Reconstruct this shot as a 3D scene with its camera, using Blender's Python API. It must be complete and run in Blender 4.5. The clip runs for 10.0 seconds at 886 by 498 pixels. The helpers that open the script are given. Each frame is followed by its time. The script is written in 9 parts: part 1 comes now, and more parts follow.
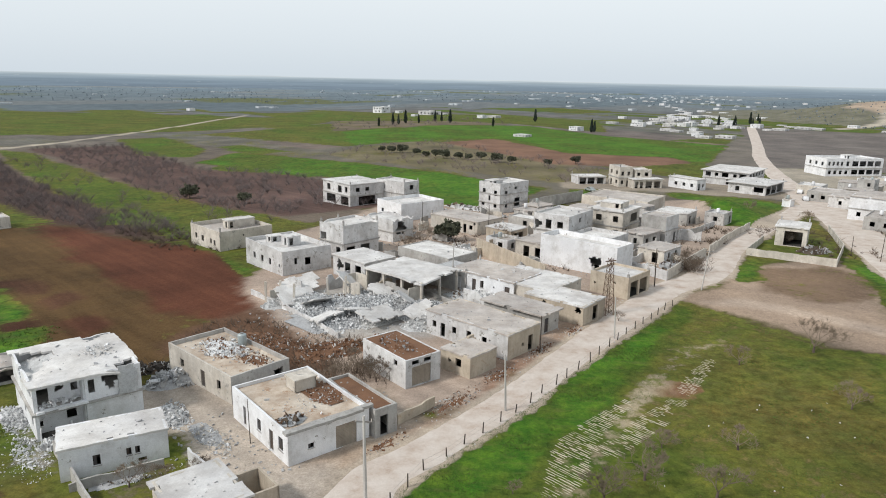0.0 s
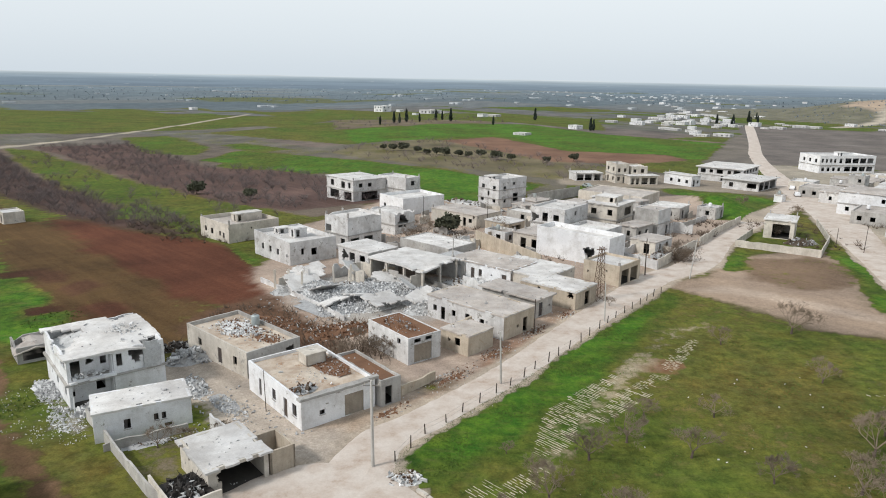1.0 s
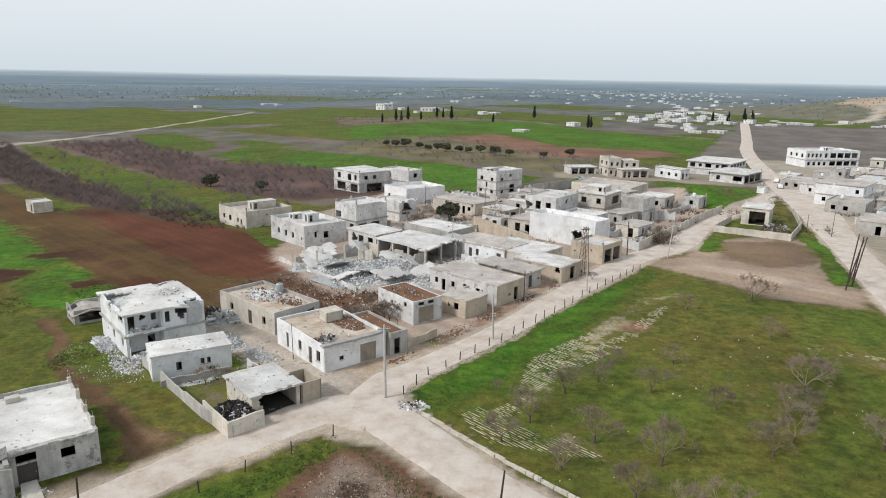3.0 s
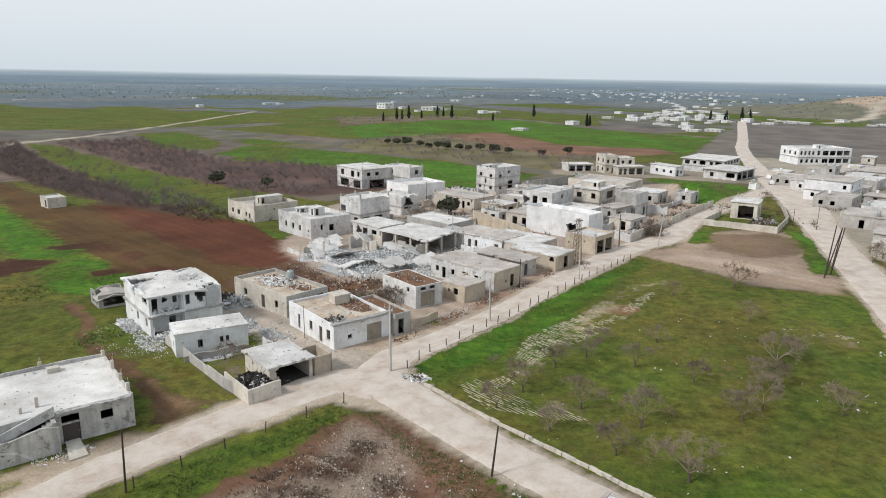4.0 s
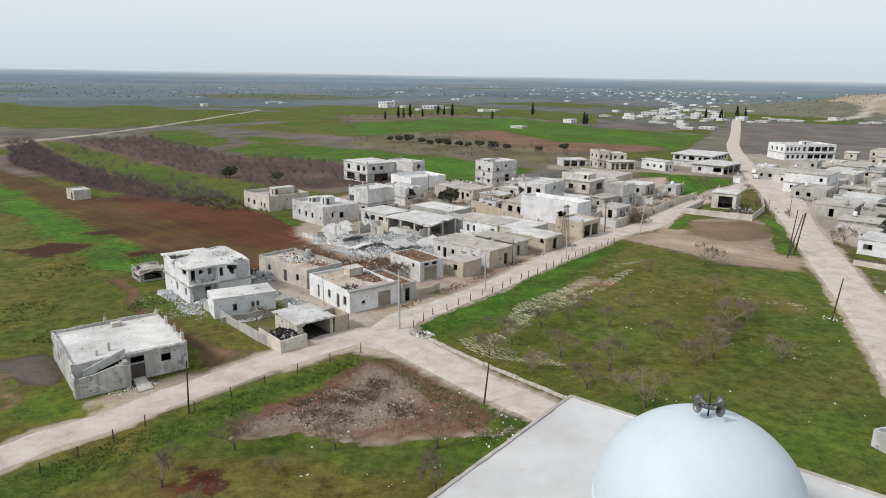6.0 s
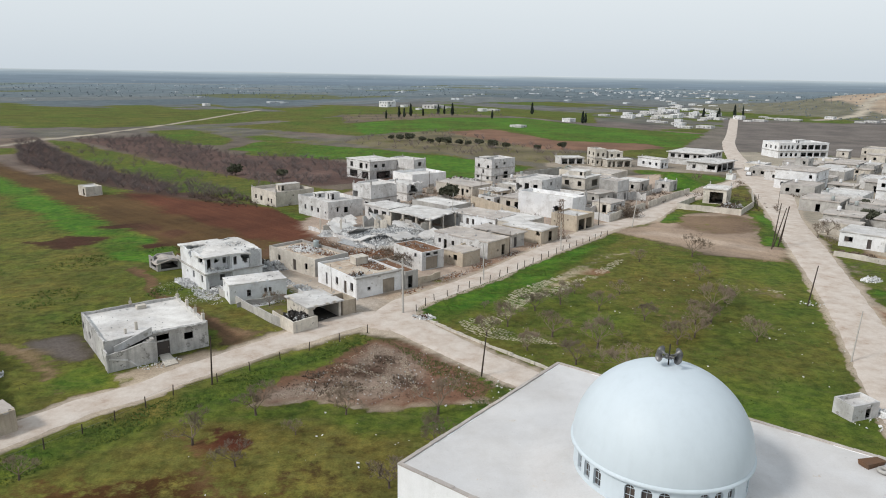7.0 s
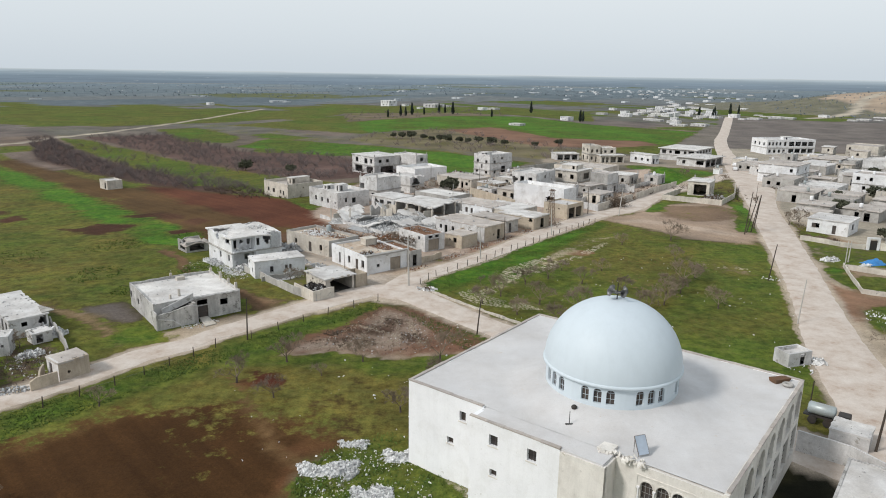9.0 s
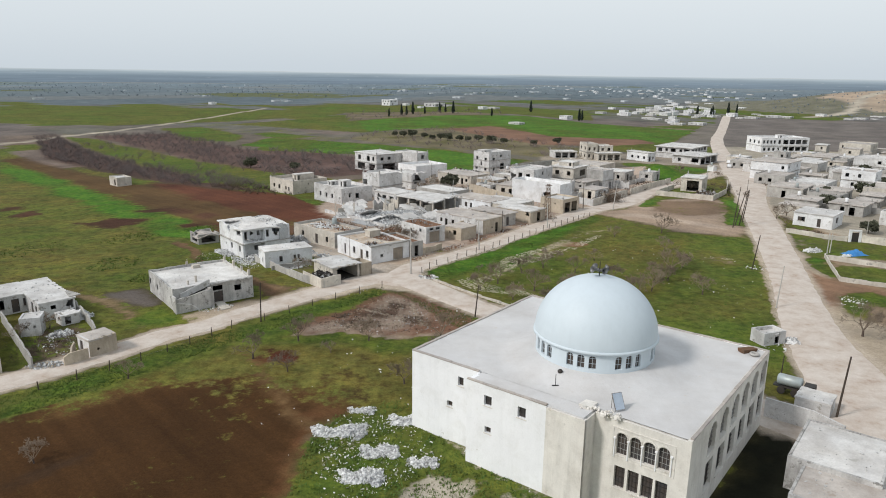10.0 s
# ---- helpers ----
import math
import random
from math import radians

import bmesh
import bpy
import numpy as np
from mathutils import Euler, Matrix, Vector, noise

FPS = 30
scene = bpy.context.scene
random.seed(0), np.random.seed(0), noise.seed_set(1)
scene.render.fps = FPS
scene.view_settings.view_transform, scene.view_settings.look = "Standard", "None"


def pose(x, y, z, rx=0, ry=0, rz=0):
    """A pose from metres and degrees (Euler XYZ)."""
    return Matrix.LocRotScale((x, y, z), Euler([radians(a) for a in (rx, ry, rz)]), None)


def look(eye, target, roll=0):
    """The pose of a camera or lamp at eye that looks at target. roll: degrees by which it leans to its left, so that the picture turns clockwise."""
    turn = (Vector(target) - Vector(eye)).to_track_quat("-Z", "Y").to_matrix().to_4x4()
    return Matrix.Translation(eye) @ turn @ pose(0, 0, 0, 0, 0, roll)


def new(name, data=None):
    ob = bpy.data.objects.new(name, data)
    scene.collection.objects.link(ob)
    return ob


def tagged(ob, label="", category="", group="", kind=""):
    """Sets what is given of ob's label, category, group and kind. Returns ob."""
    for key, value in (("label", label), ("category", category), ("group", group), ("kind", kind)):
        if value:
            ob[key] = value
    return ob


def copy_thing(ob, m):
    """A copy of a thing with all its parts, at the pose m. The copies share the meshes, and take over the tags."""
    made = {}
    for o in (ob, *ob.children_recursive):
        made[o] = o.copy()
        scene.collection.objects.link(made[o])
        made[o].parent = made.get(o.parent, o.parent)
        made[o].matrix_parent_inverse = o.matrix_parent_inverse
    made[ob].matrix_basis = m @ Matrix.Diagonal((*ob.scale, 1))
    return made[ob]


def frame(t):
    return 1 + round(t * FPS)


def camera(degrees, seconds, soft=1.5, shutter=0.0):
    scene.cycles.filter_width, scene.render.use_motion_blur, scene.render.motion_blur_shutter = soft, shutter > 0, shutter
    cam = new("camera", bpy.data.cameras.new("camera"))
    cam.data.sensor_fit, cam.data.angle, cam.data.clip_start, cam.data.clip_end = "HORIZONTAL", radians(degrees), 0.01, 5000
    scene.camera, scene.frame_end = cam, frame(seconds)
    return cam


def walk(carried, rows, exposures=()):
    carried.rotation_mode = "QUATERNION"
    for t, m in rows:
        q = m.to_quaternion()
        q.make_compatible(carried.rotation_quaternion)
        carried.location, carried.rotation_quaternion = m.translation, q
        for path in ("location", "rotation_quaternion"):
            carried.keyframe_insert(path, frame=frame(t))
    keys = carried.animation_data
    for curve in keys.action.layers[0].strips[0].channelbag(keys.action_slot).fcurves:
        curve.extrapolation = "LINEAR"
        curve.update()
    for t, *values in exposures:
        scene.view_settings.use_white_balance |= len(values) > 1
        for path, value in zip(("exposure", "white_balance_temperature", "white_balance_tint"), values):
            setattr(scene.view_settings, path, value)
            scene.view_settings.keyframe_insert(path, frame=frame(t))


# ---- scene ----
# ---- camera ----
cam = camera(65.5, 10.0, soft=1.0)
PATH = [
    (0, look((-0.436, 3.289, 33.907), (-1.33, 100.38, 10.00), 1.12)),
    (0.5, look((-0.346, 0.329, 33.810), (-1.30, 97.41, 9.85), 1.11)),
    (1, look((-0.260, -2.745, 33.741), (-1.26, 94.32, 9.73), 1.09)),
    (1.5, look((-0.180, -5.917, 33.696), (-1.23, 91.14, 9.63), 1.08)),
    (2, look((-0.105, -9.172, 33.672), (-1.19, 87.87, 9.55), 1.06)),
    (2.5, look((-0.037, -12.496, 33.667), (-1.16, 84.53, 9.49), 1.04)),
    (3, look((0.025, -15.877, 33.679), (-1.13, 81.14, 9.45), 1.03)),
    (3.5, look((0.081, -19.302, 33.704), (-1.10, 77.70, 9.42), 1.01)),
    (4, look((0.132, -22.761, 33.740), (-1.08, 74.23, 9.41), 0.99)),
    (4.5, look((0.177, -26.243, 33.786), (-1.06, 70.73, 9.42), 0.98)),
    (5, look((0.219, -29.741, 33.838), (-1.04, 67.23, 9.43), 0.96)),
    (5.5, look((0.257, -33.245, 33.896), (-1.02, 63.71, 9.46), 0.94)),
    (6, look((0.293, -36.748, 33.956), (-1.01, 60.20, 9.49), 0.93)),
    (6.5, look((0.330, -40.246, 34.017), (-0.99, 56.70, 9.52), 0.91)),
    (7, look((0.367, -43.733, 34.077), (-0.98, 53.21, 9.56), 0.89)),
    (7.5, look((0.409, -47.204, 34.135), (-0.96, 49.73, 9.60), 0.88)),
    (8, look((0.456, -50.658, 34.188), (-0.94, 46.27, 9.63), 0.86)),
    (8.5, look((0.511, -54.091, 34.235), (-0.91, 42.83, 9.65), 0.84)),
    (9, look((0.576, -57.503, 34.275), (-0.88, 39.41, 9.66), 0.83)),
    (9.5, look((0.656, -60.893, 34.306), (-0.84, 36.01, 9.66), 0.81)),
    (10, look((0.752, -64.263, 34.327), (-0.79, 32.63, 9.64), 0.79)),
]
walk(cam, PATH, [(0.0, -0.05), (4.0, -0.07), (7.0, -0.15), (10.0, -0.17)])

# ---- world and sun ----
SUN_EL, SUN_FROM = 41.0, (-0.88, -0.47)
world = bpy.data.worlds.new("hazy_sky")
scene.world = world
world.use_nodes = True
wn, wl = world.node_tree.nodes, world.node_tree.links
wn.clear()
sky = wn.new("ShaderNodeTexSky")
sky.sky_type = "NISHITA"
sky.sun_disc = False
sky.sun_elevation = radians(SUN_EL)
sky.sun_rotation = math.atan2(SUN_FROM[0], SUN_FROM[1])
sky.air_density, sky.dust_density, sky.ozone_density, sky.altitude = 1.0, 4.0, 1.0, 300.0
hs = wn.new("ShaderNodeHueSaturation")
hs.inputs["Saturation"].default_value = 0.3
wmix = wn.new("ShaderNodeMixRGB")
wmix.inputs[0].default_value = 0.82
bg = wn.new("ShaderNodeBackground")
bg.inputs[1].default_value = 0.122
wo = wn.new("ShaderNodeOutputWorld")
zen = wn.new("ShaderNodeTexCoord")
zs = wn.new("ShaderNodeSeparateXYZ")
zr = wn.new("ShaderNodeValToRGB")
zr.color_ramp.elements[0].color = (6.5, 7.25, 7.9, 1)
zr.color_ramp.elements[0].position = 0.0
zr.color_ramp.elements[1].color = (5.2, 5.85, 6.5, 1)
mid_sky = zr.color_ramp.elements.new(0.11)
mid_sky.color = (7.5, 8.1, 8.5, 1)
wl.new(zen.outputs["Generated"], zs.inputs[0])
wl.new(zs.outputs["Z"], zr.inputs[0])
wl.new(zr.outputs[0], wmix.inputs[2])
wl.new(sky.outputs[0], hs.inputs["Color"])
wl.new(hs.outputs[0], wmix.inputs[1])
wl.new(wmix.outputs[0], bg.inputs[0])
wl.new(bg.outputs[0], wo.inputs[0])
sun = new("sun", bpy.data.lights.new("sun", "SUN"))
sun.data.energy, sun.data.angle, sun.data.color = 2.65, radians(9.0), (1.0, 0.965, 0.92)
sun.matrix_world = look((SUN_FROM[0] * 200, SUN_FROM[1] * 200, 200 * math.tan(radians(SUN_EL))), (0, 0, 0))


# ---- materials ----
def material(name):
    m = bpy.data.materials.new(name)
    m.use_nodes = True
    nt = m.node_tree
    b = nt.nodes["Principled BSDF"]
    return m, nt, b


def node(nt, kind, **inputs):
    n = nt.nodes.new(kind)
    for key, value in inputs.items():
        n.inputs[key.replace("_", " ")].default_value = value
    return n


def tex(nt, scale, detail=4.0, rough=0.6, coords="Object", stretch=None):
    tc = nt.nodes.new("ShaderNodeTexCoord")
    n = node(nt, "ShaderNodeTexNoise", Scale=scale, Detail=detail, Roughness=rough)
    if coords == "World":
        g = nt.nodes.new("ShaderNodeNewGeometry")
        src = g.outputs["Position"]
    else:
        src = tc.outputs["Object"]
    if stretch:
        mp = nt.nodes.new("ShaderNodeMapping")
        mp.inputs["Scale"].default_value = stretch
        nt.links.new(src, mp.inputs[0])
        src = mp.outputs[0]
    nt.links.new(src, n.inputs["Vector"])
    return n.outputs["Fac"]


def ramp(nt, fac, stops):
    r = nt.nodes.new("ShaderNodeValToRGB")
    e = r.color_ramp.elements
    while len(e) < len(stops):
        e.new(0.5)
    for k, (p, c) in enumerate(stops):
        e[k].position = p
        e[k].color = (*c, 1) if len(c) == 3 else c
    nt.links.new(fac, r.inputs[0])
    return r.outputs[0]


def mix(nt, fac, a, b, mode="MIX"):
    n = nt.nodes.new("ShaderNodeMixRGB")
    n.blend_type = mode
    for k, v in ((0, fac), (1, a), (2, b)):
        if isinstance(v, (int, float)):
            n.inputs[k].default_value = v
        elif isinstance(v, tuple):
            n.inputs[k].default_value = (*v, 1)
        else:
            nt.links.new(v, n.inputs[k])
    return n.outputs[0]


def bump(nt, b, fac, strength, distance):
    n = node(nt, "ShaderNodeBump", Strength=strength, Distance=distance)
    nt.links.new(fac, n.inputs["Height"])
    nt.links.new(n.outputs[0], b.inputs["Normal"])


def surface(name, colour, dirt, patch=0.35, grain=9.0, rough=0.9, relief=0.006, streak=0.0, vary=0.0, patch_scale=0.45, metal=0.0, pock=0.0, speck=0.16, chip=0.0, bare=(0.34, 0.325, 0.30)):
    """A weathered surface: base colour, a second colour in patches, fine grain, vertical streaks, lost plaster over bare block, relief."""
    m, nt, b = material(name)
    big = tex(nt, patch_scale, 8.0, 0.72, "World")
    fine = tex(nt, grain, 5.0, 0.7, "World")
    f1 = ramp(nt, big, [(0.5 - patch * 0.35, (0, 0, 0)), (0.72, (1, 1, 1))])
    col = mix(nt, f1, colour, dirt)
    f2 = ramp(nt, fine, [(0.3, (1 - speck, 1 - speck, 1 - speck)), (0.7, (1 + speck * 0.4, 1 + speck * 0.4, 1 + speck * 0.4))])
    col = mix(nt, 0.8, col, f2, "MULTIPLY")
    if streak:
        st = tex(nt, 1.6, 5.0, 0.65, "World", (1, 1, 0.10))
        f3 = ramp(nt, st, [(0.46, (1, 1, 1)), (0.70, (1 - streak, 1 - streak, 1 - streak * 1.02))])
        col = mix(nt, 1.0, col, f3, "MULTIPLY")
    if pock:
        pk = tex(nt, 2.3, 8.0, 0.8, "World")
        f5 = ramp(nt, pk, [(0.33, (1 - pock, 1 - pock, 1 - pock)), (0.40, (1, 1, 1))])
        col = mix(nt, 1.0, col, f5, "MULTIPLY")
        wide = tex(nt, 0.16, 5.0, 0.7, "World")
        f6 = ramp(nt, wide, [(0.36, (1 - pock * 0.5, 1 - pock * 0.5, 1 - pock * 0.47)), (0.60, (1.03, 1.03, 1.03))])
        col = mix(nt, 1.0, col, f6, "MULTIPLY")
    height = fine
    if chip:
        lost = tex(nt, 0.85, 9.0, 0.74, "World")
        f7 = ramp(nt, lost, [(0.66 - chip * 0.18, (0, 0, 0)), (0.675 - chip * 0.18, (1, 1, 1))])
        worn = mix(nt, fine, tuple(c * 0.72 for c in bare), tuple(min(1.0, c * 1.2) for c in bare))
        col = mix(nt, f7, col, worn)
        height = mix(nt, 0.55, fine, ramp(nt, lost, [(0.66 - chip * 0.18, (1, 1, 1)), (0.68 - chip * 0.18, (0, 0, 0))]))
    if vary:
        oi = nt.nodes.new("ShaderNodeObjectInfo")
        f4 = ramp(nt, oi.outputs["Random"], [(0, (1 - vary, 1 - vary, 1 - vary)), (1, (1 + vary * 0.3, 1 + vary * 0.25, 1 + vary * 0.15))])
        col = mix(nt, 1.0, col, f4, "MULTIPLY")
    nt.links.new(col, b.inputs["Base Color"])
    b.inputs["Roughness"].default_value = rough
    b.inputs["Metallic"].default_value = metal
    b.inputs["Specular IOR Level"].default_value = 0.25
    bump(nt, b, height, 0.6, relief * (4 if chip else 1))
    return m


WHITE = surface("white_plaster", (0.735, 0.73, 0.725), (0.47, 0.45, 0.43), streak=0.13, patch=0.3, pock=0.40, chip=0.42, vary=0.12)
CLEAN = surface("white_paint", (0.81, 0.815, 0.825), (0.58, 0.565, 0.55), streak=0.06, patch=0.12, pock=0.24, chip=0.18, vary=0.06)
GREY = surface("grey_plaster", (0.53, 0.515, 0.49), (0.33, 0.31, 0.285), streak=0.16, pock=0.44, chip=0.35, vary=0.15)
BEIGE = surface("beige_stone", (0.60, 0.52, 0.415), (0.43, 0.36, 0.28), streak=0.2, pock=0.40, chip=0.3, bare=(0.46, 0.37, 0.28), vary=0.12)
CREAM = surface("cream_stone", (0.69, 0.645, 0.575), (0.46, 0.41, 0.345), streak=0.12, pock=0.38, chip=0.35, vary=0.12)
ROOF = surface("dusty_roof_concrete", (0.60, 0.555, 0.515), (0.36, 0.31, 0.27), patch=0.45, patch_scale=0.3, pock=0.48, chip=0.3, bare=(0.42, 0.36, 0.31), vary=0.12)
ROOFW = surface("pale_roof_screed", (0.74, 0.725, 0.705), (0.46, 0.43, 0.40), patch=0.35, patch_scale=0.28, pock=0.40, chip=0.22, bare=(0.45, 0.43, 0.40), vary=0.10)
ROOFE = surface("cream_dust_roof", (0.65, 0.575, 0.48), (0.33, 0.225, 0.15), patch=0.35, patch_scale=0.3, pock=0.35, chip=0.4, bare=(0.36, 0.24, 0.16))
CHAR = surface("charred_timber", (0.03, 0.027, 0.025), (0.06, 0.05, 0.045), rough=0.7)
STAINED = surface("stained_plaster", (0.67, 0.655, 0.63), (0.36, 0.345, 0.325), streak=0.34, patch=0.5, pock=0.55, chip=0.45, bare=(0.25, 0.24, 0.225))
ROOFD = surface("earth_covered_roof", (0.40, 0.33, 0.26), (0.24, 0.13, 0.08), patch=0.6, patch_scale=0.35, relief=0.08)
REDSOIL = surface("red_soil", (0.22, 0.115, 0.065), (0.14, 0.075, 0.045), patch=0.5, relief=0.08)
RUBBLE = surface("broken_concrete", (0.58, 0.585, 0.59), (0.36, 0.36, 0.36), vary=0.3, patch_scale=1.8, speck=0.25)
RUBBLEW = surface("broken_limestone", (0.86, 0.865, 0.87), (0.60, 0.595, 0.59), vary=0.2, patch_scale=1.8, speck=0.2)
LATTICE = surface("pale_lattice_paint", (0.42, 0.42, 0.41), (0.22, 0.21, 0.20), rough=0.7)
DOME = surface("pale_blue_paint", (0.565, 0.63, 0.675), (0.54, 0.605, 0.65), patch=0.0, grain=0.6, rough=0.5, relief=0.001, streak=0.03, speck=0.03)
STEEL = surface("grey_steel", (0.30, 0.30, 0.30), (0.20, 0.15, 0.11), rough=0.55, metal=0.6)
RUST = surface("rusty_iron", (0.10, 0.07, 0.05), (0.16, 0.08, 0.04), rough=0.8)
DARKMETAL = surface("dark_iron", (0.035, 0.035, 0.035), (0.06, 0.045, 0.035), rough=0.6)
SHUTTER = surface("tan_shutter_paint", (0.36, 0.31, 0.25), (0.24, 0.20, 0.16), rough=0.6, streak=0.2)
DOORM = surface("dark_door_paint", (0.06, 0.06, 0.065), (0.10, 0.07, 0.05), rough=0.6)
CONCPOLE = surface("pole_concrete", (0.52, 0.50, 0.47), (0.38, 0.36, 0.33), streak=0.2)
WOODPOLE = surface("tarred_wood", (0.05, 0.04, 0.032), (0.09, 0.07, 0.055), streak=0.3)
BARK = surface("grey_bark", (0.13, 0.10, 0.085), (0.08, 0.06, 0.05), vary=0.25, grain=20)
TWIG = surface("bare_twigs", (0.27, 0.215, 0.165), (0.20, 0.155, 0.12), vary=0.3)
LEAF = surface("olive_foliage", (0.075, 0.08, 0.055), (0.11, 0.115, 0.075), vary=0.3, patch_scale=0.8)
CYPRESS = surface("cypress_foliage", (0.035, 0.05, 0.04), (0.05, 0.065, 0.05), vary=0.2)
SCRUB = surface("brown_scrub", (0.16, 0.12, 0.09), (0.10, 0.075, 0.055), vary=0.3)
TANK = surface("water_tank_metal", (0.40, 0.46, 0.47), (0.34, 0.33, 0.30), rough=0.45, metal=0.3)
BLUE = surface("blue_tarpaulin", (0.05, 0.22, 0.50), (0.04, 0.16, 0.38), rough=0.5)
RED = surface("faded_red_paint", (0.30, 0.05, 0.05), (0.2, 0.06, 0.05))
PANEL = surface("solar_cells", (0.42, 0.48, 0.56), (0.36, 0.42, 0.50), rough=0.2, grain=2)
CHROME = surface("horn_metal", (0.20, 0.20, 0.20), (0.10, 0.10, 0.10), rough=0.4, metal=0.4)
MOSQUEWHITE = surface("fresh_white_paint", (0.85, 0.85, 0.86), (0.76, 0.755, 0.75), streak=0.05, patch=0.05, pock=0.10, speck=0.06, chip=0.05, bare=(0.62, 0.60, 0.57))
MOSQUECREAM = surface("pale_dressed_stone", (0.76, 0.725, 0.67), (0.60, 0.56, 0.505), streak=0.14, patch=0.15, pock=0.18, speck=0.08, chip=0.18, bare=(0.58, 0.53, 0.46))
MOSQUEROOF = surface("clean_roof_screed", (0.61, 0.60, 0.595), (0.50, 0.475, 0.455), patch=0.25, patch_scale=0.12, pock=0.14, speck=0.08, chip=0.05, bare=(0.55, 0.49, 0.43))
# pale bluish foliage and walls: distance haze put into both colours
FARLEAF = surface("hazed_grove_foliage", (0.20, 0.24, 0.27), (0.23, 0.27, 0.30), patch_scale=0.02)
FARWALL = surface("hazed_house_walls", (0.56, 0.59, 0.61), (0.40, 0.42, 0.43))
ORCHARD = surface("grey_orchard_twigs", (0.20, 0.165, 0.16), (0.15, 0.12, 0.115), vary=0.2)
# near-black floor colour, carries the shade seen through openings
INSIDE = surface("shade_dark_interior", (0.07, 0.066, 0.06), (0.04, 0.037, 0.034))
TURF = surface("weedy_turf", (0.085, 0.15, 0.03), (0.12, 0.15, 0.04), vary=0.2, grain=6)

# ---- building helpers ----
S45 = lambda u: max(0.0, min(1.0, u)) ** 2 * (3 - 2 * max(0.0, min(1.0, u)))


def ground_z(x, y):
    """The lie of the land: level by the junction, falling gently to the north and west."""
    return -3.5 * S45((y - 80) / 200) - 0.035 * max(0.0, min(200.0, -x - 6)) * S45((y - 20) / 90)


class Builder:
    """Collects faces and makes one mesh."""

    def __init__(self):
        self.v, self.f, self.mi = [], [], []

    def face(self, pts, mi=0):
        n = len(self.v)
        self.v.extend(tuple(p) for p in pts)
        self.f.append(tuple(range(n, n + len(pts))))
        self.mi.append(mi)

    def hexa(self, p, mi=0):
        """Eight corners: four below, four above, both counter-clockwise."""
        n = len(self.v)
        self.v.extend(tuple(q) for q in p)
        for q in ((3, 2, 1, 0), (4, 5, 6, 7), (0, 1, 5, 4), (1, 2, 6, 5), (2, 3, 7, 6), (3, 0, 4, 7)):
            self.f.append(tuple(n + k for k in q))
            self.mi.append(mi)

    def box(self, x0, y0, z0, x1, y1, z1, mi=0, m=None, wear=0.0):
        p = [Vector(q) for q in ((x0, y0, z0), (x1, y0, z0), (x1, y1, z0), (x0, y1, z0), (x0, y0, z1), (x1, y0, z1), (x1, y1, z1), (x0, y1, z1))]
        if wear:
            p = [q + Vector((random.uniform(-wear, wear), random.uniform(-wear, wear), random.uniform(-wear, wear))) for q in p]
        if m:
            p = [m @ q for q in p]
        self.hexa(p, mi)

    def tube(self, a, b, r0, r1, n=6, mi=0, caps=True):
        a, b = Vector(a), Vector(b)
        d = (b - a).normalized()
        s = d.orthogonal().normalized()
        t = d.cross(s)
        k = len(self.v)
        for c, r in ((a, r0), (b, r1)):
            for i in range(n):
                w = 2 * math.pi * i / n
                self.v.append(tuple(c + (s * math.cos(w) + t * math.sin(w)) * r))
        for i in range(n):
            j = (i + 1) % n
            self.f.append((k + i, k + j, k + n + j, k + n + i))
            self.mi.append(mi)
        if caps:
            self.f.append(tuple(k + i for i in reversed(range(n))))
            self.f.append(tuple(k + n + i for i in range(n)))
            self.mi += [mi, mi]

    def lathe(self, profile, n=32, mi=0, centre=(0, 0), a0=0.0, a1=2 * math.pi):
        k = len(self.v)
        full = abs(a1 - a0 - 2 * math.pi) < 1e-6
        cols = n if full else n + 1
        for r, z in profile:
            for i in range(cols):
                w = a0 + (a1 - a0) * i / n
                self.v.append((centre[0] + r * math.cos(w), centre[1] + r * math.sin(w), z))
        for j in range(len(profile) - 1):
            for i in range(n):
                i2 = (i + 1) % cols
                self.f.append((k + j * cols + i, k + j * cols + i2, k + (j + 1) * cols + i2, k + (j + 1) * cols + i))
                self.mi.append(mi)

    def chunk(self, c, s, mi=0):
        """A broken lump: an uneven, turned block."""
        m = Matrix.Translation(c) @ Euler([random.uniform(0, 6.28) for _ in range(3)]).to_matrix().to_4x4()
        q = [s * random.uniform(0.25, 1.0), s * random.uniform(0.25, 1.0), s * random.uniform(0.08, 0.32)]
        self.box(-q[0], -q[1], -q[2], q[0], q[1], q[2], mi, m, wear=s * 0.3)

    def mesh(self, name, *mats, smooth=False):
        me = bpy.data.meshes.new(name)
        me.from_pydata(self.v, [], self.f)
        for m in mats:
            me.materials.append(m)
        if len(mats) > 1:
            me.polygons.foreach_set("material_index", self.mi)
        if smooth:
            me.polygons.foreach_set("use_smooth", [True] * len(me.polygons))
        me.update()
        return me


def part(name, b, mats, parent, label="", smooth=False, kind="", m=None):
    """One mesh object under a thing or under a part."""
    mats = mats if isinstance(mats, tuple) else (mats,)
    ob = new(name, b if isinstance(b, bpy.types.Mesh) else b.mesh(name, *mats, smooth=smooth))
    ob.parent = parent
    if m:
        ob.matrix_local = m
    return tagged(ob, label=label, kind=kind)


def thing(name, label, category, x, y, turn=0.0, group="", z=None, kind=""):
    """An empty at the base of a thing, on the ground unless z is given."""
    ob = new(name)
    ob.matrix_world = pose(x, y, ground_z(x, y) if z is None else z, 0, 0, turn)
    ob.empty_display_size = 0.3
    return tagged(ob, label, category, group, kind)


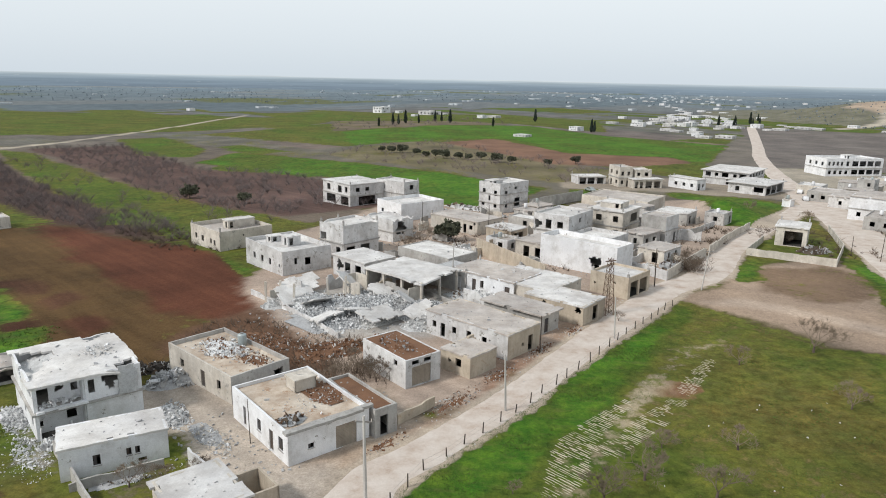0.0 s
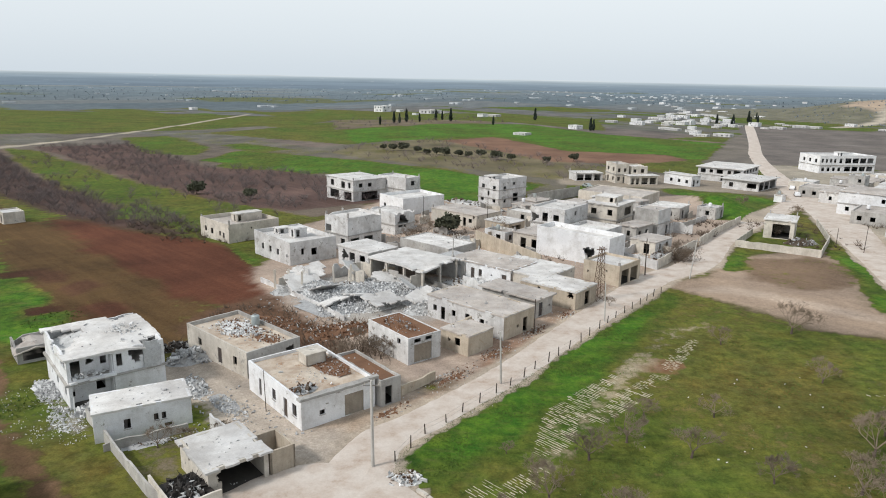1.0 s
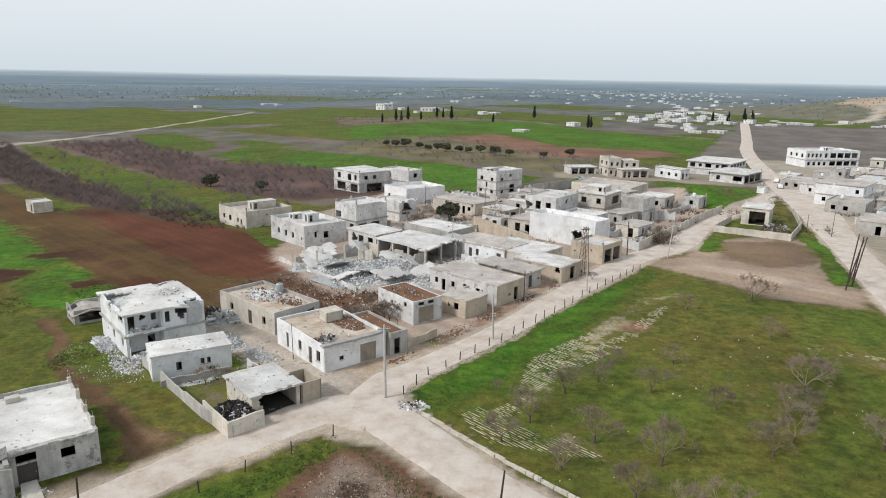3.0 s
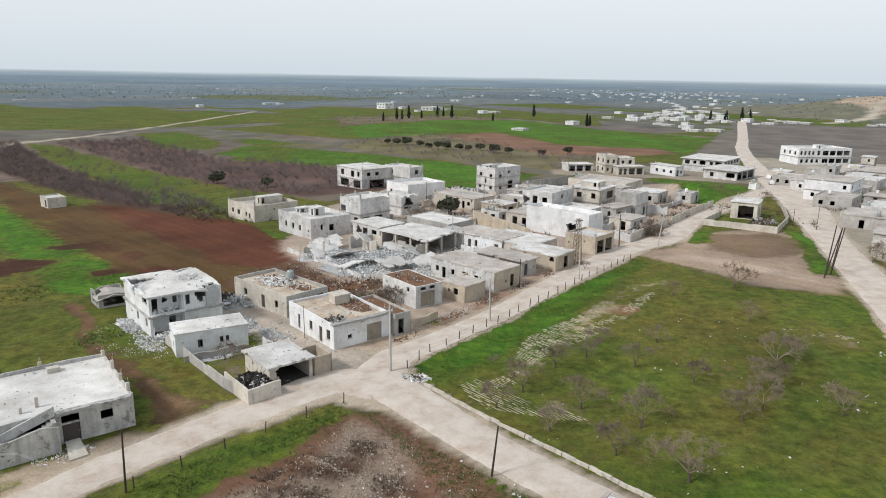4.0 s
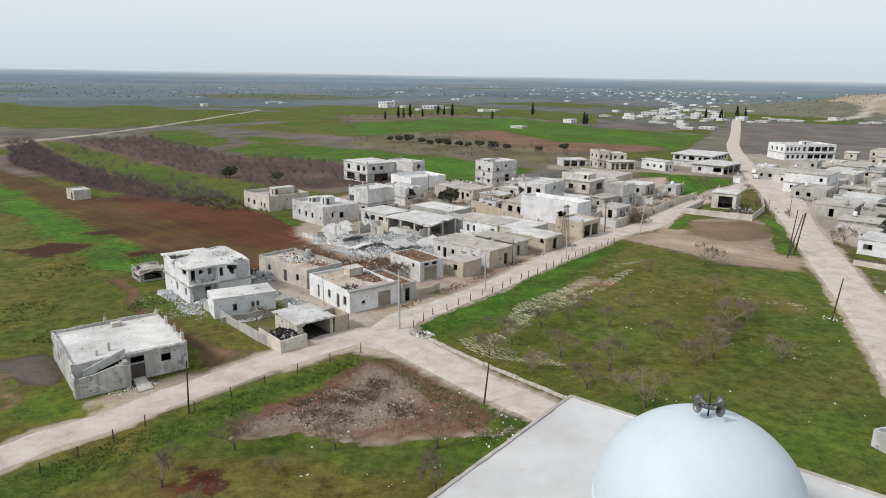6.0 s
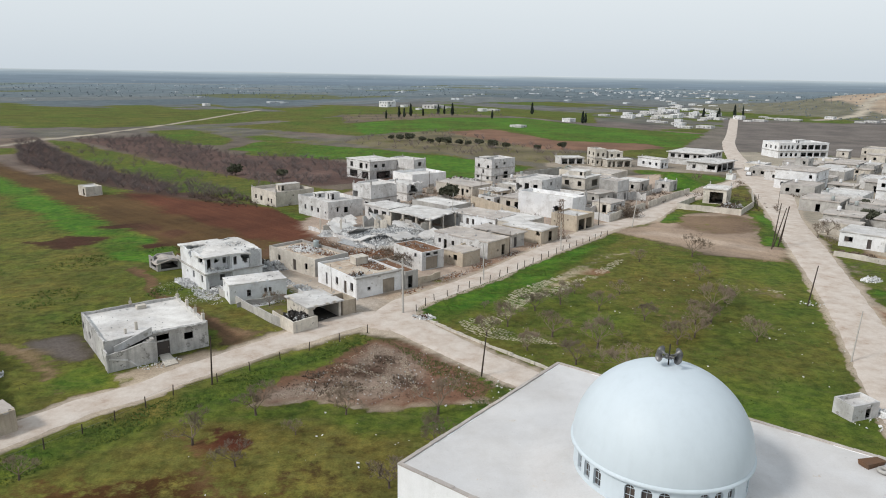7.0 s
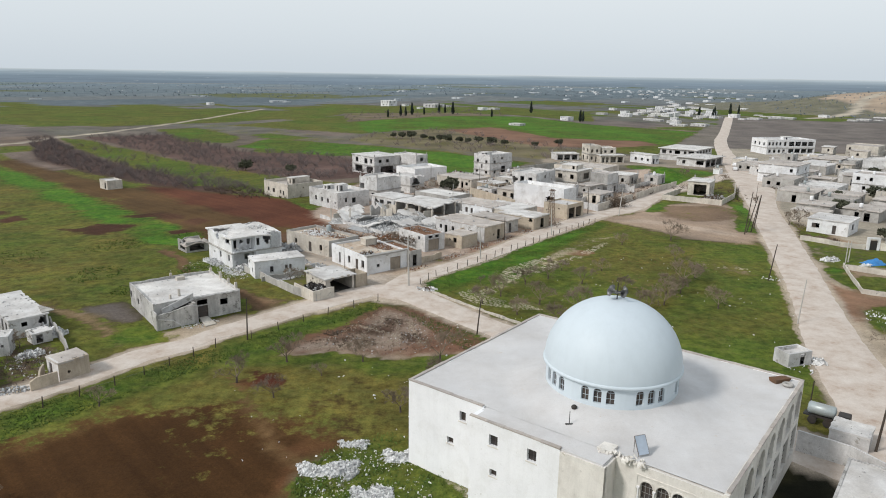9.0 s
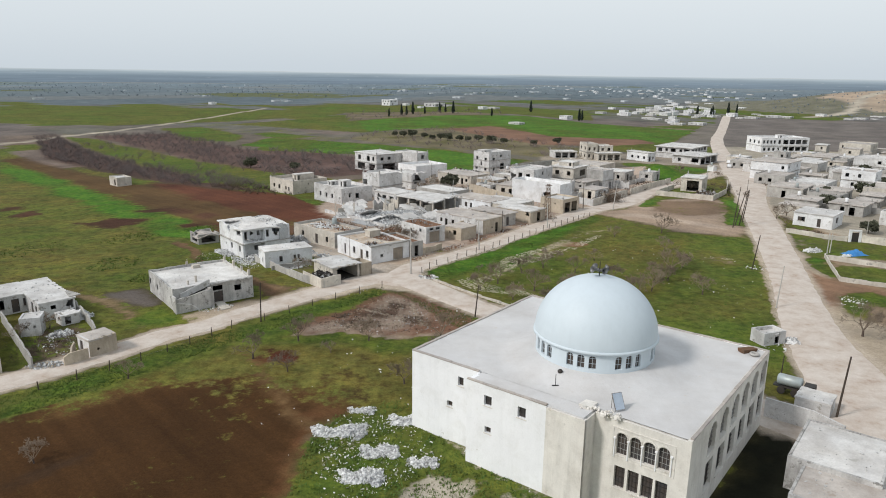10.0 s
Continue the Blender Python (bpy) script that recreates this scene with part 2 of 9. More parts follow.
def solid(name, b, mats, label, category, group="", kind="", smooth=False, m=None):
    """A thing that is one mesh."""
    mats = mats if isinstance(mats, tuple) else (mats,)
    ob = new(name, b.mesh(name, *mats, smooth=smooth))
    if m:
        ob.matrix_world = m
    return tagged(ob, label, category, group, kind)


def panel(b, frame_m, length, height, th, openings=(), holes=(), ragged=0.0, base=-0.6, top=None, mi=0, step=1.6, depth=0):
    """A wall along x from 0, outer face at y = 0 and th thick, with openings (x0, x1, z0, z1) cut through, blast holes (x, z, r) and an uneven top."""
    xs, zs = {0.0, length}, {base, height}
    for x0, x1, z0, z1 in openings:
        xs |= {x0, x1}
        zs |= {z0, z1}
    for cx, cz, r in holes:
        for k in range(-4, 5):
            xs.add(min(length, max(0.0, cx + r * k / 3.2)))
            zs.add(min(height, max(base, cz + r * k / 3.2)))
    if ragged:
        k = max(2, int(length / 0.7))
        xs |= {length * i / k for i in range(k + 1)}
    else:
        k = max(1, int(length / step))
        xs |= {length * i / k for i in range(k + 1)}
    xs, zs = sorted(xs), sorted(zs)
    xs = [x for i, x in enumerate(xs) if i == 0 or x - xs[i - 1] > 0.02]
    zs = [z for i, z in enumerate(zs) if i == 0 or z - zs[i - 1] > 0.02]
    nx, nz = len(xs), len(zs)

    def solid_at(i, j):
        if not (0 <= i < nx - 1 and 0 <= j < nz - 1):
            return False
        x, z = (xs[i] + xs[i + 1]) / 2, (zs[j] + zs[j + 1]) / 2
        for x0, x1, z0, z1 in openings:
            if x0 < x < x1 and z0 < z < z1:
                return False
        for cx, cz, r in holes:
            w = math.atan2(z - cz, x - cx)
            if math.hypot(x - cx, z - cz) < r * (1 + 0.22 * math.sin(3 * w + cx) + 0.12 * math.sin(7 * w + cz)):
                return False
        return True

    pts = {}
    for i, x in enumerate(xs):
        drop = ragged * max(0.0, noise.noise(Vector((x * 0.55 + length, height * 3.1, th * 9)))) * 2.2 if ragged else 0.0
        wob = random.uniform(-0.025, 0.015)
        for j, z in enumerate(zs):
            dx = dz = 0.0
            for cx, cz, r in holes:
                if 0 < i < nx - 1 and math.hypot(x - cx, z - cz) < r * 1.35:
                    dx, dz = random.uniform(-0.1, 0.1) * r, random.uniform(-0.1, 0.1) * r
            zz = z + dz
            if j == nz - 1:
                zz = z + wob - drop + (top(x) if top else 0.0)
            elif ragged and j > 0:
                zz = min(zz, max(zs[0] + 0.1, height - drop - 0.05 * (nz - 1 - j)))
            for y in (0.0, th):
                pts[i, j, y > 0] = frame_m @ Vector((x + dx, y, zz))
    for i in range(nx - 1):
        for j in range(nz - 1):
            if not solid_at(i, j):
                continue
            P = lambda a, c, s: pts[a, c, s]
            b.face((P(i, j, False), P(i + 1, j, False), P(i + 1, j + 1, False), P(i, j + 1, False)), mi)
            b.face((P(i + 1, j, True), P(i, j, True), P(i, j + 1, True), P(i + 1, j + 1, True)), mi)
            if not solid_at(i, j + 1):
                b.face((P(i, j + 1, False), P(i + 1, j + 1, False), P(i + 1, j + 1, True), P(i, j + 1, True)), mi)
            if not solid_at(i, j - 1):
                b.face((P(i, j, True), P(i + 1, j, True), P(i + 1, j, False), P(i, j, False)), mi)
            if not solid_at(i - 1, j):
                b.face((P(i, j, True), P(i, j, False), P(i, j + 1, False), P(i, j + 1, True)), mi)
            if not solid_at(i + 1, j):
                b.face((P(i + 1, j, False), P(i + 1, j, True), P(i + 1, j + 1, True), P(i + 1, j + 1, False)), mi)


def window_part(parent, m, w, h, kind):
    """The filling of an opening, seen from its outer face: lower left corner at the origin."""
    b = Builder()
    if kind == "w":
        t = 0.06
        b.box(0, 0.10, 0, w, 0.16, t)
        b.box(0, 0.10, h - t, w, 0.16, h)
        b.box(0, 0.10, t, t, 0.16, h - t)
        b.box(w - t, 0.10, t, w, 0.16, h - t)
        b.box(w / 2 - 0.03, 0.10, t, w / 2 + 0.03, 0.16, h - t)
        win = part("window", b, DARKMETAL, parent, m=m)
        s = Builder()
        s.box(-0.08, -0.06, -0.09, w + 0.08, 0.12, -0.005, wear=0.006)
        part("sill", s, GREY, win)
        g = Builder()
        g.box(t, 0.12, t, w / 2 - 0.03, 0.135, h - t)
        part("pane", g, DOORM, win)
        return win
    if kind == "d":
        b.box(0.02, 0.12, 0, w - 0.02, 0.17, h - 0.02)
        for k in range(2):
            b.box(0.12, 0.10, 0.15 + k * h * 0.48, w - 0.12, 0.12, 0.05 + (k + 1) * h * 0.46)
        door = part("door", b, DOORM, parent, m=m)
        k = Builder()
        k.box(w - 0.2, 0.06, h * 0.45, w - 0.12, 0.11, h * 0.45 + 0.14)
        part("handle", k, STEEL, door)
        return door
    if kind == "g":
        n = int(h / 0.08)
        for k in range(n):
            ya, yb = 0.13 + 0.025 * (k % 2), 0.13 + 0.025 * ((k + 1) % 2)
            b.v += [(0.02, ya, h * k / n), (w - 0.02, ya, h * k / n)]
            if k:
                q = len(b.v)
                b.f.append((q - 4, q - 3, q - 1, q - 2))
                b.mi.append(0)
        return part("shutter", b, SHUTTER, parent, m=m)
    return None


def broken_slab(b, x0, y0, x1, y1, nx, ny, z_of, keep, th):
    """A slab with missing pieces: z_of(x, y) its top, keep(u, v) whether a piece is left."""
    P = {(i, j): Vector((x0 + (x1 - x0) * i / nx + random.uniform(-0.06, 0.06), y0 + (y1 - y0) * j / ny + random.uniform(-0.06, 0.06), 0)) for i in range(nx + 1) for j in range(ny + 1)}
    for p in P.values():
        p.z = z_of(p.x, p.y)
    left = {(i, j) for i in range(nx) for j in range(ny) if keep((i + 0.5) / nx, (j + 0.5) / ny)}
    lo = Vector((0, 0, -th))
    for i, j in left:
        q = [P[i, j], P[i + 1, j], P[i + 1, j + 1], P[i, j + 1]]
        b.face(q)
        b.face([p + lo for p in reversed(q)])
        for (di, dj), a, c in (((0, -1), 0, 1), ((1, 0), 1, 2), ((0, 1), 2, 3), ((-1, 0), 3, 0)):
            if (i + di, j + dj) not in left:
                b.face((q[a] + lo, q[c] + lo, q[c], q[a]))


FOOT = []  # the ground that houses take up


def house(label, x, y, turn, w, d, h, R=(), L=(), wall=WHITE, roof=ROOF, parapet=0.45, storeys=1, group="village houses", holesR=(), holesL=(), ragged=0.0, eave=0.0, category="house", name="house", z=None, Lwall=None, debris=0.45, wreck=0.12):
    """A flat-roofed house. Its near corner stands at (x, y); its sunless front runs w along turn, its sunlit flank d along turn + 90.
    R, L: openings (from, to, sill, head, kind) on the front and on the flank."""
    zc = ground_z(x, y)
    FOOT.append((x, y, turn, w, d))
    t = thing(name, label, category, x, y, turn, group, zc if z is None else z)
    th = 0.22
    if group == "village houses" and wreck:
        rr_ = random.Random(int(x * 7 + y * 13))
        def spare(ops, length, given):
            out = list(given)
            for _ in range(rr_.choice((0, 1, 1, 2))):
                px, pz, pr = rr_.uniform(0.8, max(0.9, length - 0.8)), rr_.uniform(0.9, h - 0.6), rr_.uniform(0.14, 0.34)
                if all(px < o[0] - 0.5 or px > o[1] + 0.5 for o in ops) and all(abs(px - g[0]) > g[2] + 0.8 for g in out):
                    out.append((px, pz, pr))
            return out
        holesR, holesL = spare(R, w, holesR), spare(L, d, holesL)
    mR = Matrix.Translation((0, -0.004, 0))
    mL = Matrix.Translation((-0.004, d, 0)) @ Matrix.Rotation(radians(-90), 4, "Z")
    top = h
    for name_m, m, length, ops, holes, wm in (("front", mR, w, R, holesR, wall), ("flank", mL, d, [(d - q, d - p, a, c, k) for p, q, a, c, k in L], [(d - p, c, r) for p, c, r in holesL], Lwall or wall)):
        b = Builder()
        panel(b, m, length, top, th, [o[:4] for o in ops], holes, ragged)
        wl_ = part("wall", b, wm, t)
        for p, q, lo, hi, k in ops:
            window_part(wl_, m @ Matrix.Translation((p, 0, lo)), q - p, hi - lo, k)
    for m, length in ((Matrix.Translation((w, d, 0)) @ Matrix.Rotation(radians(180), 4, "Z"), w), (Matrix.Translation((w, 0, 0)) @ Matrix.Rotation(radians(90), 4, "Z"), d)):
        b = Builder()
        panel(b, m, length, top, th - 0.006, (), (), ragged)
        part("wall", b, wall, t)
    b = Builder()
    if roof is None:
        pass
    elif eave:
        nx, ny = max(4, int((w + 2 * eave) / 0.55)), max(4, int((d + 2 * eave) / 0.55))
        far_off = y > 240
        if far_off:
            nx, ny = 6, 6
        lost = {(i, j) for i in range(nx) for j in range(ny) if (i in (0, nx - 1) or j in (0, ny - 1)) and random.random() < wreck and not far_off}
        broken_slab(b, -eave, -eave, w + eave, d + eave, nx, ny, lambda px, py: h + 0.035 * noise.noise(Vector((px * 0.8 + x, py * 0.8 + y, 0))), lambda u, v: (int(u * nx), int(v * ny)) not in lost, 0.2)
    else:
        roof_sheet(b, th * 0.6, th * 0.6, w - th * 0.6, d - th * 0.6, h - parapet, 0.2)
    if roof is not None:
        part("roof", b, roof, t)
    if debris and name == "house":
        b = Builder()
        zr = h if eave else h - parapet
        for _ in range(int(debris * w * d)):
            k = random.uniform(0.04, 0.13) * (2.6 if random.random() < 0.05 else 1)
            b.chunk((random.uniform(0.5, w - 0.5), random.uniform(0.5, d - 0.5), zr + k * 0.2), k)
        if b.f:
            part("roof_debris", b, RUBBLE, t, "small stones on the roof", kind="stuff")
    rx_ = random.Random(int(x * 11 + y * 17) + 3)
    if name == "house" and y < 265 and h < 8 and (x > 60 or y > 100):
        zt = h if eave else h - 0.02
        for cx, cy in ((0.25, 0.25), (w - 0.25, 0.25), (w - 0.25, d - 0.25), (0.25, d - 0.25), (w * 0.5, d - 0.25)):
            if rx_.random() < 0.3:
                b, hh = Builder(), rx_.uniform(0.3, 1.0)
                b.box(cx - 0.15, cy - 0.15, zt - 0.02, cx + 0.15, cy + 0.15, zt + hh, wear=0.02)
                for e in (-0.09, 0.09):
                    b.tube((cx + e, cy + e, zt + hh - 0.05), (cx + e * 1.8, cy - e * 0.6, zt + hh + 0.5), 0.016, 0.012, 4)
                part("column_stub", b, GREY, t)
        if group == "eastern houses" and rx_.random() < 0.45:
            cx, cy, zr_ = rx_.uniform(1.2, w - 1.6), rx_.uniform(1.5, d - 1.0), h if eave else h - parapet
            b = Builder()
            b.lathe([(0.001, 0.25), (0.42, 0.25), (0.45, 0.32), (0.45, 1.2), (0.4, 1.28), (0.001, 1.36)], 12)
            tank = part("water_tank", b, TANK if rx_.random() < 0.5 else CLEAN, t, "round roof tank", smooth=True, m=Matrix.Translation((cx, cy, zr_)))
            b = Builder()
            for e, g in ((-0.3, -0.3), (0.3, -0.3), (0.3, 0.3), (-0.3, 0.3)):
                b.tube((e, g, 0), (e, g, 0.27), 0.03, 0.03, 4)
            part("stand", b, DARKMETAL, tank)
    for s in range(1, storeys):
        zz = s * (h - parapet) / storeys
        if y < 320:
            b = Builder()
            b.box(-0.24, -0.26, zz - 0.16, w + 0.2, -0.005, zz + 0.06, wear=0.015)
            part("floor_ledge", b, GREY, t)
            b = Builder()
            b.box(-0.25, -0.005, zz - 0.16, -0.005, d + 0.15, zz + 0.06, wear=0.015)
            part("floor_ledge", b, GREY, t)
        b = Builder()
        zz = s * (h - parapet) / storeys
        b.box(th * 0.7, th * 0.7, zz - 0.2, w - th * 0.7, d - th * 0.7, zz)
        part("floor_slab", b, GREY, t)
    # ground floor: indoor shade is put into its dark colour
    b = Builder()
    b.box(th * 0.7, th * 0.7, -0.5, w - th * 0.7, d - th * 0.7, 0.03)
    part("floor_slab", b, INSIDE, t, "floor coloured dark for the shade indoors")
    return t


def roof_sheet(b, x0, y0, x1, y1, z, th, sag=0.03):
    """A roof slab with a slightly uneven top."""
    nx, ny = max(2, int((x1 - x0) / 1.2)), max(2, int((y1 - y0) / 1.2))
    P = {}
    for i in range(nx + 1):
        for j in range(ny + 1):
            edge = i in (0, nx) or j in (0, ny)
            P[i, j] = Vector((x0 + (x1 - x0) * i / nx, y0 + (y1 - y0) * j / ny, z + (0 if edge else random.uniform(-sag, sag))))
    for i in range(nx):
        for j in range(ny):
            b.face((P[i, j], P[i + 1, j], P[i + 1, j + 1], P[i, j + 1]))
    lo = Vector((0, 0, -th))
    ring = [P[i, 0] for i in range(nx + 1)] + [P[nx, j] for j in range(1, ny + 1)] + [P[i, ny] for i in range(nx - 1, -1, -1)] + [P[0, j] for j in range(ny - 1, 0, -1)]
    for k, p in enumerate(ring):
        q = ring[(k + 1) % len(ring)]
        b.face((p + lo, q + lo, q, p))
    b.face([p + lo for p in reversed(ring)])


def yard_wall(label, pts, h, th=0.2, mat=GREY, ragged=0.25, name="yard_wall"):
    """A free-standing wall along points of the plan, top uneven."""
    x0, y0 = pts[0]
    t = thing(name, label, "wall", x0, y0, 0, "yard walls", 0.0)
    for (ax, ay), (bx, by) in zip(pts, pts[1:]):
        length, turn = math.hypot(bx - ax, by - ay), math.degrees(math.atan2(by - ay, bx - ax))
        za, zb = ground_z(ax, ay), ground_z(bx, by)
        b = Builder()
        m = Matrix.Translation((-x0, -y0, 0)) @ pose(ax, ay, za, 0, 0, turn)
        panel(b, m, length, h, th, (), (), ragged, base=-0.6 - abs(za - zb), top=lambda x: (zb - za) * x / length)
        part("wall_run", b, mat, t)
    return t


def heap(label, x, y, rx, ry, turn, hgt, n, size, mats=(RUBBLE,), name="rubble", z=None, group="rubble heaps", bars=0):
    """A heap of broken pieces on a low mound."""
    b = Builder()
    zc = ground_z(x, y) if z is None else z
    m = pose(x, y, zc, 0, 0, turn)
    prof = lambda u, v: hgt * max(0.0, 1 - (u * u + v * v)) * (0.75 + 0.5 * noise.noise(Vector((u * 2.3 + x, v * 2.3 + y, 0))))
    flat = hgt < 0.1
    if flat:
        prof = lambda u, v: 0.0
    k = 0 if flat else 12
    for i in range(k):
        for j in range(k):
            q = []
            for a, c in ((i, j), (i + 1, j), (i + 1, j + 1), (i, j + 1)):
                u, v = a / k * 2 - 1, c / k * 2 - 1
                q.append(m @ Vector((u * rx, v * ry, prof(u, v) * 0.8 - 0.06)))
            if max((a / k * 2 - 1) ** 2 + (c / k * 2 - 1) ** 2 for a, c in ((i, j), (i + 1, j), (i + 1, j + 1), (i, j + 1))) < 1.35:
                b.face(q, 0)
    for _ in range(n):
        w = random.uniform(0, 6.283)
        r = math.sqrt(random.random()) * (0.98 + 0.55 * noise.noise(Vector((1.3 * math.cos(w) + x, 1.3 * math.sin(w) + y, 2))))
        u, v = r * math.cos(w), r * math.sin(w)
        s = size * (0.35 + 1.3 * random.random() ** 3)
        b.chunk(m @ Vector((u * rx, v * ry, prof(u, v) + s * 0.15)), s, random.randrange(len(mats)))
    for _ in range(bars):
        u, v = random.uniform(-0.7, 0.7), random.uniform(-0.7, 0.7)
        p = m @ Vector((u * rx, v * ry, prof(u, v)))
        b.tube(p, p + Vector((random.uniform(-1, 1), random.uniform(-1, 1), random.uniform(0.2, 1.2))), 0.02, 0.015, 4, 0)
    return solid(name, b, mats, label, "rubble", group, "stuff")

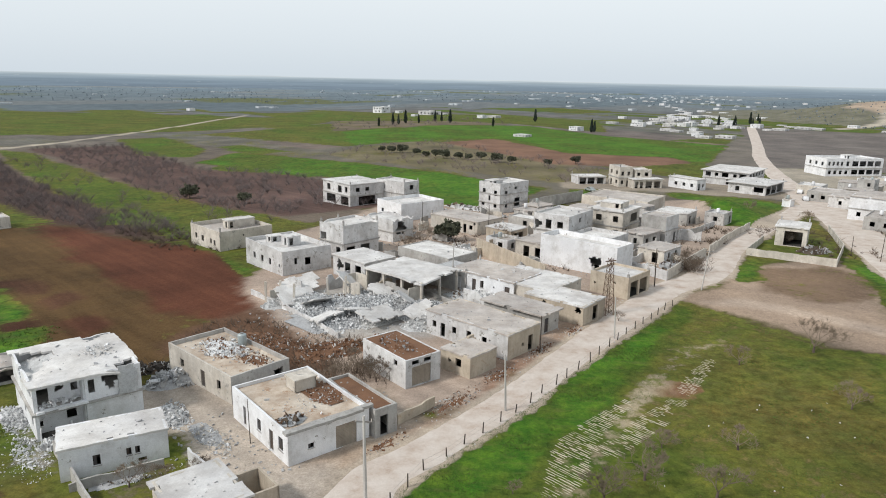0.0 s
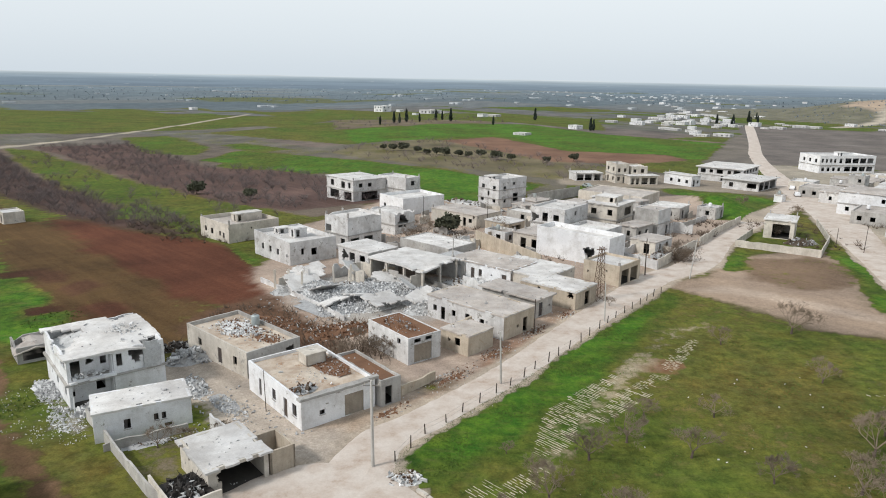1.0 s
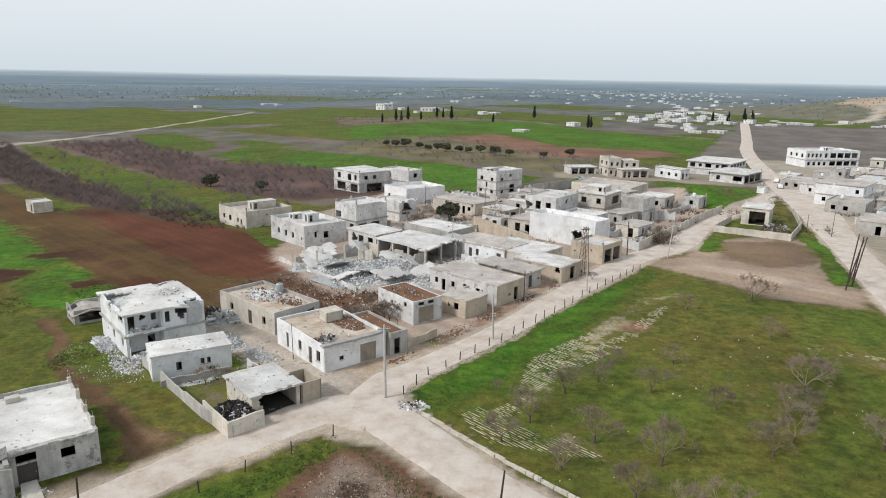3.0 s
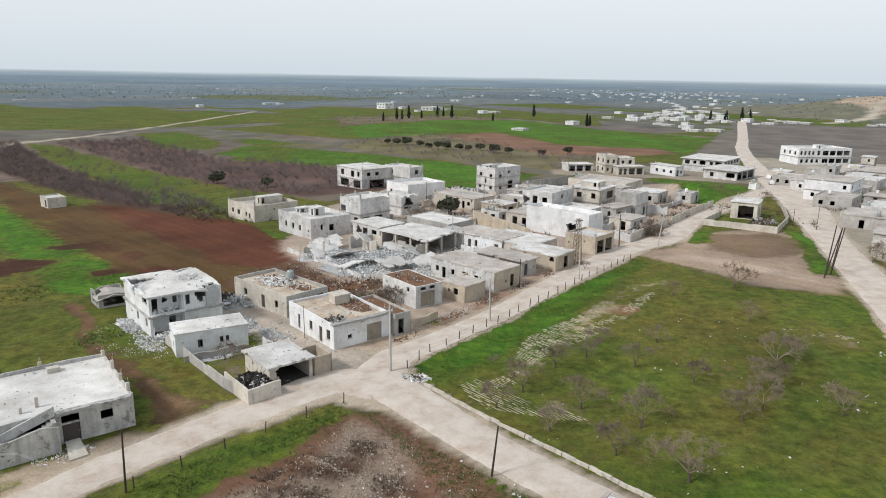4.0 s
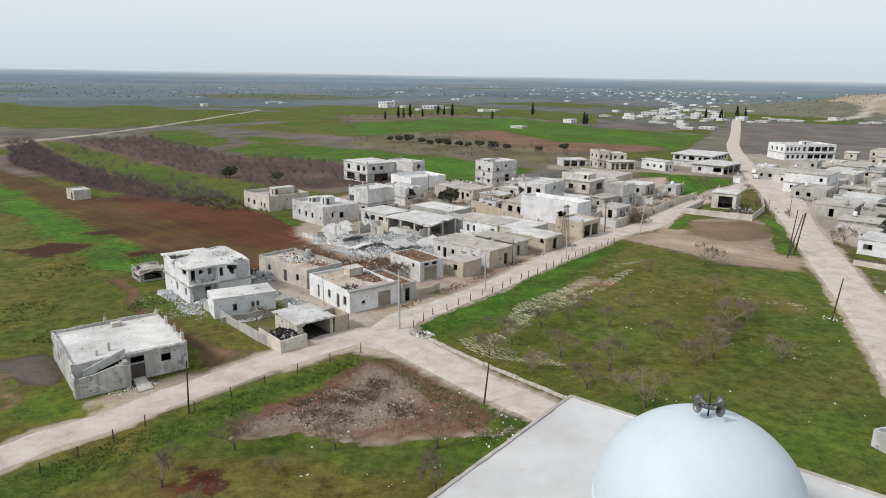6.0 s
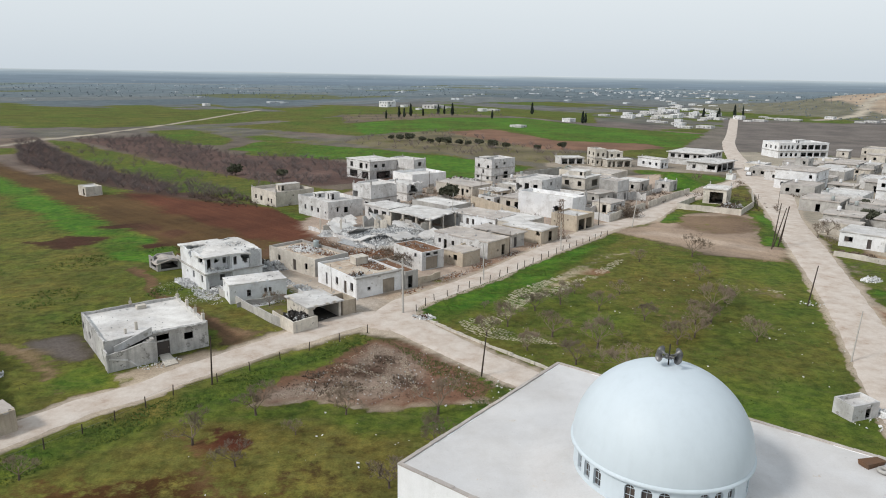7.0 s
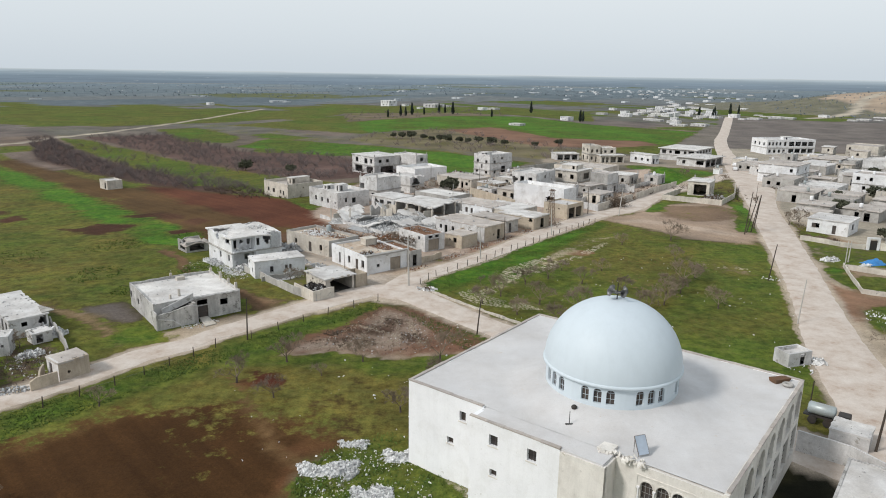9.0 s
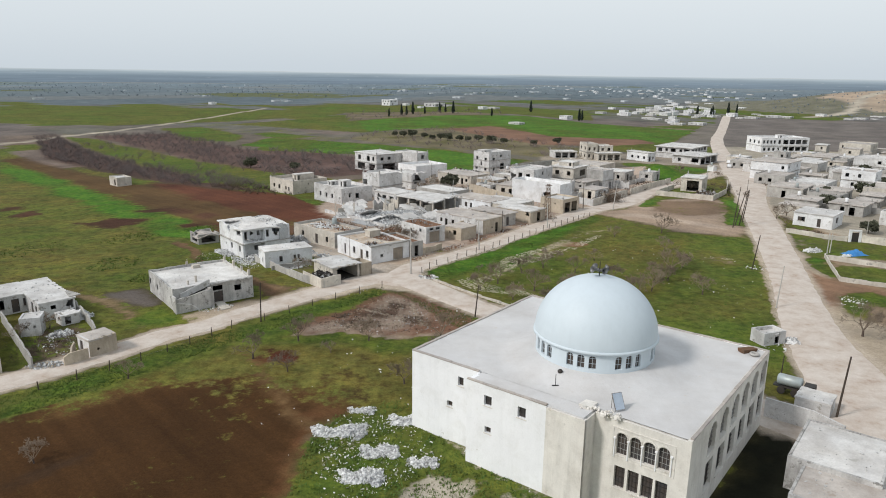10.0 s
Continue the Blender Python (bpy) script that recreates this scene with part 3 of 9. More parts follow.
# ---- ground ----
MEADOW = (0.085, 0.075, 0.032)
COVER = [  # plan outline, soil colour, share of grass, lushness
    ([(-260, -80), (-40, -80), (-30, 20), (-30, 60), (-45, 110), (-160, 200), (-260, 280)], (0.076, 0.066, 0.022), 0.64, 0.25),
    ([(-224, 273), (-156, 203), (-104, 142), (-77, 116), (-57.5, 93.7), (-53, 85), (-56, 80), (-66, 84), (-76, 96), (-96, 119), (-133, 160), (-199, 232)], (0.06, 0.08, 0.02), 0.98, 0.95),
    ([(-224, 290), (-150, 214), (-117, 180), (-95, 162), (-78, 141), (-60, 121), (-45, 105), (-34, 97), (-30, 84), (-40, 79), (-48, 79), (-54, 85), (-57.5, 93.7), (-77, 116), (-104, 142), (-156, 203), (-224, 273)], (0.122, 0.074, 0.033), 0.18, 0.15),
    ([(-112, 182), (-99, 176), (-79, 161), (-57, 150), (-37, 128), (-27, 118), (-27, 104), (-32, 98), (-38, 100), (-45, 105), (-60, 121), (-78, 141), (-99, 165)], (0.128, 0.050, 0.030), 0.0, 0.0),
    ([(-38, 93), (-29, 107), (-22, 93), (-8, 90), (-6, 76), (-14, 74), (-24, 80), (-38, 88)], (0.16, 0.092, 0.06), 0.06, 0.1),
    ([(-274, 385), (-272, 404), (-186, 295), (-109, 212), (-73, 179), (-58, 153), (-81, 164), (-106, 182), (-151, 225), (-211, 287)], (0.095, 0.062, 0.054), 0.12, 0.1),
    ([(-261, 398), (-235, 388), (-119, 257), (-34, 174), (-65, 150), (-58, 153), (-89, 183), (-103, 204), (-183, 295)], (0.15, 0.13, 0.06), 0.8, 0.5),
    ([(-252, 407), (-207, 437), (-112, 308), (-69, 290), (-38, 255), (-20, 204), (-47, 188), (-82, 217), (-126, 267), (-215, 372)], (0.135, 0.088, 0.078), 0.14, 0.1),
    ([(-230, 480), (-209, 501), (-143, 405), (-135, 361), (-166, 373)], (0.06, 0.08, 0.02), 0.95, 0.6),
    ([(-124, 336), (-119, 382), (-48, 329), (0, 282), (34, 248), (8, 202), (-9, 215), (-40, 272), (-62, 283)], (0.08, 0.08, 0.02), 0.97, 0.8),
    # distant plots: soil lightened and greyed in place of haze
    ([(-65, 362), (-57, 404), (-16, 439), (20, 403), (57, 322), (78, 301), (45, 259), (15, 285), (-23, 315)], (0.19, 0.165, 0.105), 0.30, 0.2),
    ([(-84, 532), (-2, 602), (65, 604), (111, 505), (183, 436), (148, 349), (116, 349), (67, 386), (39, 466), (-16, 443), (-59, 416)], (0.06, 0.08, 0.02), 0.95, 0.85),
    ([(-8, 428), (27, 463), (65, 375), (115, 367), (118, 343), (82, 319), (46, 326), (16, 383)], (0.23, 0.135, 0.095), 0.08, 0.2),
    ([(-93, 535), (-50, 573), (50, 617), (46, 715), (-117, 682)], (0.18, 0.145, 0.11), 0.3, 0.2),
    ([(-117, 682), (-104, 757), (63, 784), (143, 692), (119, 544), (52, 635)], (0.08, 0.08, 0.03), 0.8, 0.5),
    ([(-600, 520), (-280, 500), (-120, 640), (-110, 760), (-500, 800)], (0.09, 0.08, 0.04), 0.7, 0.45),
    ([(74, 238), (75, 209), (72.4, 180), (80, 179.5), (106, 218), (98, 235), (76, 246)], (0.06, 0.08, 0.02), 0.97, 0.9),
    ([(42, 248), (54, 245), (50, 218), (39, 220)], (0.06, 0.08, 0.02), 0.95, 0.8),
    ([(-35, 127), (-47, 139), (-46, 134), (-36, 123)], (0.07, 0.08, 0.02), 0.9, 0.7),
    ([(-35, 112), (-5, 68), (30, 100), (75, 170), (100, 205), (70, 225), (20, 200), (-20, 210), (-38, 160)], (0.46, 0.37, 0.31), 0.05, 0.2),
    ([(-38, 66), (-12, 48), (-2, 66), (-14, 76), (-30, 82)], (0.47, 0.41, 0.355), 0.03, 0.2),
    ([(90, 60), (140, 50), (230, 300), (150, 330), (112, 210), (84, 118)], (0.40, 0.36, 0.30), 0.15, 0.2),
    # plots by the far road, soil likewise lightened for haze
    ([(120, 330), (150, 325), (240, 560), (190, 480)], (0.19, 0.17, 0.15), 0.12, 0.2),
    ([(150, 330), (260, 300), (420, 560), (260, 640)], (0.185, 0.165, 0.155), 0.08, 0.2),
    ([(-6, 50), (-5, 54), (35, 107), (40, 108), (43, 100), (52, 87), (66, 88), (63, 72), (57, 55), (46, 25), (42, 14), (20, 25), (12, 35), (0, 47)], (0.23, 0.18, 0.075), 0.60, 0.30),
    ([(20, 24), (42, 14), (62, 72), (66, 87), (54, 86), (42, 60), (30, 36)], (0.19, 0.155, 0.055), 0.76, 0.50),
    ([(-6, 50), (-5, 54), (35, 107), (37, 104), (20, 77), (2, 53), (0, 47)], (0.07, 0.08, 0.02), 0.97, 0.8),
    ([(37, 111), (43, 116), (58, 132), (66, 139), (84, 146), (75, 121), (69, 97), (65, 87), (52, 91), (45, 103)], (0.40, 0.305, 0.235), 0.04, 0.3),
    ([(40, 110), (47, 113), (55, 109), (66, 97), (64, 94), (53, 104), (46, 108)], (0.50, 0.40, 0.325), 0.02, 0.2),
    ([(55, 135), (63, 142), (59, 125), (53, 122)], (0.07, 0.08, 0.02), 0.95, 0.8),
    ([(59, 132), (74, 137), (78, 127), (70, 112), (59, 111), (54, 116)], (0.215, 0.15, 0.105), 0.24, 0.2),
    ([(81, 145), (85, 142), (76, 112), (70, 98), (66, 100), (75, 121)], (0.07, 0.08, 0.02), 0.93, 0.8),
    ([(27, 85), (34, 90), (40, 95), (36, 90), (30, 82), (20, 70), (12, 57), (8, 52), (5, 52), (10, 60), (16, 70)], (0.42, 0.36, 0.26), 0.36, 0.3),
    ([(47, 62), (56, 64), (55, 72), (48, 74)], (0.28, 0.22, 0.15), 0.5, 0.3),
    ([(24, 74), (27, 73), (29, 76), (26, 78)], (0.21, 0.11, 0.065), 0.05, 0.3),
    ([(-11, 43), (-6, 40), (-2, 38), (5, 30), (9, 25), (5, 18), (-29, 14), (-29, 24), (-22, 33)], (0.09, 0.085, 0.03), 0.95, 0.72),
    ([(-9.6, 41.6), (-13.8, 36.8), (-17.5, 30.7), (-20.2, 25.3), (-19.4, 22.0), (-11.0, 22.2), (-4.2, 22.4), (3.6, 23.8), (5.2, 27.8), (0.8, 34.0), (-5.7, 40.6)], (0.215, 0.118, 0.08), 0.10, 0.1),
    ([(-9.2, 40.4), (-10.6, 37.0), (-13.0, 31.6), (-16.0, 27.4), (-19.0, 24.2), (-18.8, 22.9), (-14.6, 23.8), (-11.2, 24.2), (-7.0, 25.0), (-4.5, 26.4), (-3.9, 31.7), (-5.6, 36.0), (-7.4, 39.2)], (0.34, 0.265, 0.215), 0.05, 0.1),
    ([(-14.2, 34.4), (-13.0, 33.4), (-9.2, 33.4), (-7.0, 31.6), (-9.0, 29.8), (-13.8, 30.8)], (0.10, 0.058, 0.042), 0.12, 0.1),
    ([(-15.2, 28.6), (-13.0, 28.6), (-9.8, 28.0), (-9.6, 26.6), (-13.6, 26.4), (-15.8, 26.8)], (0.11, 0.066, 0.045), 0.2, 0.2),
    ([(-9.0, 36.0), (-7.6, 36.6), (-6.4, 33.2), (-8.4, 32.6)], (0.12, 0.07, 0.05), 0.1, 0.2),
    ([(-6.0, 30.4), (-3.6, 30.2), (-3.2, 28.2), (-5.6, 27.6)], (0.12, 0.07, 0.05), 0.1, 0.2),
    ([(-21.8, 20.7), (-16.2, 21.8), (-11.0, 22.2), (-4.2, 22.4), (3.1, 23.8), (8.9, 24.9), (8.7, 25.7), (3.0, 24.7), (-4.2, 23.3), (-11.0, 23.1), (-16.3, 22.7), (-21.8, 21.6)], (0.46, 0.385, 0.30), 0.05, 0.2),
    ([(-60, -8), (-36, 4), (-29, 17), (-12, 20), (-2, 12), (-4, -2), (-14, -40), (-60, -40)], (0.072, 0.046, 0.020), 0.50, 0.26),
    ([(-47, -7), (-41, 1), (-36, 6), (-31, 10), (-26, 12.5), (-18, 8.5), (-12.5, 3), (-13, -3), (-12, -14), (-12, -50), (-52, -44), (-52, -14)], (0.072, 0.035, 0.013), 0.22, 0.10),
    ([(-29, 17), (-23, 11), (-18, 6), (-14, 5), (-14, 1), (-14, -14), (-12, -14), (-13, -3), (-12, 1), (-12, 5), (-16, 7), (-23, 13)], (0.165, 0.078, 0.036), 0.10, 0.2),
    ([(-13, -5), (-11, 0), (-5, 4), (6, -8), (14, -24), (-12, -24)], (0.10, 0.10, 0.04), 0.85, 0.55),
    ([(-23, 15), (-21, 16), (-19, 15), (-20, 13), (-23, 13)], (0.16, 0.06, 0.035), 0.0, 0.2),
    ([(-54, 36), (-53, 41), (-48, 39), (-43, 35), (-46, 32)], (0.15, 0.13, 0.12), 0.05, 0.2),
    ([(-62, 41), (-56.6, 37.2), (-50.6, 33.0), (-44.6, 27.4), (-39.6, 24.6), (-35.4, 25.4), (-36.0, 21.8), (-39.3, 21.6), (-44.2, 25.4), (-49.6, 30.2), (-54.8, 34.2), (-61, 38.6)], (0.30, 0.215, 0.13), 0.06, 0.2),
    ([(-59, 76), (-55, 74), (-44, 59), (-29, 45), (-25, 44), (-28, 41), (-37, 52), (-51, 66)], (0.24, 0.16, 0.10), 0.2, 0.2),
    ([(-46, 72), (-44, 60), (-34, 56), (-24, 46), (-16, 50), (-30, 66), (-38, 74)], (0.20, 0.19, 0.13), 0.45, 0.5),
    ([(-40, 28), (-36, 31), (-30, 36.5), (-26, 37), (-28, 33), (-35, 25), (-39, 25)], (0.42, 0.345, 0.27), 0.08, 0.2),
    ([(-60, 24), (-48.5, 10), (-43, 14), (-46.5, 20), (-53, 27)], (0.13, 0.095, 0.07), 0.35, 0.45),
    # yard beside the mosque: its deep shade is painted as near-black soil
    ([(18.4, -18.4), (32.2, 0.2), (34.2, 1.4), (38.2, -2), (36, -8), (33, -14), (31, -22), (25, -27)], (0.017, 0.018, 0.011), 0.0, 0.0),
    ([(-68, 108), (-61, 105), (-60, 112), (-66, 114)], (0.10, 0.05, 0.03), 0.05, 0.2),
    ([(-80, 118), (-68, 112), (-72, 122), (-80, 124)], (0.10, 0.05, 0.03), 0.05, 0.2),
    ([(-58, 96), (-50, 92), (-48, 98), (-56, 102)], (0.12, 0.05, 0.03), 0.05, 0.2),
    ([(36, -2), (60, 14), (66, 48), (74, 72), (86, 96), (92, 80), (80, 40), (66, 4), (48, -20)], (0.30, 0.22, 0.155), 0.25, 0.3),
    ([(-30, 108), (-22, 96), (-15, 90), (4, 93), (11, 98), (4, 112), (-16, 116), (-28, 113)], (0.53, 0.50, 0.47), 0.02, 0.2),
    ([(-40, 3), (-34, 9), (-27, 13.5), (-17, 9.5), (-12, 5), (-11, 1), (-16, 5), (-25, 9.5), (-33, 4.5), (-40, -3)], (0.11, 0.062, 0.024), 0.50, 0.25),
    ([(-22.9, 13.2), (-22.3, 15.4), (-19.8, 16.2), (-18.9, 14.5), (-20.3, 12.6)], (0.13, 0.045, 0.027), 0.0, 0.2),
    ([(-46, 27), (-41, 24), (-37, 25.5), (-40, 28.5), (-43, 32)], (0.07, 0.08, 0.02), 0.93, 0.65),
    ([(-36, 33), (-30, 39), (-27, 42), (-30, 46), (-38, 50), (-44, 56), (-48, 52), (-40, 44)], (0.08, 0.075, 0.025), 0.85, 0.6),
    ([(-130, 128), (-126, 132), (-121, 127), (-125, 121)], (0.075, 0.035, 0.022), 0.05, 0.2),
    ([(-119, 115), (-118, 122), (-110, 118), (-111, 109)], (0.075, 0.035, 0.022), 0.05, 0.2),
    ([(-98, 104), (-88, 101.5), (-88.4, 109), (-78.6, 107.3), (-76.8, 101), (-79.7, 95.3), (-84, 95)], (0.075, 0.035, 0.022), 0.12, 0.2),
    ([(-87, 120.4), (-80, 122.4), (-78, 118), (-83.4, 115.8)], (0.075, 0.035, 0.022), 0.05, 0.2),
    ([(-66.8, 98.7), (-61.3, 100.4), (-59, 95.2), (-63.8, 93.4)], (0.08, 0.035, 0.022), 0.05, 0.2),
    ([(-99, 192), (-93, 204), (-79, 196), (-74, 181), (-78, 175), (-90, 179)], (0.07, 0.08, 0.02), 0.93, 0.75),
    ([(-37.3, -13.3), (-36.2, -9.8), (-33.2, -7.8), (-32.3, -8.7), (-34.8, -10.9), (-36.6, -14.4)], (0.05, 0.03, 0.018), 0.1, 0.1),
    ([(-44.9, -1.7), (-43.6, 2.7), (-40.6, 9.6), (-35.8, 15.5), (-30.3, 18.9), (-28.7, 15.8), (-31.7, 12.2), (-35.4, 7.3), (-39.6, 2.9), (-42.7, -1.6)], (0.05, 0.055, 0.02), 0.97, 0.62),
    ([(-62, 81), (-56, 76), (-52.3, 69.7), (-48, 63.5), (-42.2, 57.8), (-37.3, 52.8), (-32, 47.4), (-27.4, 42.6), (-25.4, 40.2), (-28.6, 39.6), (-33.6, 45.2), (-39, 51.2), (-43.4, 56.2), (-49.7, 63), (-54.5, 69.3)], (0.21, 0.125, 0.075), 0.12, 0.3),
    ([(-48.5, 70), (-45.8, 70.5), (-41.4, 66), (-38.4, 62), (-35.0, 58.2), (-35.6, 56.2), (-38, 57.6), (-42, 61.5), (-46, 65)], (0.48, 0.45, 0.41), 0.36, 0.5),
    ([(-30, 53.6), (-25.5, 58.2), (-22, 55.2), (-24.5, 52.8), (-26.4, 50)], (0.20, 0.165, 0.115), 0.35, 0.4),
    ([(73.5, 80), (80, 88), (102, 78), (98, 52), (84, 57), (76, 65)], (0.31, 0.26, 0.20), 0.14, 0.2),
    ([(73.6, 79.6), (78.6, 80.4), (76.2, 73.6), (72.8, 70.4)], (0.17, 0.15, 0.09), 0.5, 0.4),
    ([(40, 250), (60, 247), (76, 247), (100, 236), (122, 228), (134, 262), (124, 292), (60, 280), (42, 268)], (0.33, 0.285, 0.235), 0.15, 0.2),
    # pale soil along the bands that hold the furrow-glint ribs
    ([(1.3, 49.2), (3.1, 50.8), (6.0, 48.0), (8.5, 45.5), (11.6, 44.2), (15.4, 41.0), (11.8, 41.3), (8.3, 42.3), (4.1, 43.3), (2.0, 46.5)], (0.36, 0.31, 0.21), 0.5, 0.5),
    ([(7.4, 54.4), (8.6, 59.0), (9.9, 63.3), (14.7, 69.4), (20.0, 74.2), (19.0, 71.3), (16.3, 67.6), (13.2, 62.2), (11.9, 57.3), (9.7, 55.3)], (0.38, 0.33, 0.22), 0.48, 0.5),
    ([(-30.6, 20.6), (-27.9, 16.6), (-24.6, 12.4), (-20.6, 8.2), (-16.6, 3.4), (-12.0, -2.4), (-12.6, -3.2), (-17.6, 2.4), (-21.8, 7.2), (-25.8, 11.6), (-28.8, 15.6), (-31.2, 19.8)], (0.20, 0.125, 0.06), 0.22, 0.2),
    ([(-23.6, 14.4), (-22.8, 16.0), (-20.2, 16.4), (-18.2, 14.8), (-18.7, 12.7), (-21.7, 12.3)], (0.105, 0.032, 0.020), 0.0, 0.2),
    ([(-45.2, -1.3), (-40.9, 4.9), (-33.5, 13.2), (-29.5, 19.6), (-28.6, 14.0), (-34.5, 8.4), (-39.8, 2.4), (-44.0, -3.2)], (0.05, 0.055, 0.02), 0.97, 0.55),
    ([(-12.6, -4.0), (-9, -0.6), (-6, -2.6), (-3.6, -6.5), (-4.5, -11.5), (-8, -13), (-9.5, -9)], (0.40, 0.37, 0.30), 0.62, 0.6),
    ([(-2.8, 3.4), (0.4, 3.0), (8, -9), (14, -18), (10, -22), (2, -8)], (0.42, 0.38, 0.31), 0.5, 0.5),
    ([(-4.5, -12.6), (-2.0, -9.6), (1.4, -10.2), (2.2, -12.4), (0.4, -15.5), (-4.0, -15.5)], (0.50, 0.45, 0.38), 0.1, 0.3),
    ([(74, 238), (75, 209), (71, 180), (79, 178.5), (106, 218), (98, 235), (76, 246)], (0.06, 0.08, 0.02), 0.97, 0.85),
    ([(66.6, 62.8), (68.3, 57.9), (66.1, 48.5), (59, 34.1), (57.3, 36.3), (62.3, 52.5)], (0.25, 0.14, 0.09), 0.03, 0.2),
    ([(71.7, 60.4), (86, 55), (82, 47), (69.2, 53)], (0.15, 0.125, 0.075), 0.45, 0.35),
    ([(72, 72), (88, 66), (96, 80), (80, 90)], (0.20, 0.16, 0.11), 0.5, 0.4),
    ([(66, 30), (80, 26), (92, 44), (74, 48)], (0.10, 0.09, 0.04), 0.85, 0.6),
    ([(49, 12), (53.9, 24.8), (58.4, 37.9), (63.5, 51.6), (67.4, 62.8), (71, 73.8), (73, 78.7), (71, 70.6), (69, 62), (66.5, 50.2), (64.5, 45.3), (60, 36), (64, 30), (60, 16)], (0.44, 0.37, 0.29), 0.04, 0.2),
    ([(65.6, 63), (66.2, 59.6), (67, 55.2), (68, 51), (73.4, 47.4), (70.6, 43.5), (64.5, 45.3), (60.9, 39.4), (58.8, 38.6), (61.8, 48.3), (63.8, 55.1)], (0.27, 0.165, 0.11), 0.02, 0.2),
    ([(65.3, 46), (68.5, 46.8), (80, 40), (76, 33), (68, 38.4), (66.8, 39.7), (63.5, 36.4), (60.3, 35.2)], (0.07, 0.08, 0.02), 0.9, 0.7),
    ([(70.8, 61), (69.2, 53.4), (90, 43), (96, 52), (80.4, 60), (75.7, 63.4)], (0.065, 0.06, 0.025), 0.8, 0.4),
    ([(72.4, 78.7), (79.1, 80.7), (75.8, 72.7), (72.1, 68.9), (70.9, 70.6)], (0.22, 0.18, 0.12), 0.5, 0.35),
    ([(71.2, 69.3), (73.2, 67.3), (69.0, 54.7), (67.7, 57.5)], (0.07, 0.08, 0.02), 0.93, 0.7),
    ([(-6, 63.5), (-2.5, 68), (4.0, 77.5), (7.5, 83), (12, 88), (13.4, 86.4), (8.6, 79.6), (1.8, 70), (-2.4, 63.4)], (0.33, 0.205, 0.145), 0.03, 0.2),
    ([(12, 88), (16.5, 96), (22, 104), (29, 112), (36, 121), (44, 131), (46, 129), (36, 118.5), (27, 107.5), (19, 96.5), (13.6, 87)], (0.36, 0.255, 0.19), 0.04, 0.2),
    ([(-13, 57.5), (-6, 63.5), (-2.2, 68), (-1.4, 66.6), (-5.6, 61.4), (-9, 56)], (0.42, 0.325, 0.25), 0.03, 0.2),
    ([(3, 82), (7, 83.2), (11, 91), (15, 96.4), (13, 97), (8, 90)], (0.31, 0.20, 0.145), 0.03, 0.2),
]
ROADS = {  # centre line with half widths
    "street": [(-8.5, 47, 4.0), (-6.8, 56, 2.9), (-2.4, 61.2, 2.5), (7.0, 72.9, 2.5), (16.9, 87.8, 2.7), (25.2, 100, 3.0), (36.6, 116.2, 3.2), (48.6, 128.6, 3.6), (63.4, 154.6, 3.4), (82, 180, 3.6), (97, 199, 3.4), (112, 219, 4.0)],
    "lane_west": [(-7.5, 48.5, 4.2), (-13.2, 49, 3.4), (-21, 41, 2.7), (-25.8, 35.2, 2.5), (-30.3, 29.9, 2.4), (-33, 25.6, 2.3), (-37.6, 21.2, 2.3), (-42, 15, 2.5), (-48.5, 7, 2.5), (-58, -3, 2.5), (-75, -20, 2.6)],
    "lane_mosque": [(-8.0, 49, 3.6), (-5.2, 46.6, 3.3), (3, 36.8, 2.8), (8.9, 30.6, 2.7), (14, 25.4, 2.7), (20, 18.6, 2.8), (27, 10.5, 2.9), (34, 3, 3.5), (42, -4, 5.0)],
    "road_east": [(14, -220, 7.0), (30, -90, 7.0), (38, -40, 7.0), (43, -12, 6.2), (46.8, 8, 5.4), (50.8, 26, 4.2), (58.2, 47.6, 3.5), (66.2, 71, 3.6), (76.6, 103, 3.9), (86.8, 133, 3.9), (98, 163, 5.4), (110, 196, 6.5), (121, 236, 5.5), (142.3, 309, 4.2), (166, 378, 3.8), (198.7, 458, 3.6), (310, 738, 4.5), (470, 1140, 5)],
}


def inside(poly, X, Y):
    hit = np.zeros(X.shape, bool)
    for (x0, y0), (x1, y1) in zip(poly, poly[1:] + poly[:1]):
        if y0 == y1:
            continue
        hit ^= ((y0 > Y) != (y1 > Y)) & (X < (x1 - x0) * (Y - y0) / (y1 - y0) + x0)
    return hit


def wobble(X, Y, k, seed):
    """Smooth noise by summed waves of many directions."""
    rs = np.random.RandomState(seed)
    out = np.zeros_like(X)
    for _ in range(9):
        a, f, p = rs.uniform(0, 6.28), k * rs.uniform(0.5, 2.2), rs.uniform(0, 6.28)
        out += np.sin((X * np.cos(a) + Y * np.sin(a)) * f + p)
    return out / 3.0


def lines(*stretches):
    out = []
    for a, b, step in stretches:
        out += list(np.arange(a, b, step))
    return np.array(out)


def growing(start, end, first, rate):
    out, s = [start], first
    while out[-1] < end:
        out.append(out[-1] + s)
        s *= rate
    return np.array(out)


gx = np.concatenate([-growing(260, 5200, 6, 1.12)[::-1], lines((-257, -75, 3.2), (-75, 100, 0.85), (100, 257, 2.4)), lines((260, 760, 9)), growing(760, 5200, 10, 1.12)])
gy = np.concatenate([-growing(80, 1500, 5, 1.25)[::-1], lines((-78, 150, 0.85), (150, 420, 2.2), (420, 900, 5)), growing(900, 5000, 8, 1.08)])
X, Y = np.meshgrid(gx, gy)
sm = lambda u: np.clip(u, 0, 1) ** 2 * (3 - 2 * np.clip(u, 0, 1))
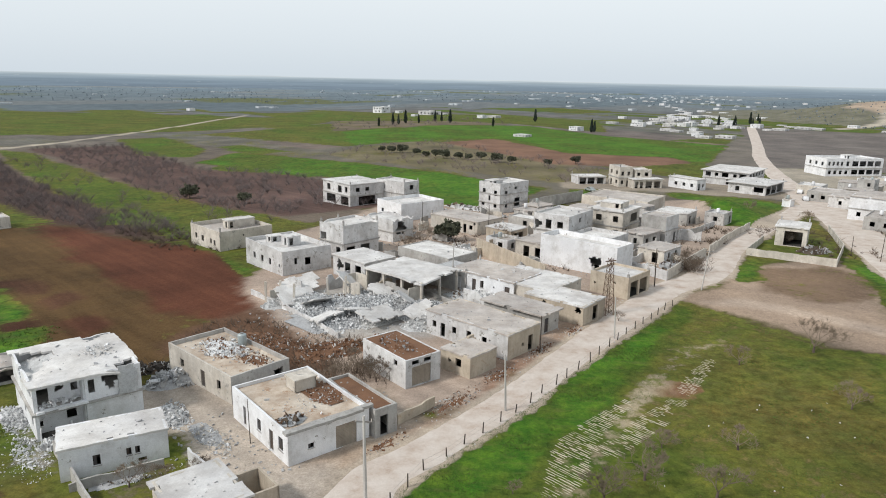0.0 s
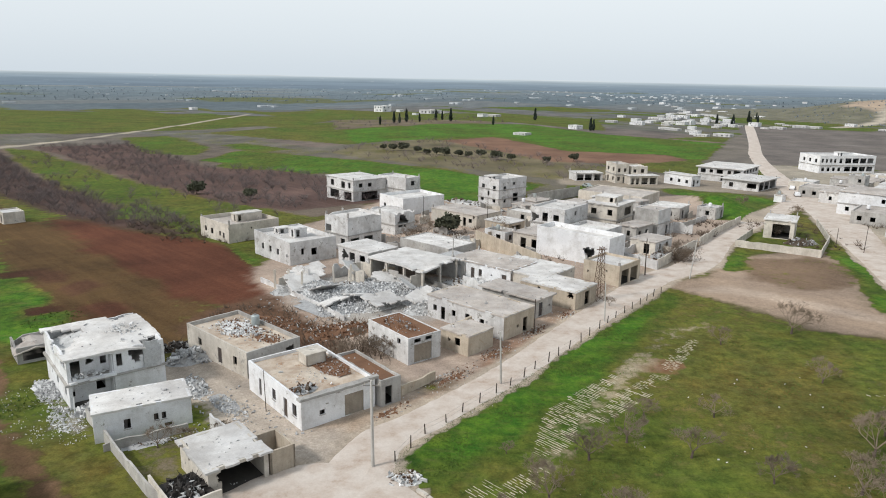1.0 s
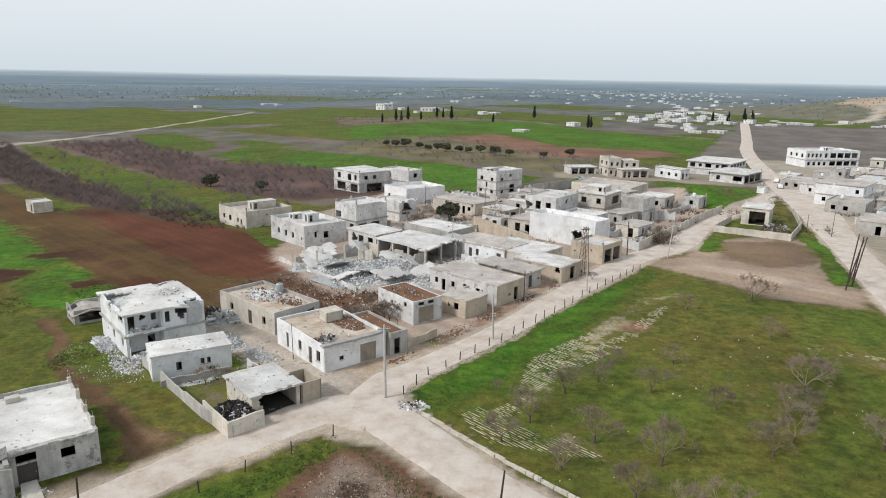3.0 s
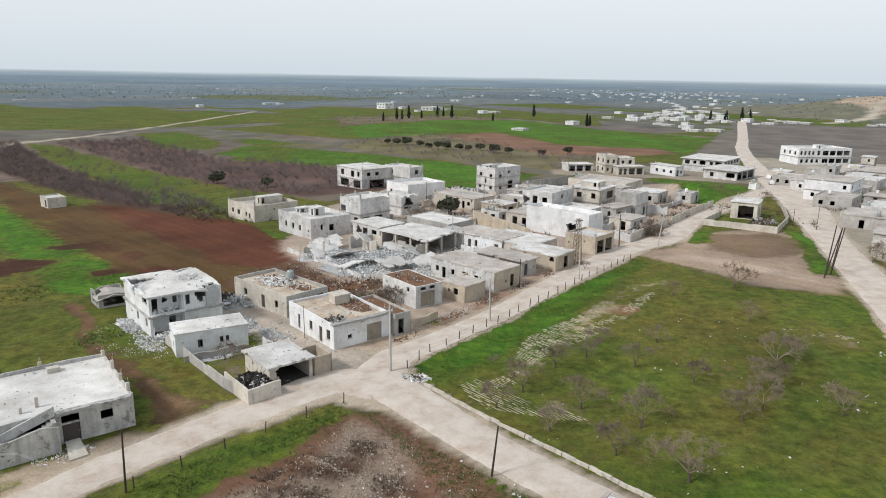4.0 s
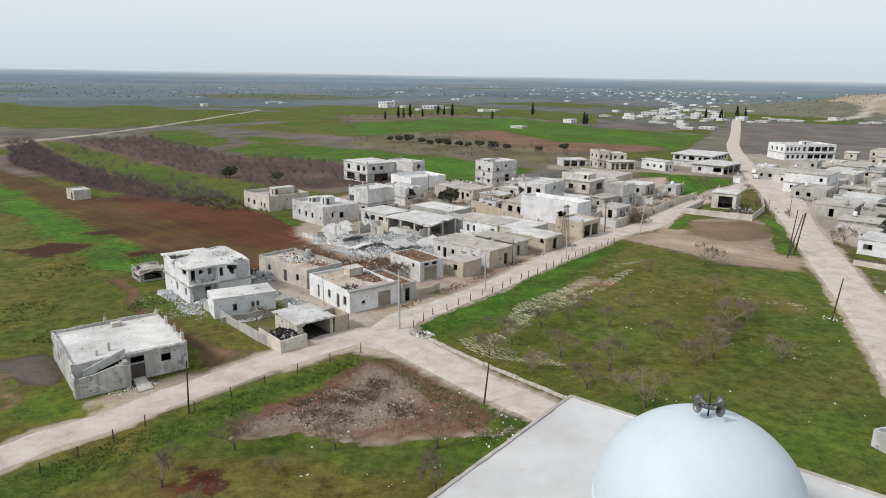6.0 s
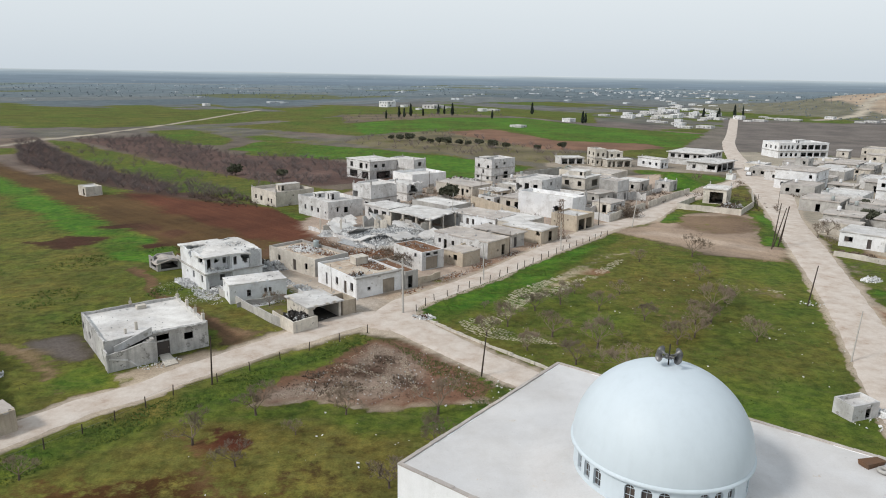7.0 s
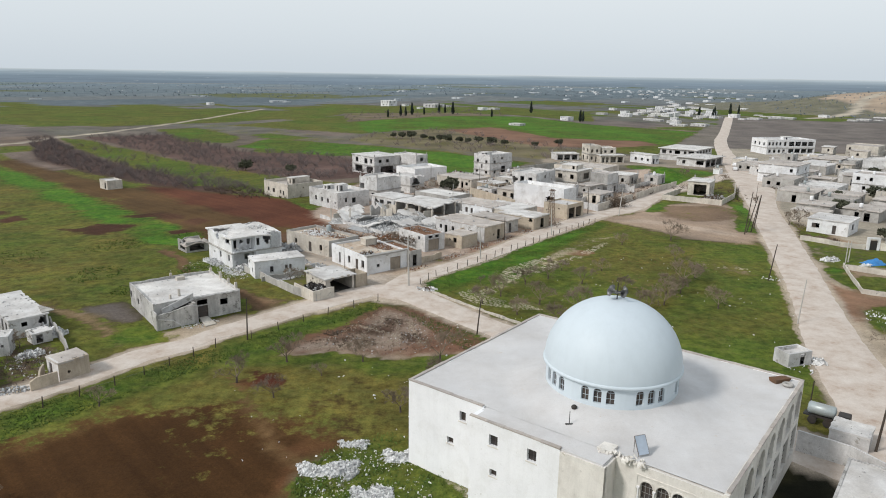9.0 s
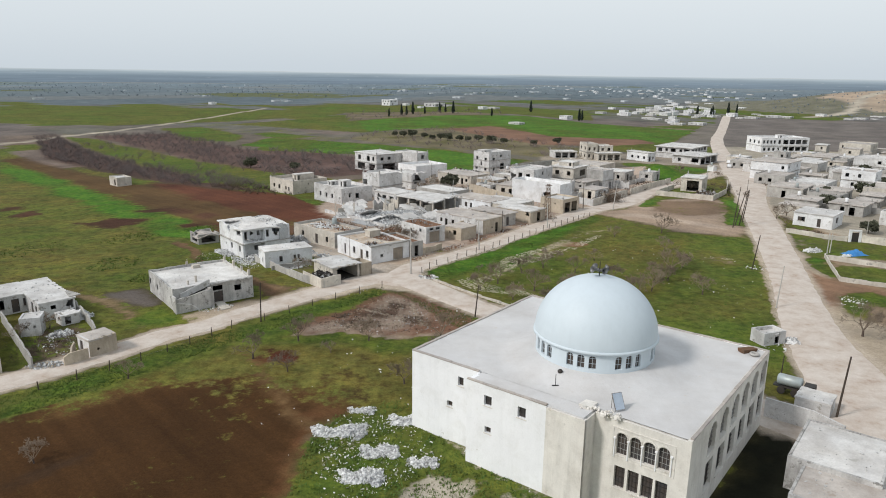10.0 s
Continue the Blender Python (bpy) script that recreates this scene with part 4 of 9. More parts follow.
Z = -3.5 * sm((Y - 80) / 200) - 0.035 * np.clip(-X - 6, 0, 200) * sm((Y - 20) / 90)
hill = np.exp(-(((X - 640) / 190) ** 2 + ((Y - 850) / 150) ** 2)) + 0.34 * np.exp(-(((X - 470) / 85) ** 2 + ((Y - 790) / 80) ** 2))
Z = Z + 28 * hill + 3.6 * np.exp(-((X - 80) / 7.5) ** 2 - ((Y - 206) / 15) ** 2)
# soil turns blue-grey with distance: haze painted into the ground colour
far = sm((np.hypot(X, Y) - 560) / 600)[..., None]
haze_tint = sm((np.hypot(X, Y) - 1000) / 1700)[..., None]
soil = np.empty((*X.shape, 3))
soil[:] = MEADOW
soil = soil * (1 - far) + (np.array((0.14, 0.178, 0.205)) * (1 - haze_tint) + np.array((0.20, 0.26, 0.31)) * haze_tint) * far
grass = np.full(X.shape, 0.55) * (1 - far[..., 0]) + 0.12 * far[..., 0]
lush = np.full(X.shape, 0.35) * (1 - 0.7 * far[..., 0])
rs = np.random.RandomState(19)
for _ in range(420):
    cx, cy = rs.uniform(-760, 460), rs.uniform(300, 1000)
    w, h, r = rs.uniform(50, 170), rs.uniform(14, 55), 2.3 + rs.uniform(-0.12, 0.12)
    u, v = (X - cx) * math.cos(r) + (Y - cy) * math.sin(r), -(X - cx) * math.sin(r) + (Y - cy) * math.cos(r)
    k = (abs(u) < w) & (abs(v) < h)
    kind = rs.randint(6)
    # farther plots blend towards a hazy blue-grey
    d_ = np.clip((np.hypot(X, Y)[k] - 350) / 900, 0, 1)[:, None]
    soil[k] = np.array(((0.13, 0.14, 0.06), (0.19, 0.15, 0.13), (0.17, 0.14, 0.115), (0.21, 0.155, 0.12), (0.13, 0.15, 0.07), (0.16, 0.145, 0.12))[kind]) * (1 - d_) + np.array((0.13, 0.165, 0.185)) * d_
    grass[k], lush[k] = (0.9, 0.12, 0.2, 0.05, 0.75, 0.3)[kind], (0.62, 0.1, 0.1, 0.1, 0.4, 0.15)[kind]
base = [soil.copy(), grass.copy(), lush.copy()]
acc = [np.zeros_like(a) for a in base]
PASSES = 9
for n_ in range(PASSES):
    reach = 0.3 + 1.5 * n_ / (PASSES - 1)
    px = X + reach * wobble(X, Y, 1.1, 30 + n_) + 0.9 * wobble(X, Y, 0.25, 3)
    py = Y + reach * wobble(X, Y, 1.1, 50 + n_) + 0.9 * wobble(X, Y, 0.25, 4)
    so, gr, lh = [a.copy() for a in base]
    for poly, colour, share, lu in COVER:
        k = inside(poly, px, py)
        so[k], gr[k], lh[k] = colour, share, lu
    for a, v in zip(acc, (so, gr, lh)):
        a += v / PASSES
soil, grass, lush = acc
# uneven growth and long tillage marks
u_ = (X * math.cos(radians(136)) + Y * math.sin(radians(136)))
v_ = (-X * math.sin(radians(136)) + Y * math.cos(radians(136)))
furrow = np.sin(v_ * 1.9 + 0.8 * wobble(X, Y, 0.06, 21)) * (0.5 + 0.5 * wobble(X, Y, 0.05, 22))
near = np.clip(1.3 - np.hypot(X, Y - 40) / 260, 0, 1)
grass = np.clip(grass + 0.10 * wobble(X, Y, 0.16, 13) * (grass > 0.05) + 0.05 * furrow * near * (grass > 0.05), 0, 1)
lush = np.clip(lush + 0.13 * wobble(X, Y, 0.10, 14) + 0.08 * wobble(X, Y, 0.5, 15), 0, 1)
soil = soil * (1 + 0.10 * (furrow * near)[..., None] + 0.10 * wobble(X, Y, 0.12, 16)[..., None])
# scattered fields in the far plain, haze put into their soil colours
rs = np.random.RandomState(8)
for _ in range(230):
    d, a = rs.uniform(980, 3600), rs.uniform(-0.95, 0.95)
    cx, cy = d * math.sin(a), d * math.cos(a)
    if cy < 560 or (150 < cx < 420 and cy < 1100):
        continue
    w, h, r = rs.uniform(40, 190), rs.uniform(30, 110), 0.75 + rs.uniform(-0.1, 0.1)
    u, v = (X - cx) * math.cos(r) + (Y - cy) * math.sin(r), -(X - cx) * math.sin(r) + (Y - cy) * math.cos(r)
    k = (abs(u) < w) & (abs(v) < h)
    kind = rs.randint(5)
    soil[k] = np.array(((0.13, 0.17, 0.17), (0.175, 0.195, 0.205), (0.14, 0.175, 0.20), (0.165, 0.20, 0.225), (0.125, 0.16, 0.185))[kind]) * (1 + 0.45 * haze_tint[k])
    grass[k], lush[k] = (0.45, 0.05, 0.15, 0.15, 0.15)[kind], (0.3, 0.1, 0.1, 0.1, 0.1)[kind]
k = hill > 0.05
soil[k], grass[k], lush[k] = (0.20, 0.195, 0.165), 0.35, 0.25
k = (hill > 0.16) & (X > 470 + 25 * wobble(X, Y, 0.02, 61)) & (Y < 860 + 20 * wobble(X, Y, 0.03, 62))
soil[k], grass[k], lush[k] = (0.40, 0.325, 0.255), 0.06, 0.1
k = (hill > 0.55) & (Y < 800)
soil[k], grass[k], lush[k] = (0.46, 0.365, 0.285), 0.02, 0.1
for (x0, y0), (x1, y1) in zip([(352, 640), (420, 690), (470, 760), (520, 800)], [(420, 690), (470, 760), (520, 800), (600, 850)]):
    dx, dy = x1 - x0, y1 - y0
    q = np.clip(((X - x0) * dx + (Y - y0) * dy) / (dx * dx + dy * dy), 0, 1)
    k = np.hypot(X - x0 - q * dx, Y - y0 - q * dy) < 5.5
    soil[k], grass[k] = (0.48, 0.43, 0.36), 0.0
for (x0, y0), (x1, y1) in zip([(-300, 300), (-264, 369), (-263, 413), (-254, 445), (-242, 562)], [(-264, 369), (-263, 413), (-254, 445), (-242, 562), (-236, 800)]):
    dx, dy = x1 - x0, y1 - y0
    s = np.clip(((X - x0) * dx + (Y - y0) * dy) / (dx * dx + dy * dy), 0, 1)
    k = np.hypot(X - x0 - s * dx, Y - y0 - s * dy) < 3.2
    soil[k], grass[k] = (0.45, 0.40, 0.33), 0.0
# dust beside the roads
for row in ROADS.values():
    for (x0, y0, w0), (x1, y1, w1) in zip(row, row[1:]):
        if y0 > 230:
            continue
        dx, dy = x1 - x0, y1 - y0
        s = np.clip(((X - x0) * dx + (Y - y0) * dy) / (dx * dx + dy * dy), 0, 1)
        dist = np.hypot(X - x0 - s * dx, Y - y0 - s * dy) - (w0 + (w1 - w0) * s)
        f = np.clip(1 - (dist - 0.1 + 0.35 * wobble(X, Y, 1.4, 7)) / 0.9, 0, 1)
        soil += (np.array((0.50, 0.425, 0.35)) - soil) * f[..., None]
        grass *= 1 - f
Z = Z + np.where(np.hypot(X, Y) < 420, 0.035 * wobble(X, Y, 0.8, 11) * (grass > 0.1), 0)
ny_, nx_ = X.shape
verts = np.stack([X, Y, Z], -1).reshape(-1, 3)
idx = np.arange(ny_ * nx_).reshape(ny_, nx_)
quads = np.stack([idx[:-1, :-1], idx[:-1, 1:], idx[1:, 1:], idx[1:, :-1]], -1).reshape(-1, 4)
gm = bpy.data.meshes.new("ground")
gm.vertices.add(len(verts))
gm.vertices.foreach_set("co", verts.ravel())
gm.loops.add(quads.size)
gm.loops.foreach_set("vertex_index", quads.ravel())
gm.polygons.add(len(quads))
gm.polygons.foreach_set("loop_start", np.arange(0, quads.size, 4))
gm.polygons.foreach_set("loop_total", np.full(len(quads), 4))
gm.update(calc_edges=True)
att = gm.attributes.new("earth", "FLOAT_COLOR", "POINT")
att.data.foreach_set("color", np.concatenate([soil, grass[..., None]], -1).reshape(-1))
att = gm.attributes.new("lush", "FLOAT", "POINT")
att.data.foreach_set("value", lush.ravel())
gm.polygons.foreach_set("use_smooth", np.ones(len(quads), bool))

GROUND, nt, bs = material("fields")
ea = nt.nodes.new("ShaderNodeAttribute")
ea.attribute_name = "earth"
lu = nt.nodes.new("ShaderNodeAttribute")
lu.attribute_name = "lush"
n1 = tex(nt, 0.55, 8.0, 0.72, "World")
n2 = tex(nt, 5.0, 6.0, 0.75, "World")
n3 = tex(nt, 0.06, 5.0, 0.6, "World")
n4 = tex(nt, 0.9, 5.0, 0.6, "World", (0.35, 1.0, 1.0))
fine = ramp(nt, n2, [(0.25, (0.58, 0.58, 0.58)), (0.75, (1.22, 1.22, 1.22))])
broad = ramp(nt, n3, [(0.3, (0.6, 0.6, 0.6)), (0.7, (1.2, 1.17, 1.1))])
earth = mix(nt, 1.0, ea.outputs["Color"], fine, "MULTIPLY")
earth = mix(nt, 0.8, earth, broad, "MULTIPLY")
gp = nt.nodes.new("ShaderNodeNewGeometry")
turn_m = nt.nodes.new("ShaderNodeMapping")
turn_m.inputs["Rotation"].default_value = (0, 0, radians(-134))
long_m = nt.nodes.new("ShaderNodeMapping")
long_m.inputs["Scale"].default_value = (0.07, 1.0, 1.0)
nt.links.new(gp.outputs["Position"], turn_m.inputs[0])
nt.links.new(turn_m.outputs[0], long_m.inputs[0])
till = node(nt, "ShaderNodeTexNoise", Scale=0.55, Detail=5.0, Roughness=0.65)
nt.links.new(long_m.outputs[0], till.inputs["Vector"])
earth = mix(nt, ramp(nt, ea.outputs["Color"], [(0.10, (0.6, 0.6, 0.6)), (0.22, (0.12, 0.12, 0.12))]), earth, ramp(nt, till.outputs["Fac"], [(0.3, (0.66, 0.64, 0.62)), (0.7, (1.25, 1.25, 1.25))]), "MULTIPLY")
n1c = ramp(nt, n1, [(0.36, (0, 0, 0)), (0.64, (1, 1, 1))])
n5 = tex(nt, 1.5, 7.0, 0.75, "World")
n6 = tex(nt, 0.22, 6.0, 0.65, "World")
dull = mix(nt, n1c, (0.086, 0.071, 0.020), (0.178, 0.164, 0.047))
live = mix(nt, n1c, (0.034, 0.078, 0.014), (0.114, 0.177, 0.025))
vivid = mix(nt, n1c, (0.038, 0.125, 0.016), (0.110, 0.225, 0.024))
grass_col = mix(nt, ramp(nt, lu.outputs["Fac"], [(0.1, (0, 0, 0)), (0.78, (1, 1, 1))]), dull, live)
grass_col = mix(nt, ramp(nt, lu.outputs["Fac"], [(0.74, (0, 0, 0)), (0.95, (1, 1, 1))]), grass_col, vivid)
clump = ramp(nt, n5, [(0.34, (0.58, 0.66, 0.62)), (0.5, (1.0, 1.0, 1.0)), (0.66, (1.26, 1.20, 1.1))])
grass_col = mix(nt, 0.75, grass_col, clump, "MULTIPLY")
grass_col = mix(nt, 0.8, grass_col, ramp(nt, n6, [(0.34, (0.78, 0.92, 0.85)), (0.64, (1.28, 1.14, 1.0))]), "MULTIPLY")
earth = mix(nt, 0.6, earth, ramp(nt, n5, [(0.32, (0.70, 0.68, 0.66)), (0.66, (1.22, 1.22, 1.22))]), "MULTIPLY")
dry = ramp(nt, n4, [(0.52, (0, 0, 0)), (0.75, (0.55, 0.55, 0.55))])
grass_col = mix(nt, dry, grass_col, (0.15, 0.14, 0.05))
grass_col = mix(nt, 0.9, grass_col, fine, "MULTIPLY")
grass_col = mix(nt, 0.7, grass_col, broad, "MULTIPLY")
blend = node(nt, "ShaderNodeMath")
blend.operation = "ADD"
nt.links.new(ea.outputs["Alpha"], blend.inputs[0])
nt.links.new(n1, blend.inputs[1])
cut = ramp(nt, blend.outputs[0], [(0.84, (0, 0, 0)), (1.0, (1, 1, 1))])
half = node(nt, "ShaderNodeMath")
half.operation = "MULTIPLY"
half.inputs[1].default_value = 1.0
nt.links.new(cut, half.inputs[0])
nt.links.new(mix(nt, half.outputs[0], earth, grass_col), bs.inputs["Base Color"])
bs.inputs["Roughness"].default_value = 0.95
bs.inputs["Specular IOR Level"].default_value = 0.1
bump(nt, bs, n2, 0.7, 0.06)
gm.materials.append(GROUND)
tagged(new("ground", gm), "open farmland of green fields, tilled red-brown soil and dust, haze painted in far off", "ground", kind="structure")

# ---- roads ----
DUST, nt, bs = material("dusty_road")
r1 = tex(nt, 0.35, 7.0, 0.7, "World")
r2 = tex(nt, 6.0, 6.0, 0.75, "World")
c = ramp(nt, r1, [(0.30, (0.37, 0.275, 0.215)), (0.40, (0.48, 0.395, 0.33)), (0.54, (0.56, 0.49, 0.43)), (0.70, (0.62, 0.56, 0.505))])
c = mix(nt, 0.85, c, ramp(nt, r2, [(0.3, (0.86, 0.85, 0.84)), (0.7, (1.05, 1.05, 1.05))]), "MULTIPLY")
nt.links.new(c, bs.inputs["Base Color"])
bs.inputs["Roughness"].default_value = 0.95
bump(nt, bs, r2, 0.5, 0.04)


def catmull(row, n):
    out = []
    for i in range(len(row) - 1):
        p = [np.array(row[max(0, min(len(row) - 1, i + k))], float) for k in (-1, 0, 1, 2)]
        for s in range(n):
            t = s / n
            out.append(0.5 * (2 * p[1] + (p[2] - p[0]) * t + (2 * p[0] - 5 * p[1] + 4 * p[2] - p[3]) * t * t + (3 * p[1] - p[0] - 3 * p[2] + p[3]) * t ** 3))
    out.append(np.array(row[-1], float))
    return out


for lift, (rname, row) in enumerate(ROADS.items()):
    b = Builder()
    pts = catmull(row, 14)
    cols = 9
    for i, (x, y, w) in enumerate(pts):
        q = pts[min(i + 1, len(pts) - 1)] - pts[max(i - 1, 0)]
        nrm = Vector((-q[1], q[0], 0)).normalized()
        for j in range(cols):
            s = j / (cols - 1) * 2 - 1
            edge = 0.0 if 0 < j < cols - 1 else 0.35 * noise.noise(Vector((x * 0.6, y * 0.6, j)))
            p = Vector((x, y, 0)) + nrm * (s * w + edge)
            rut = -0.03 * math.exp(-((abs(s) - 0.4) / 0.14) ** 2)
            b.v.append((p.x, p.y, ground_z(p.x, p.y) + 0.10 + 0.012 * lift + rut - (0.17 if j in (0, cols - 1) else 0)))
    for i in range(len(pts) - 1):
        for j in range(cols - 1):
            k = i * cols + j
            b.f.append((k, k + cols, k + cols + 1, k + 1))
            b.mi.append(0)
    solid("road", b, DUST, {"street": "pale dusty village street with wheel ruts", "lane_west": "narrow dusty lane beside a wire fence", "lane_mosque": "dusty lane with a low stone edging", "road_east": "wide dusty road running to the far village"}[rname], "road", "village roads", "structure", smooth=True)

# ---- far distance: glowing backdrop painted as hazy plain and low hills ----
HAZE, nt, bs = material("glowing_haze")
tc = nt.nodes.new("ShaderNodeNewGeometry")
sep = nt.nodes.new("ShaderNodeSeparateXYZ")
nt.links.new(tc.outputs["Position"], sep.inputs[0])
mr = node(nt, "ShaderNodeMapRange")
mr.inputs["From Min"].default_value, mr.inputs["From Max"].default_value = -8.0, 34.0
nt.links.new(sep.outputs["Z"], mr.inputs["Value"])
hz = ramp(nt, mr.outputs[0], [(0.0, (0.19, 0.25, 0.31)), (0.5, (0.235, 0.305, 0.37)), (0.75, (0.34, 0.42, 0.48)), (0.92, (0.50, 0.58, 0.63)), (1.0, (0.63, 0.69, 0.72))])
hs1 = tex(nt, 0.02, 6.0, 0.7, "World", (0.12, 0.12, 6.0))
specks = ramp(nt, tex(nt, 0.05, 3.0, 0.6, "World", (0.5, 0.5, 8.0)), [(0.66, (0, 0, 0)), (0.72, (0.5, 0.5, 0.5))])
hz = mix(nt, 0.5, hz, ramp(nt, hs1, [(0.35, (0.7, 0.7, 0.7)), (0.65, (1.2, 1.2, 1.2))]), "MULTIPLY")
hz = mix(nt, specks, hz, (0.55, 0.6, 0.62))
# the ring glows; horizon haze is painted as emission rising with height
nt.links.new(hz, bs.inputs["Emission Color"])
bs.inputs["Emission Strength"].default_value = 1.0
bs.inputs["Base Color"].default_value = (0, 0, 0, 1)
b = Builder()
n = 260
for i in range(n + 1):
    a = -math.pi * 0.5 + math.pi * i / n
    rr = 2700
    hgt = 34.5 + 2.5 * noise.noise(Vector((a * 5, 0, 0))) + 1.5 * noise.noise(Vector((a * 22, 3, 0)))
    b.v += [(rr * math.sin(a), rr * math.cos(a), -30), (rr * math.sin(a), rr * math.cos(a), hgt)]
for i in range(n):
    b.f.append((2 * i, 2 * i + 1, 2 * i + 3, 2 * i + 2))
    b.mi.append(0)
solid("backdrop", b, HAZE, "glowing ring painted as a hazy blue-grey plain fading into a pale sky", "distance", "", "structure")

# ---- houses along the street ----
h_ruin = house("two-storey white concrete house with a blasted roof edge", -39.4, 62.4, 40.5, 9.8, 11.2, 5.6, wall=CLEAN, storeys=2, parapet=0.05, roof=None, ragged=0.22,
    R=[(0.35, 4.5, 0.05, 2.5, "o"), (0.35, 4.5, 3.05, 5.2, "o"), (4.8, 5.4, 3.6, 5.0, "o")], holesR=[(6.9, 4.75, 0.9), (8.6, 5.0, 0.8)],
    L=[(1.2, 2.0, 1.0, 2.2, "o"), (5.0, 5.8, 1.0, 2.2, "o"), (2.0, 2.8, 4.2, 5.3, "o")], holesL=[(1.6, 4.9, 0.8), (6.5, 4.9, 0.7)])
house("small white cubic house with a flat roof", -33.3, 55.4, 30, 8.8, 4.6, 3.05, eave=0.08, roof=ROOFW, wall=CLEAN,
    R=[(2.6, 3.2, 0.9, 1.9, "w"), (5.3, 5.7, 1.2, 1.9, "w"), (6.0, 6.4, 1.2, 1.9, "w"), (6.2, 6.9, 0.3, 0.7, "o")], L=[(1.4, 2.0, 0.7, 1.6, "o"), (3.2, 3.8, 2.0, 2.6, "o")])
house("grey plastered house with rubble lying on its roof", -23.3, 70.6, 48, 7.4, 14.0, 3.2, wall=GREY, roof=ROOFE, parapet=0.5,
    R=[(5.4, 6.4, 0.1, 2.0, "o")], holesR=[(6.0, 2.0, 0.55)], L=[(2.2, 3.0, 0.9, 2.0, "o"), (5.6, 6.5, 0.1, 2.1, "d"), (10.4, 11.2, 1.0, 2.0, "o")], Lwall=CREAM)
house("white corner house with a tan shutter and earthy roof", -14.4, 58.4, 40, 8.6, 12.2, 3.3, wall=CLEAN, roof=ROOFE, parapet=0.35,
    R=[(2.0, 2.6, 1.1, 1.6, "w"), (4.9, 7.2, 0.05, 2.4, "g")], L=[(1.0, 1.9, 1.0, 2.3, "w"), (3.0, 3.8, 0.1, 2.2, "d"), (5.6, 6.4, 1.0, 2.2, "w"), (9.0, 9.6, 0.2, 2.2, "d")])
house("whitewashed shed with red earth on its roof", -5.0, 74.6, 40, 5.0, 8.7, 3.4, wall=WHITE, roof=REDSOIL, parapet=0.05,
    R=[(0.9, 3.6, 0.1, 2.4, "g"), (0.9, 1.9, 2.65, 3.15, "o"), (2.6, 3.6, 2.65, 3.15, "o")], L=[(1.6, 2.3, 2.2, 2.9, "o")])
house("small beige stone room with a flat roof", 2.3, 77.7, 48, 4.9, 4.6, 2.7, wall=BEIGE, roof=ROOF, eave=0.1, L=[(1.4, 2.3, 1.0, 2.0, "o")])
house("long beige stone house with an outside stair", 7.1, 83.4, 48, 6.8, 14.0, 3.4, wall=BEIGE, Lwall=WHITE, roof=ROOF, eave=0.12, R=[(4.3, 5.3, 0.1, 2.2, "o")], L=[(3.4, 4.2, 1.2, 2.1, "o"), (6.0, 6.8, 1.0, 2.2, "o"), (8.6, 9.3, 1.2, 2.1, "o"), (10.6, 11.4, 0.2, 2.1, "o"), (12.2, 12.9, 1.2, 2.1, "o")])
house("grey house with an overhanging roof slab", 12.4, 92.6, 49, 4.4, 10.0, 3.0, wall=GREY, roof=ROOF, eave=0.5, R=[(0.8, 1.8, 0.1, 2.2, "d")])
house("beige stone house with a blast hole under its roof", 18.9, 96.8, 51, 6.6, 10.0, 2.9, wall=BEIGE, roof=ROOFW, eave=0.1, R=[(2.9, 4.4, 0.1, 2.3, "o")], holesL=[(0.9, 2.2, 0.5), (6.6, 1.9, 0.5)])
house("stone shop with dark open fronts on the street", 28.6, 110.2, 48, 7.4, 7.0, 3.6, wall=BEIGE, roof=ROOFW, parapet=0.4, R=[(0.8, 3.4, 0.1, 2.7, "o"), (4.0, 6.6, 0.1, 2.7, "o")])
house("tall white house with a blank wall and a round blast hole", 29.6, 123.0, 48, 6.0, 16.5, 5.7, wall=CLEAN, roof=ROOFW, parapet=0.9, wreck=0, holesL=[(4.2, 2.2, 1.15)], L=[(4.2, 5.0, 1.0, 3.3, "o")])
house("two-storey cream house with empty windows", 25.3, 149.4, 54, 12.0, 8.6, 6.6, wall=WHITE, roof=ROOFW, storeys=2, holesL=[(7.6, 4.2, 0.9)], L=[(1.4, 2.8, 3.8, 5.2, "o"), (4.2, 5.6, 3.4, 5.4, "o")], R=[(5.0, 6.0, 4.6, 5.6, "o")])
house("two-storey cream house with stepped balconies", 39.0, 157.8, 54, 10.0, 8.4, 6.6, wall=CREAM, roof=ROOFW, storeys=2, eave=0.4, L=[(1.2, 2.4, 4.0, 5.4, "o"), (5.2, 6.6, 4.0, 5.4, "o"), (5.4, 6.4, 0.8, 2.0, "o"), (1.0, 2.2, 0.6, 2.2, "o")], R=[(1.5, 3.0, 0.1, 2.4, "o"), (4.6, 8.6, 3.5, 5.5, "o")])
house("pale three-level house with small dark windows", 13.3, 191.9, 44, 12.0, 8.0, 8.3, wall=WHITE, roof=ROOFW, storeys=3, L=[(1.2, 2.3, 4.8, 6.2, "o"), (5.5, 6.6, 5.2, 6.4, "o"), (1.2, 2.3, 1.4, 2.6, "o"), (5.8, 6.9, 1.6, 2.7, "o"), (3.6, 4.3, 3.2, 4.6, "o")], R=[(2.0, 3.2, 4.8, 6.1, "o"), (2.2, 3.2, 1.4, 2.6, "o"), (6.0, 7.0, 6.2, 7.0, "o"), (6.2, 8.4, 1.4, 3.8, "o")])
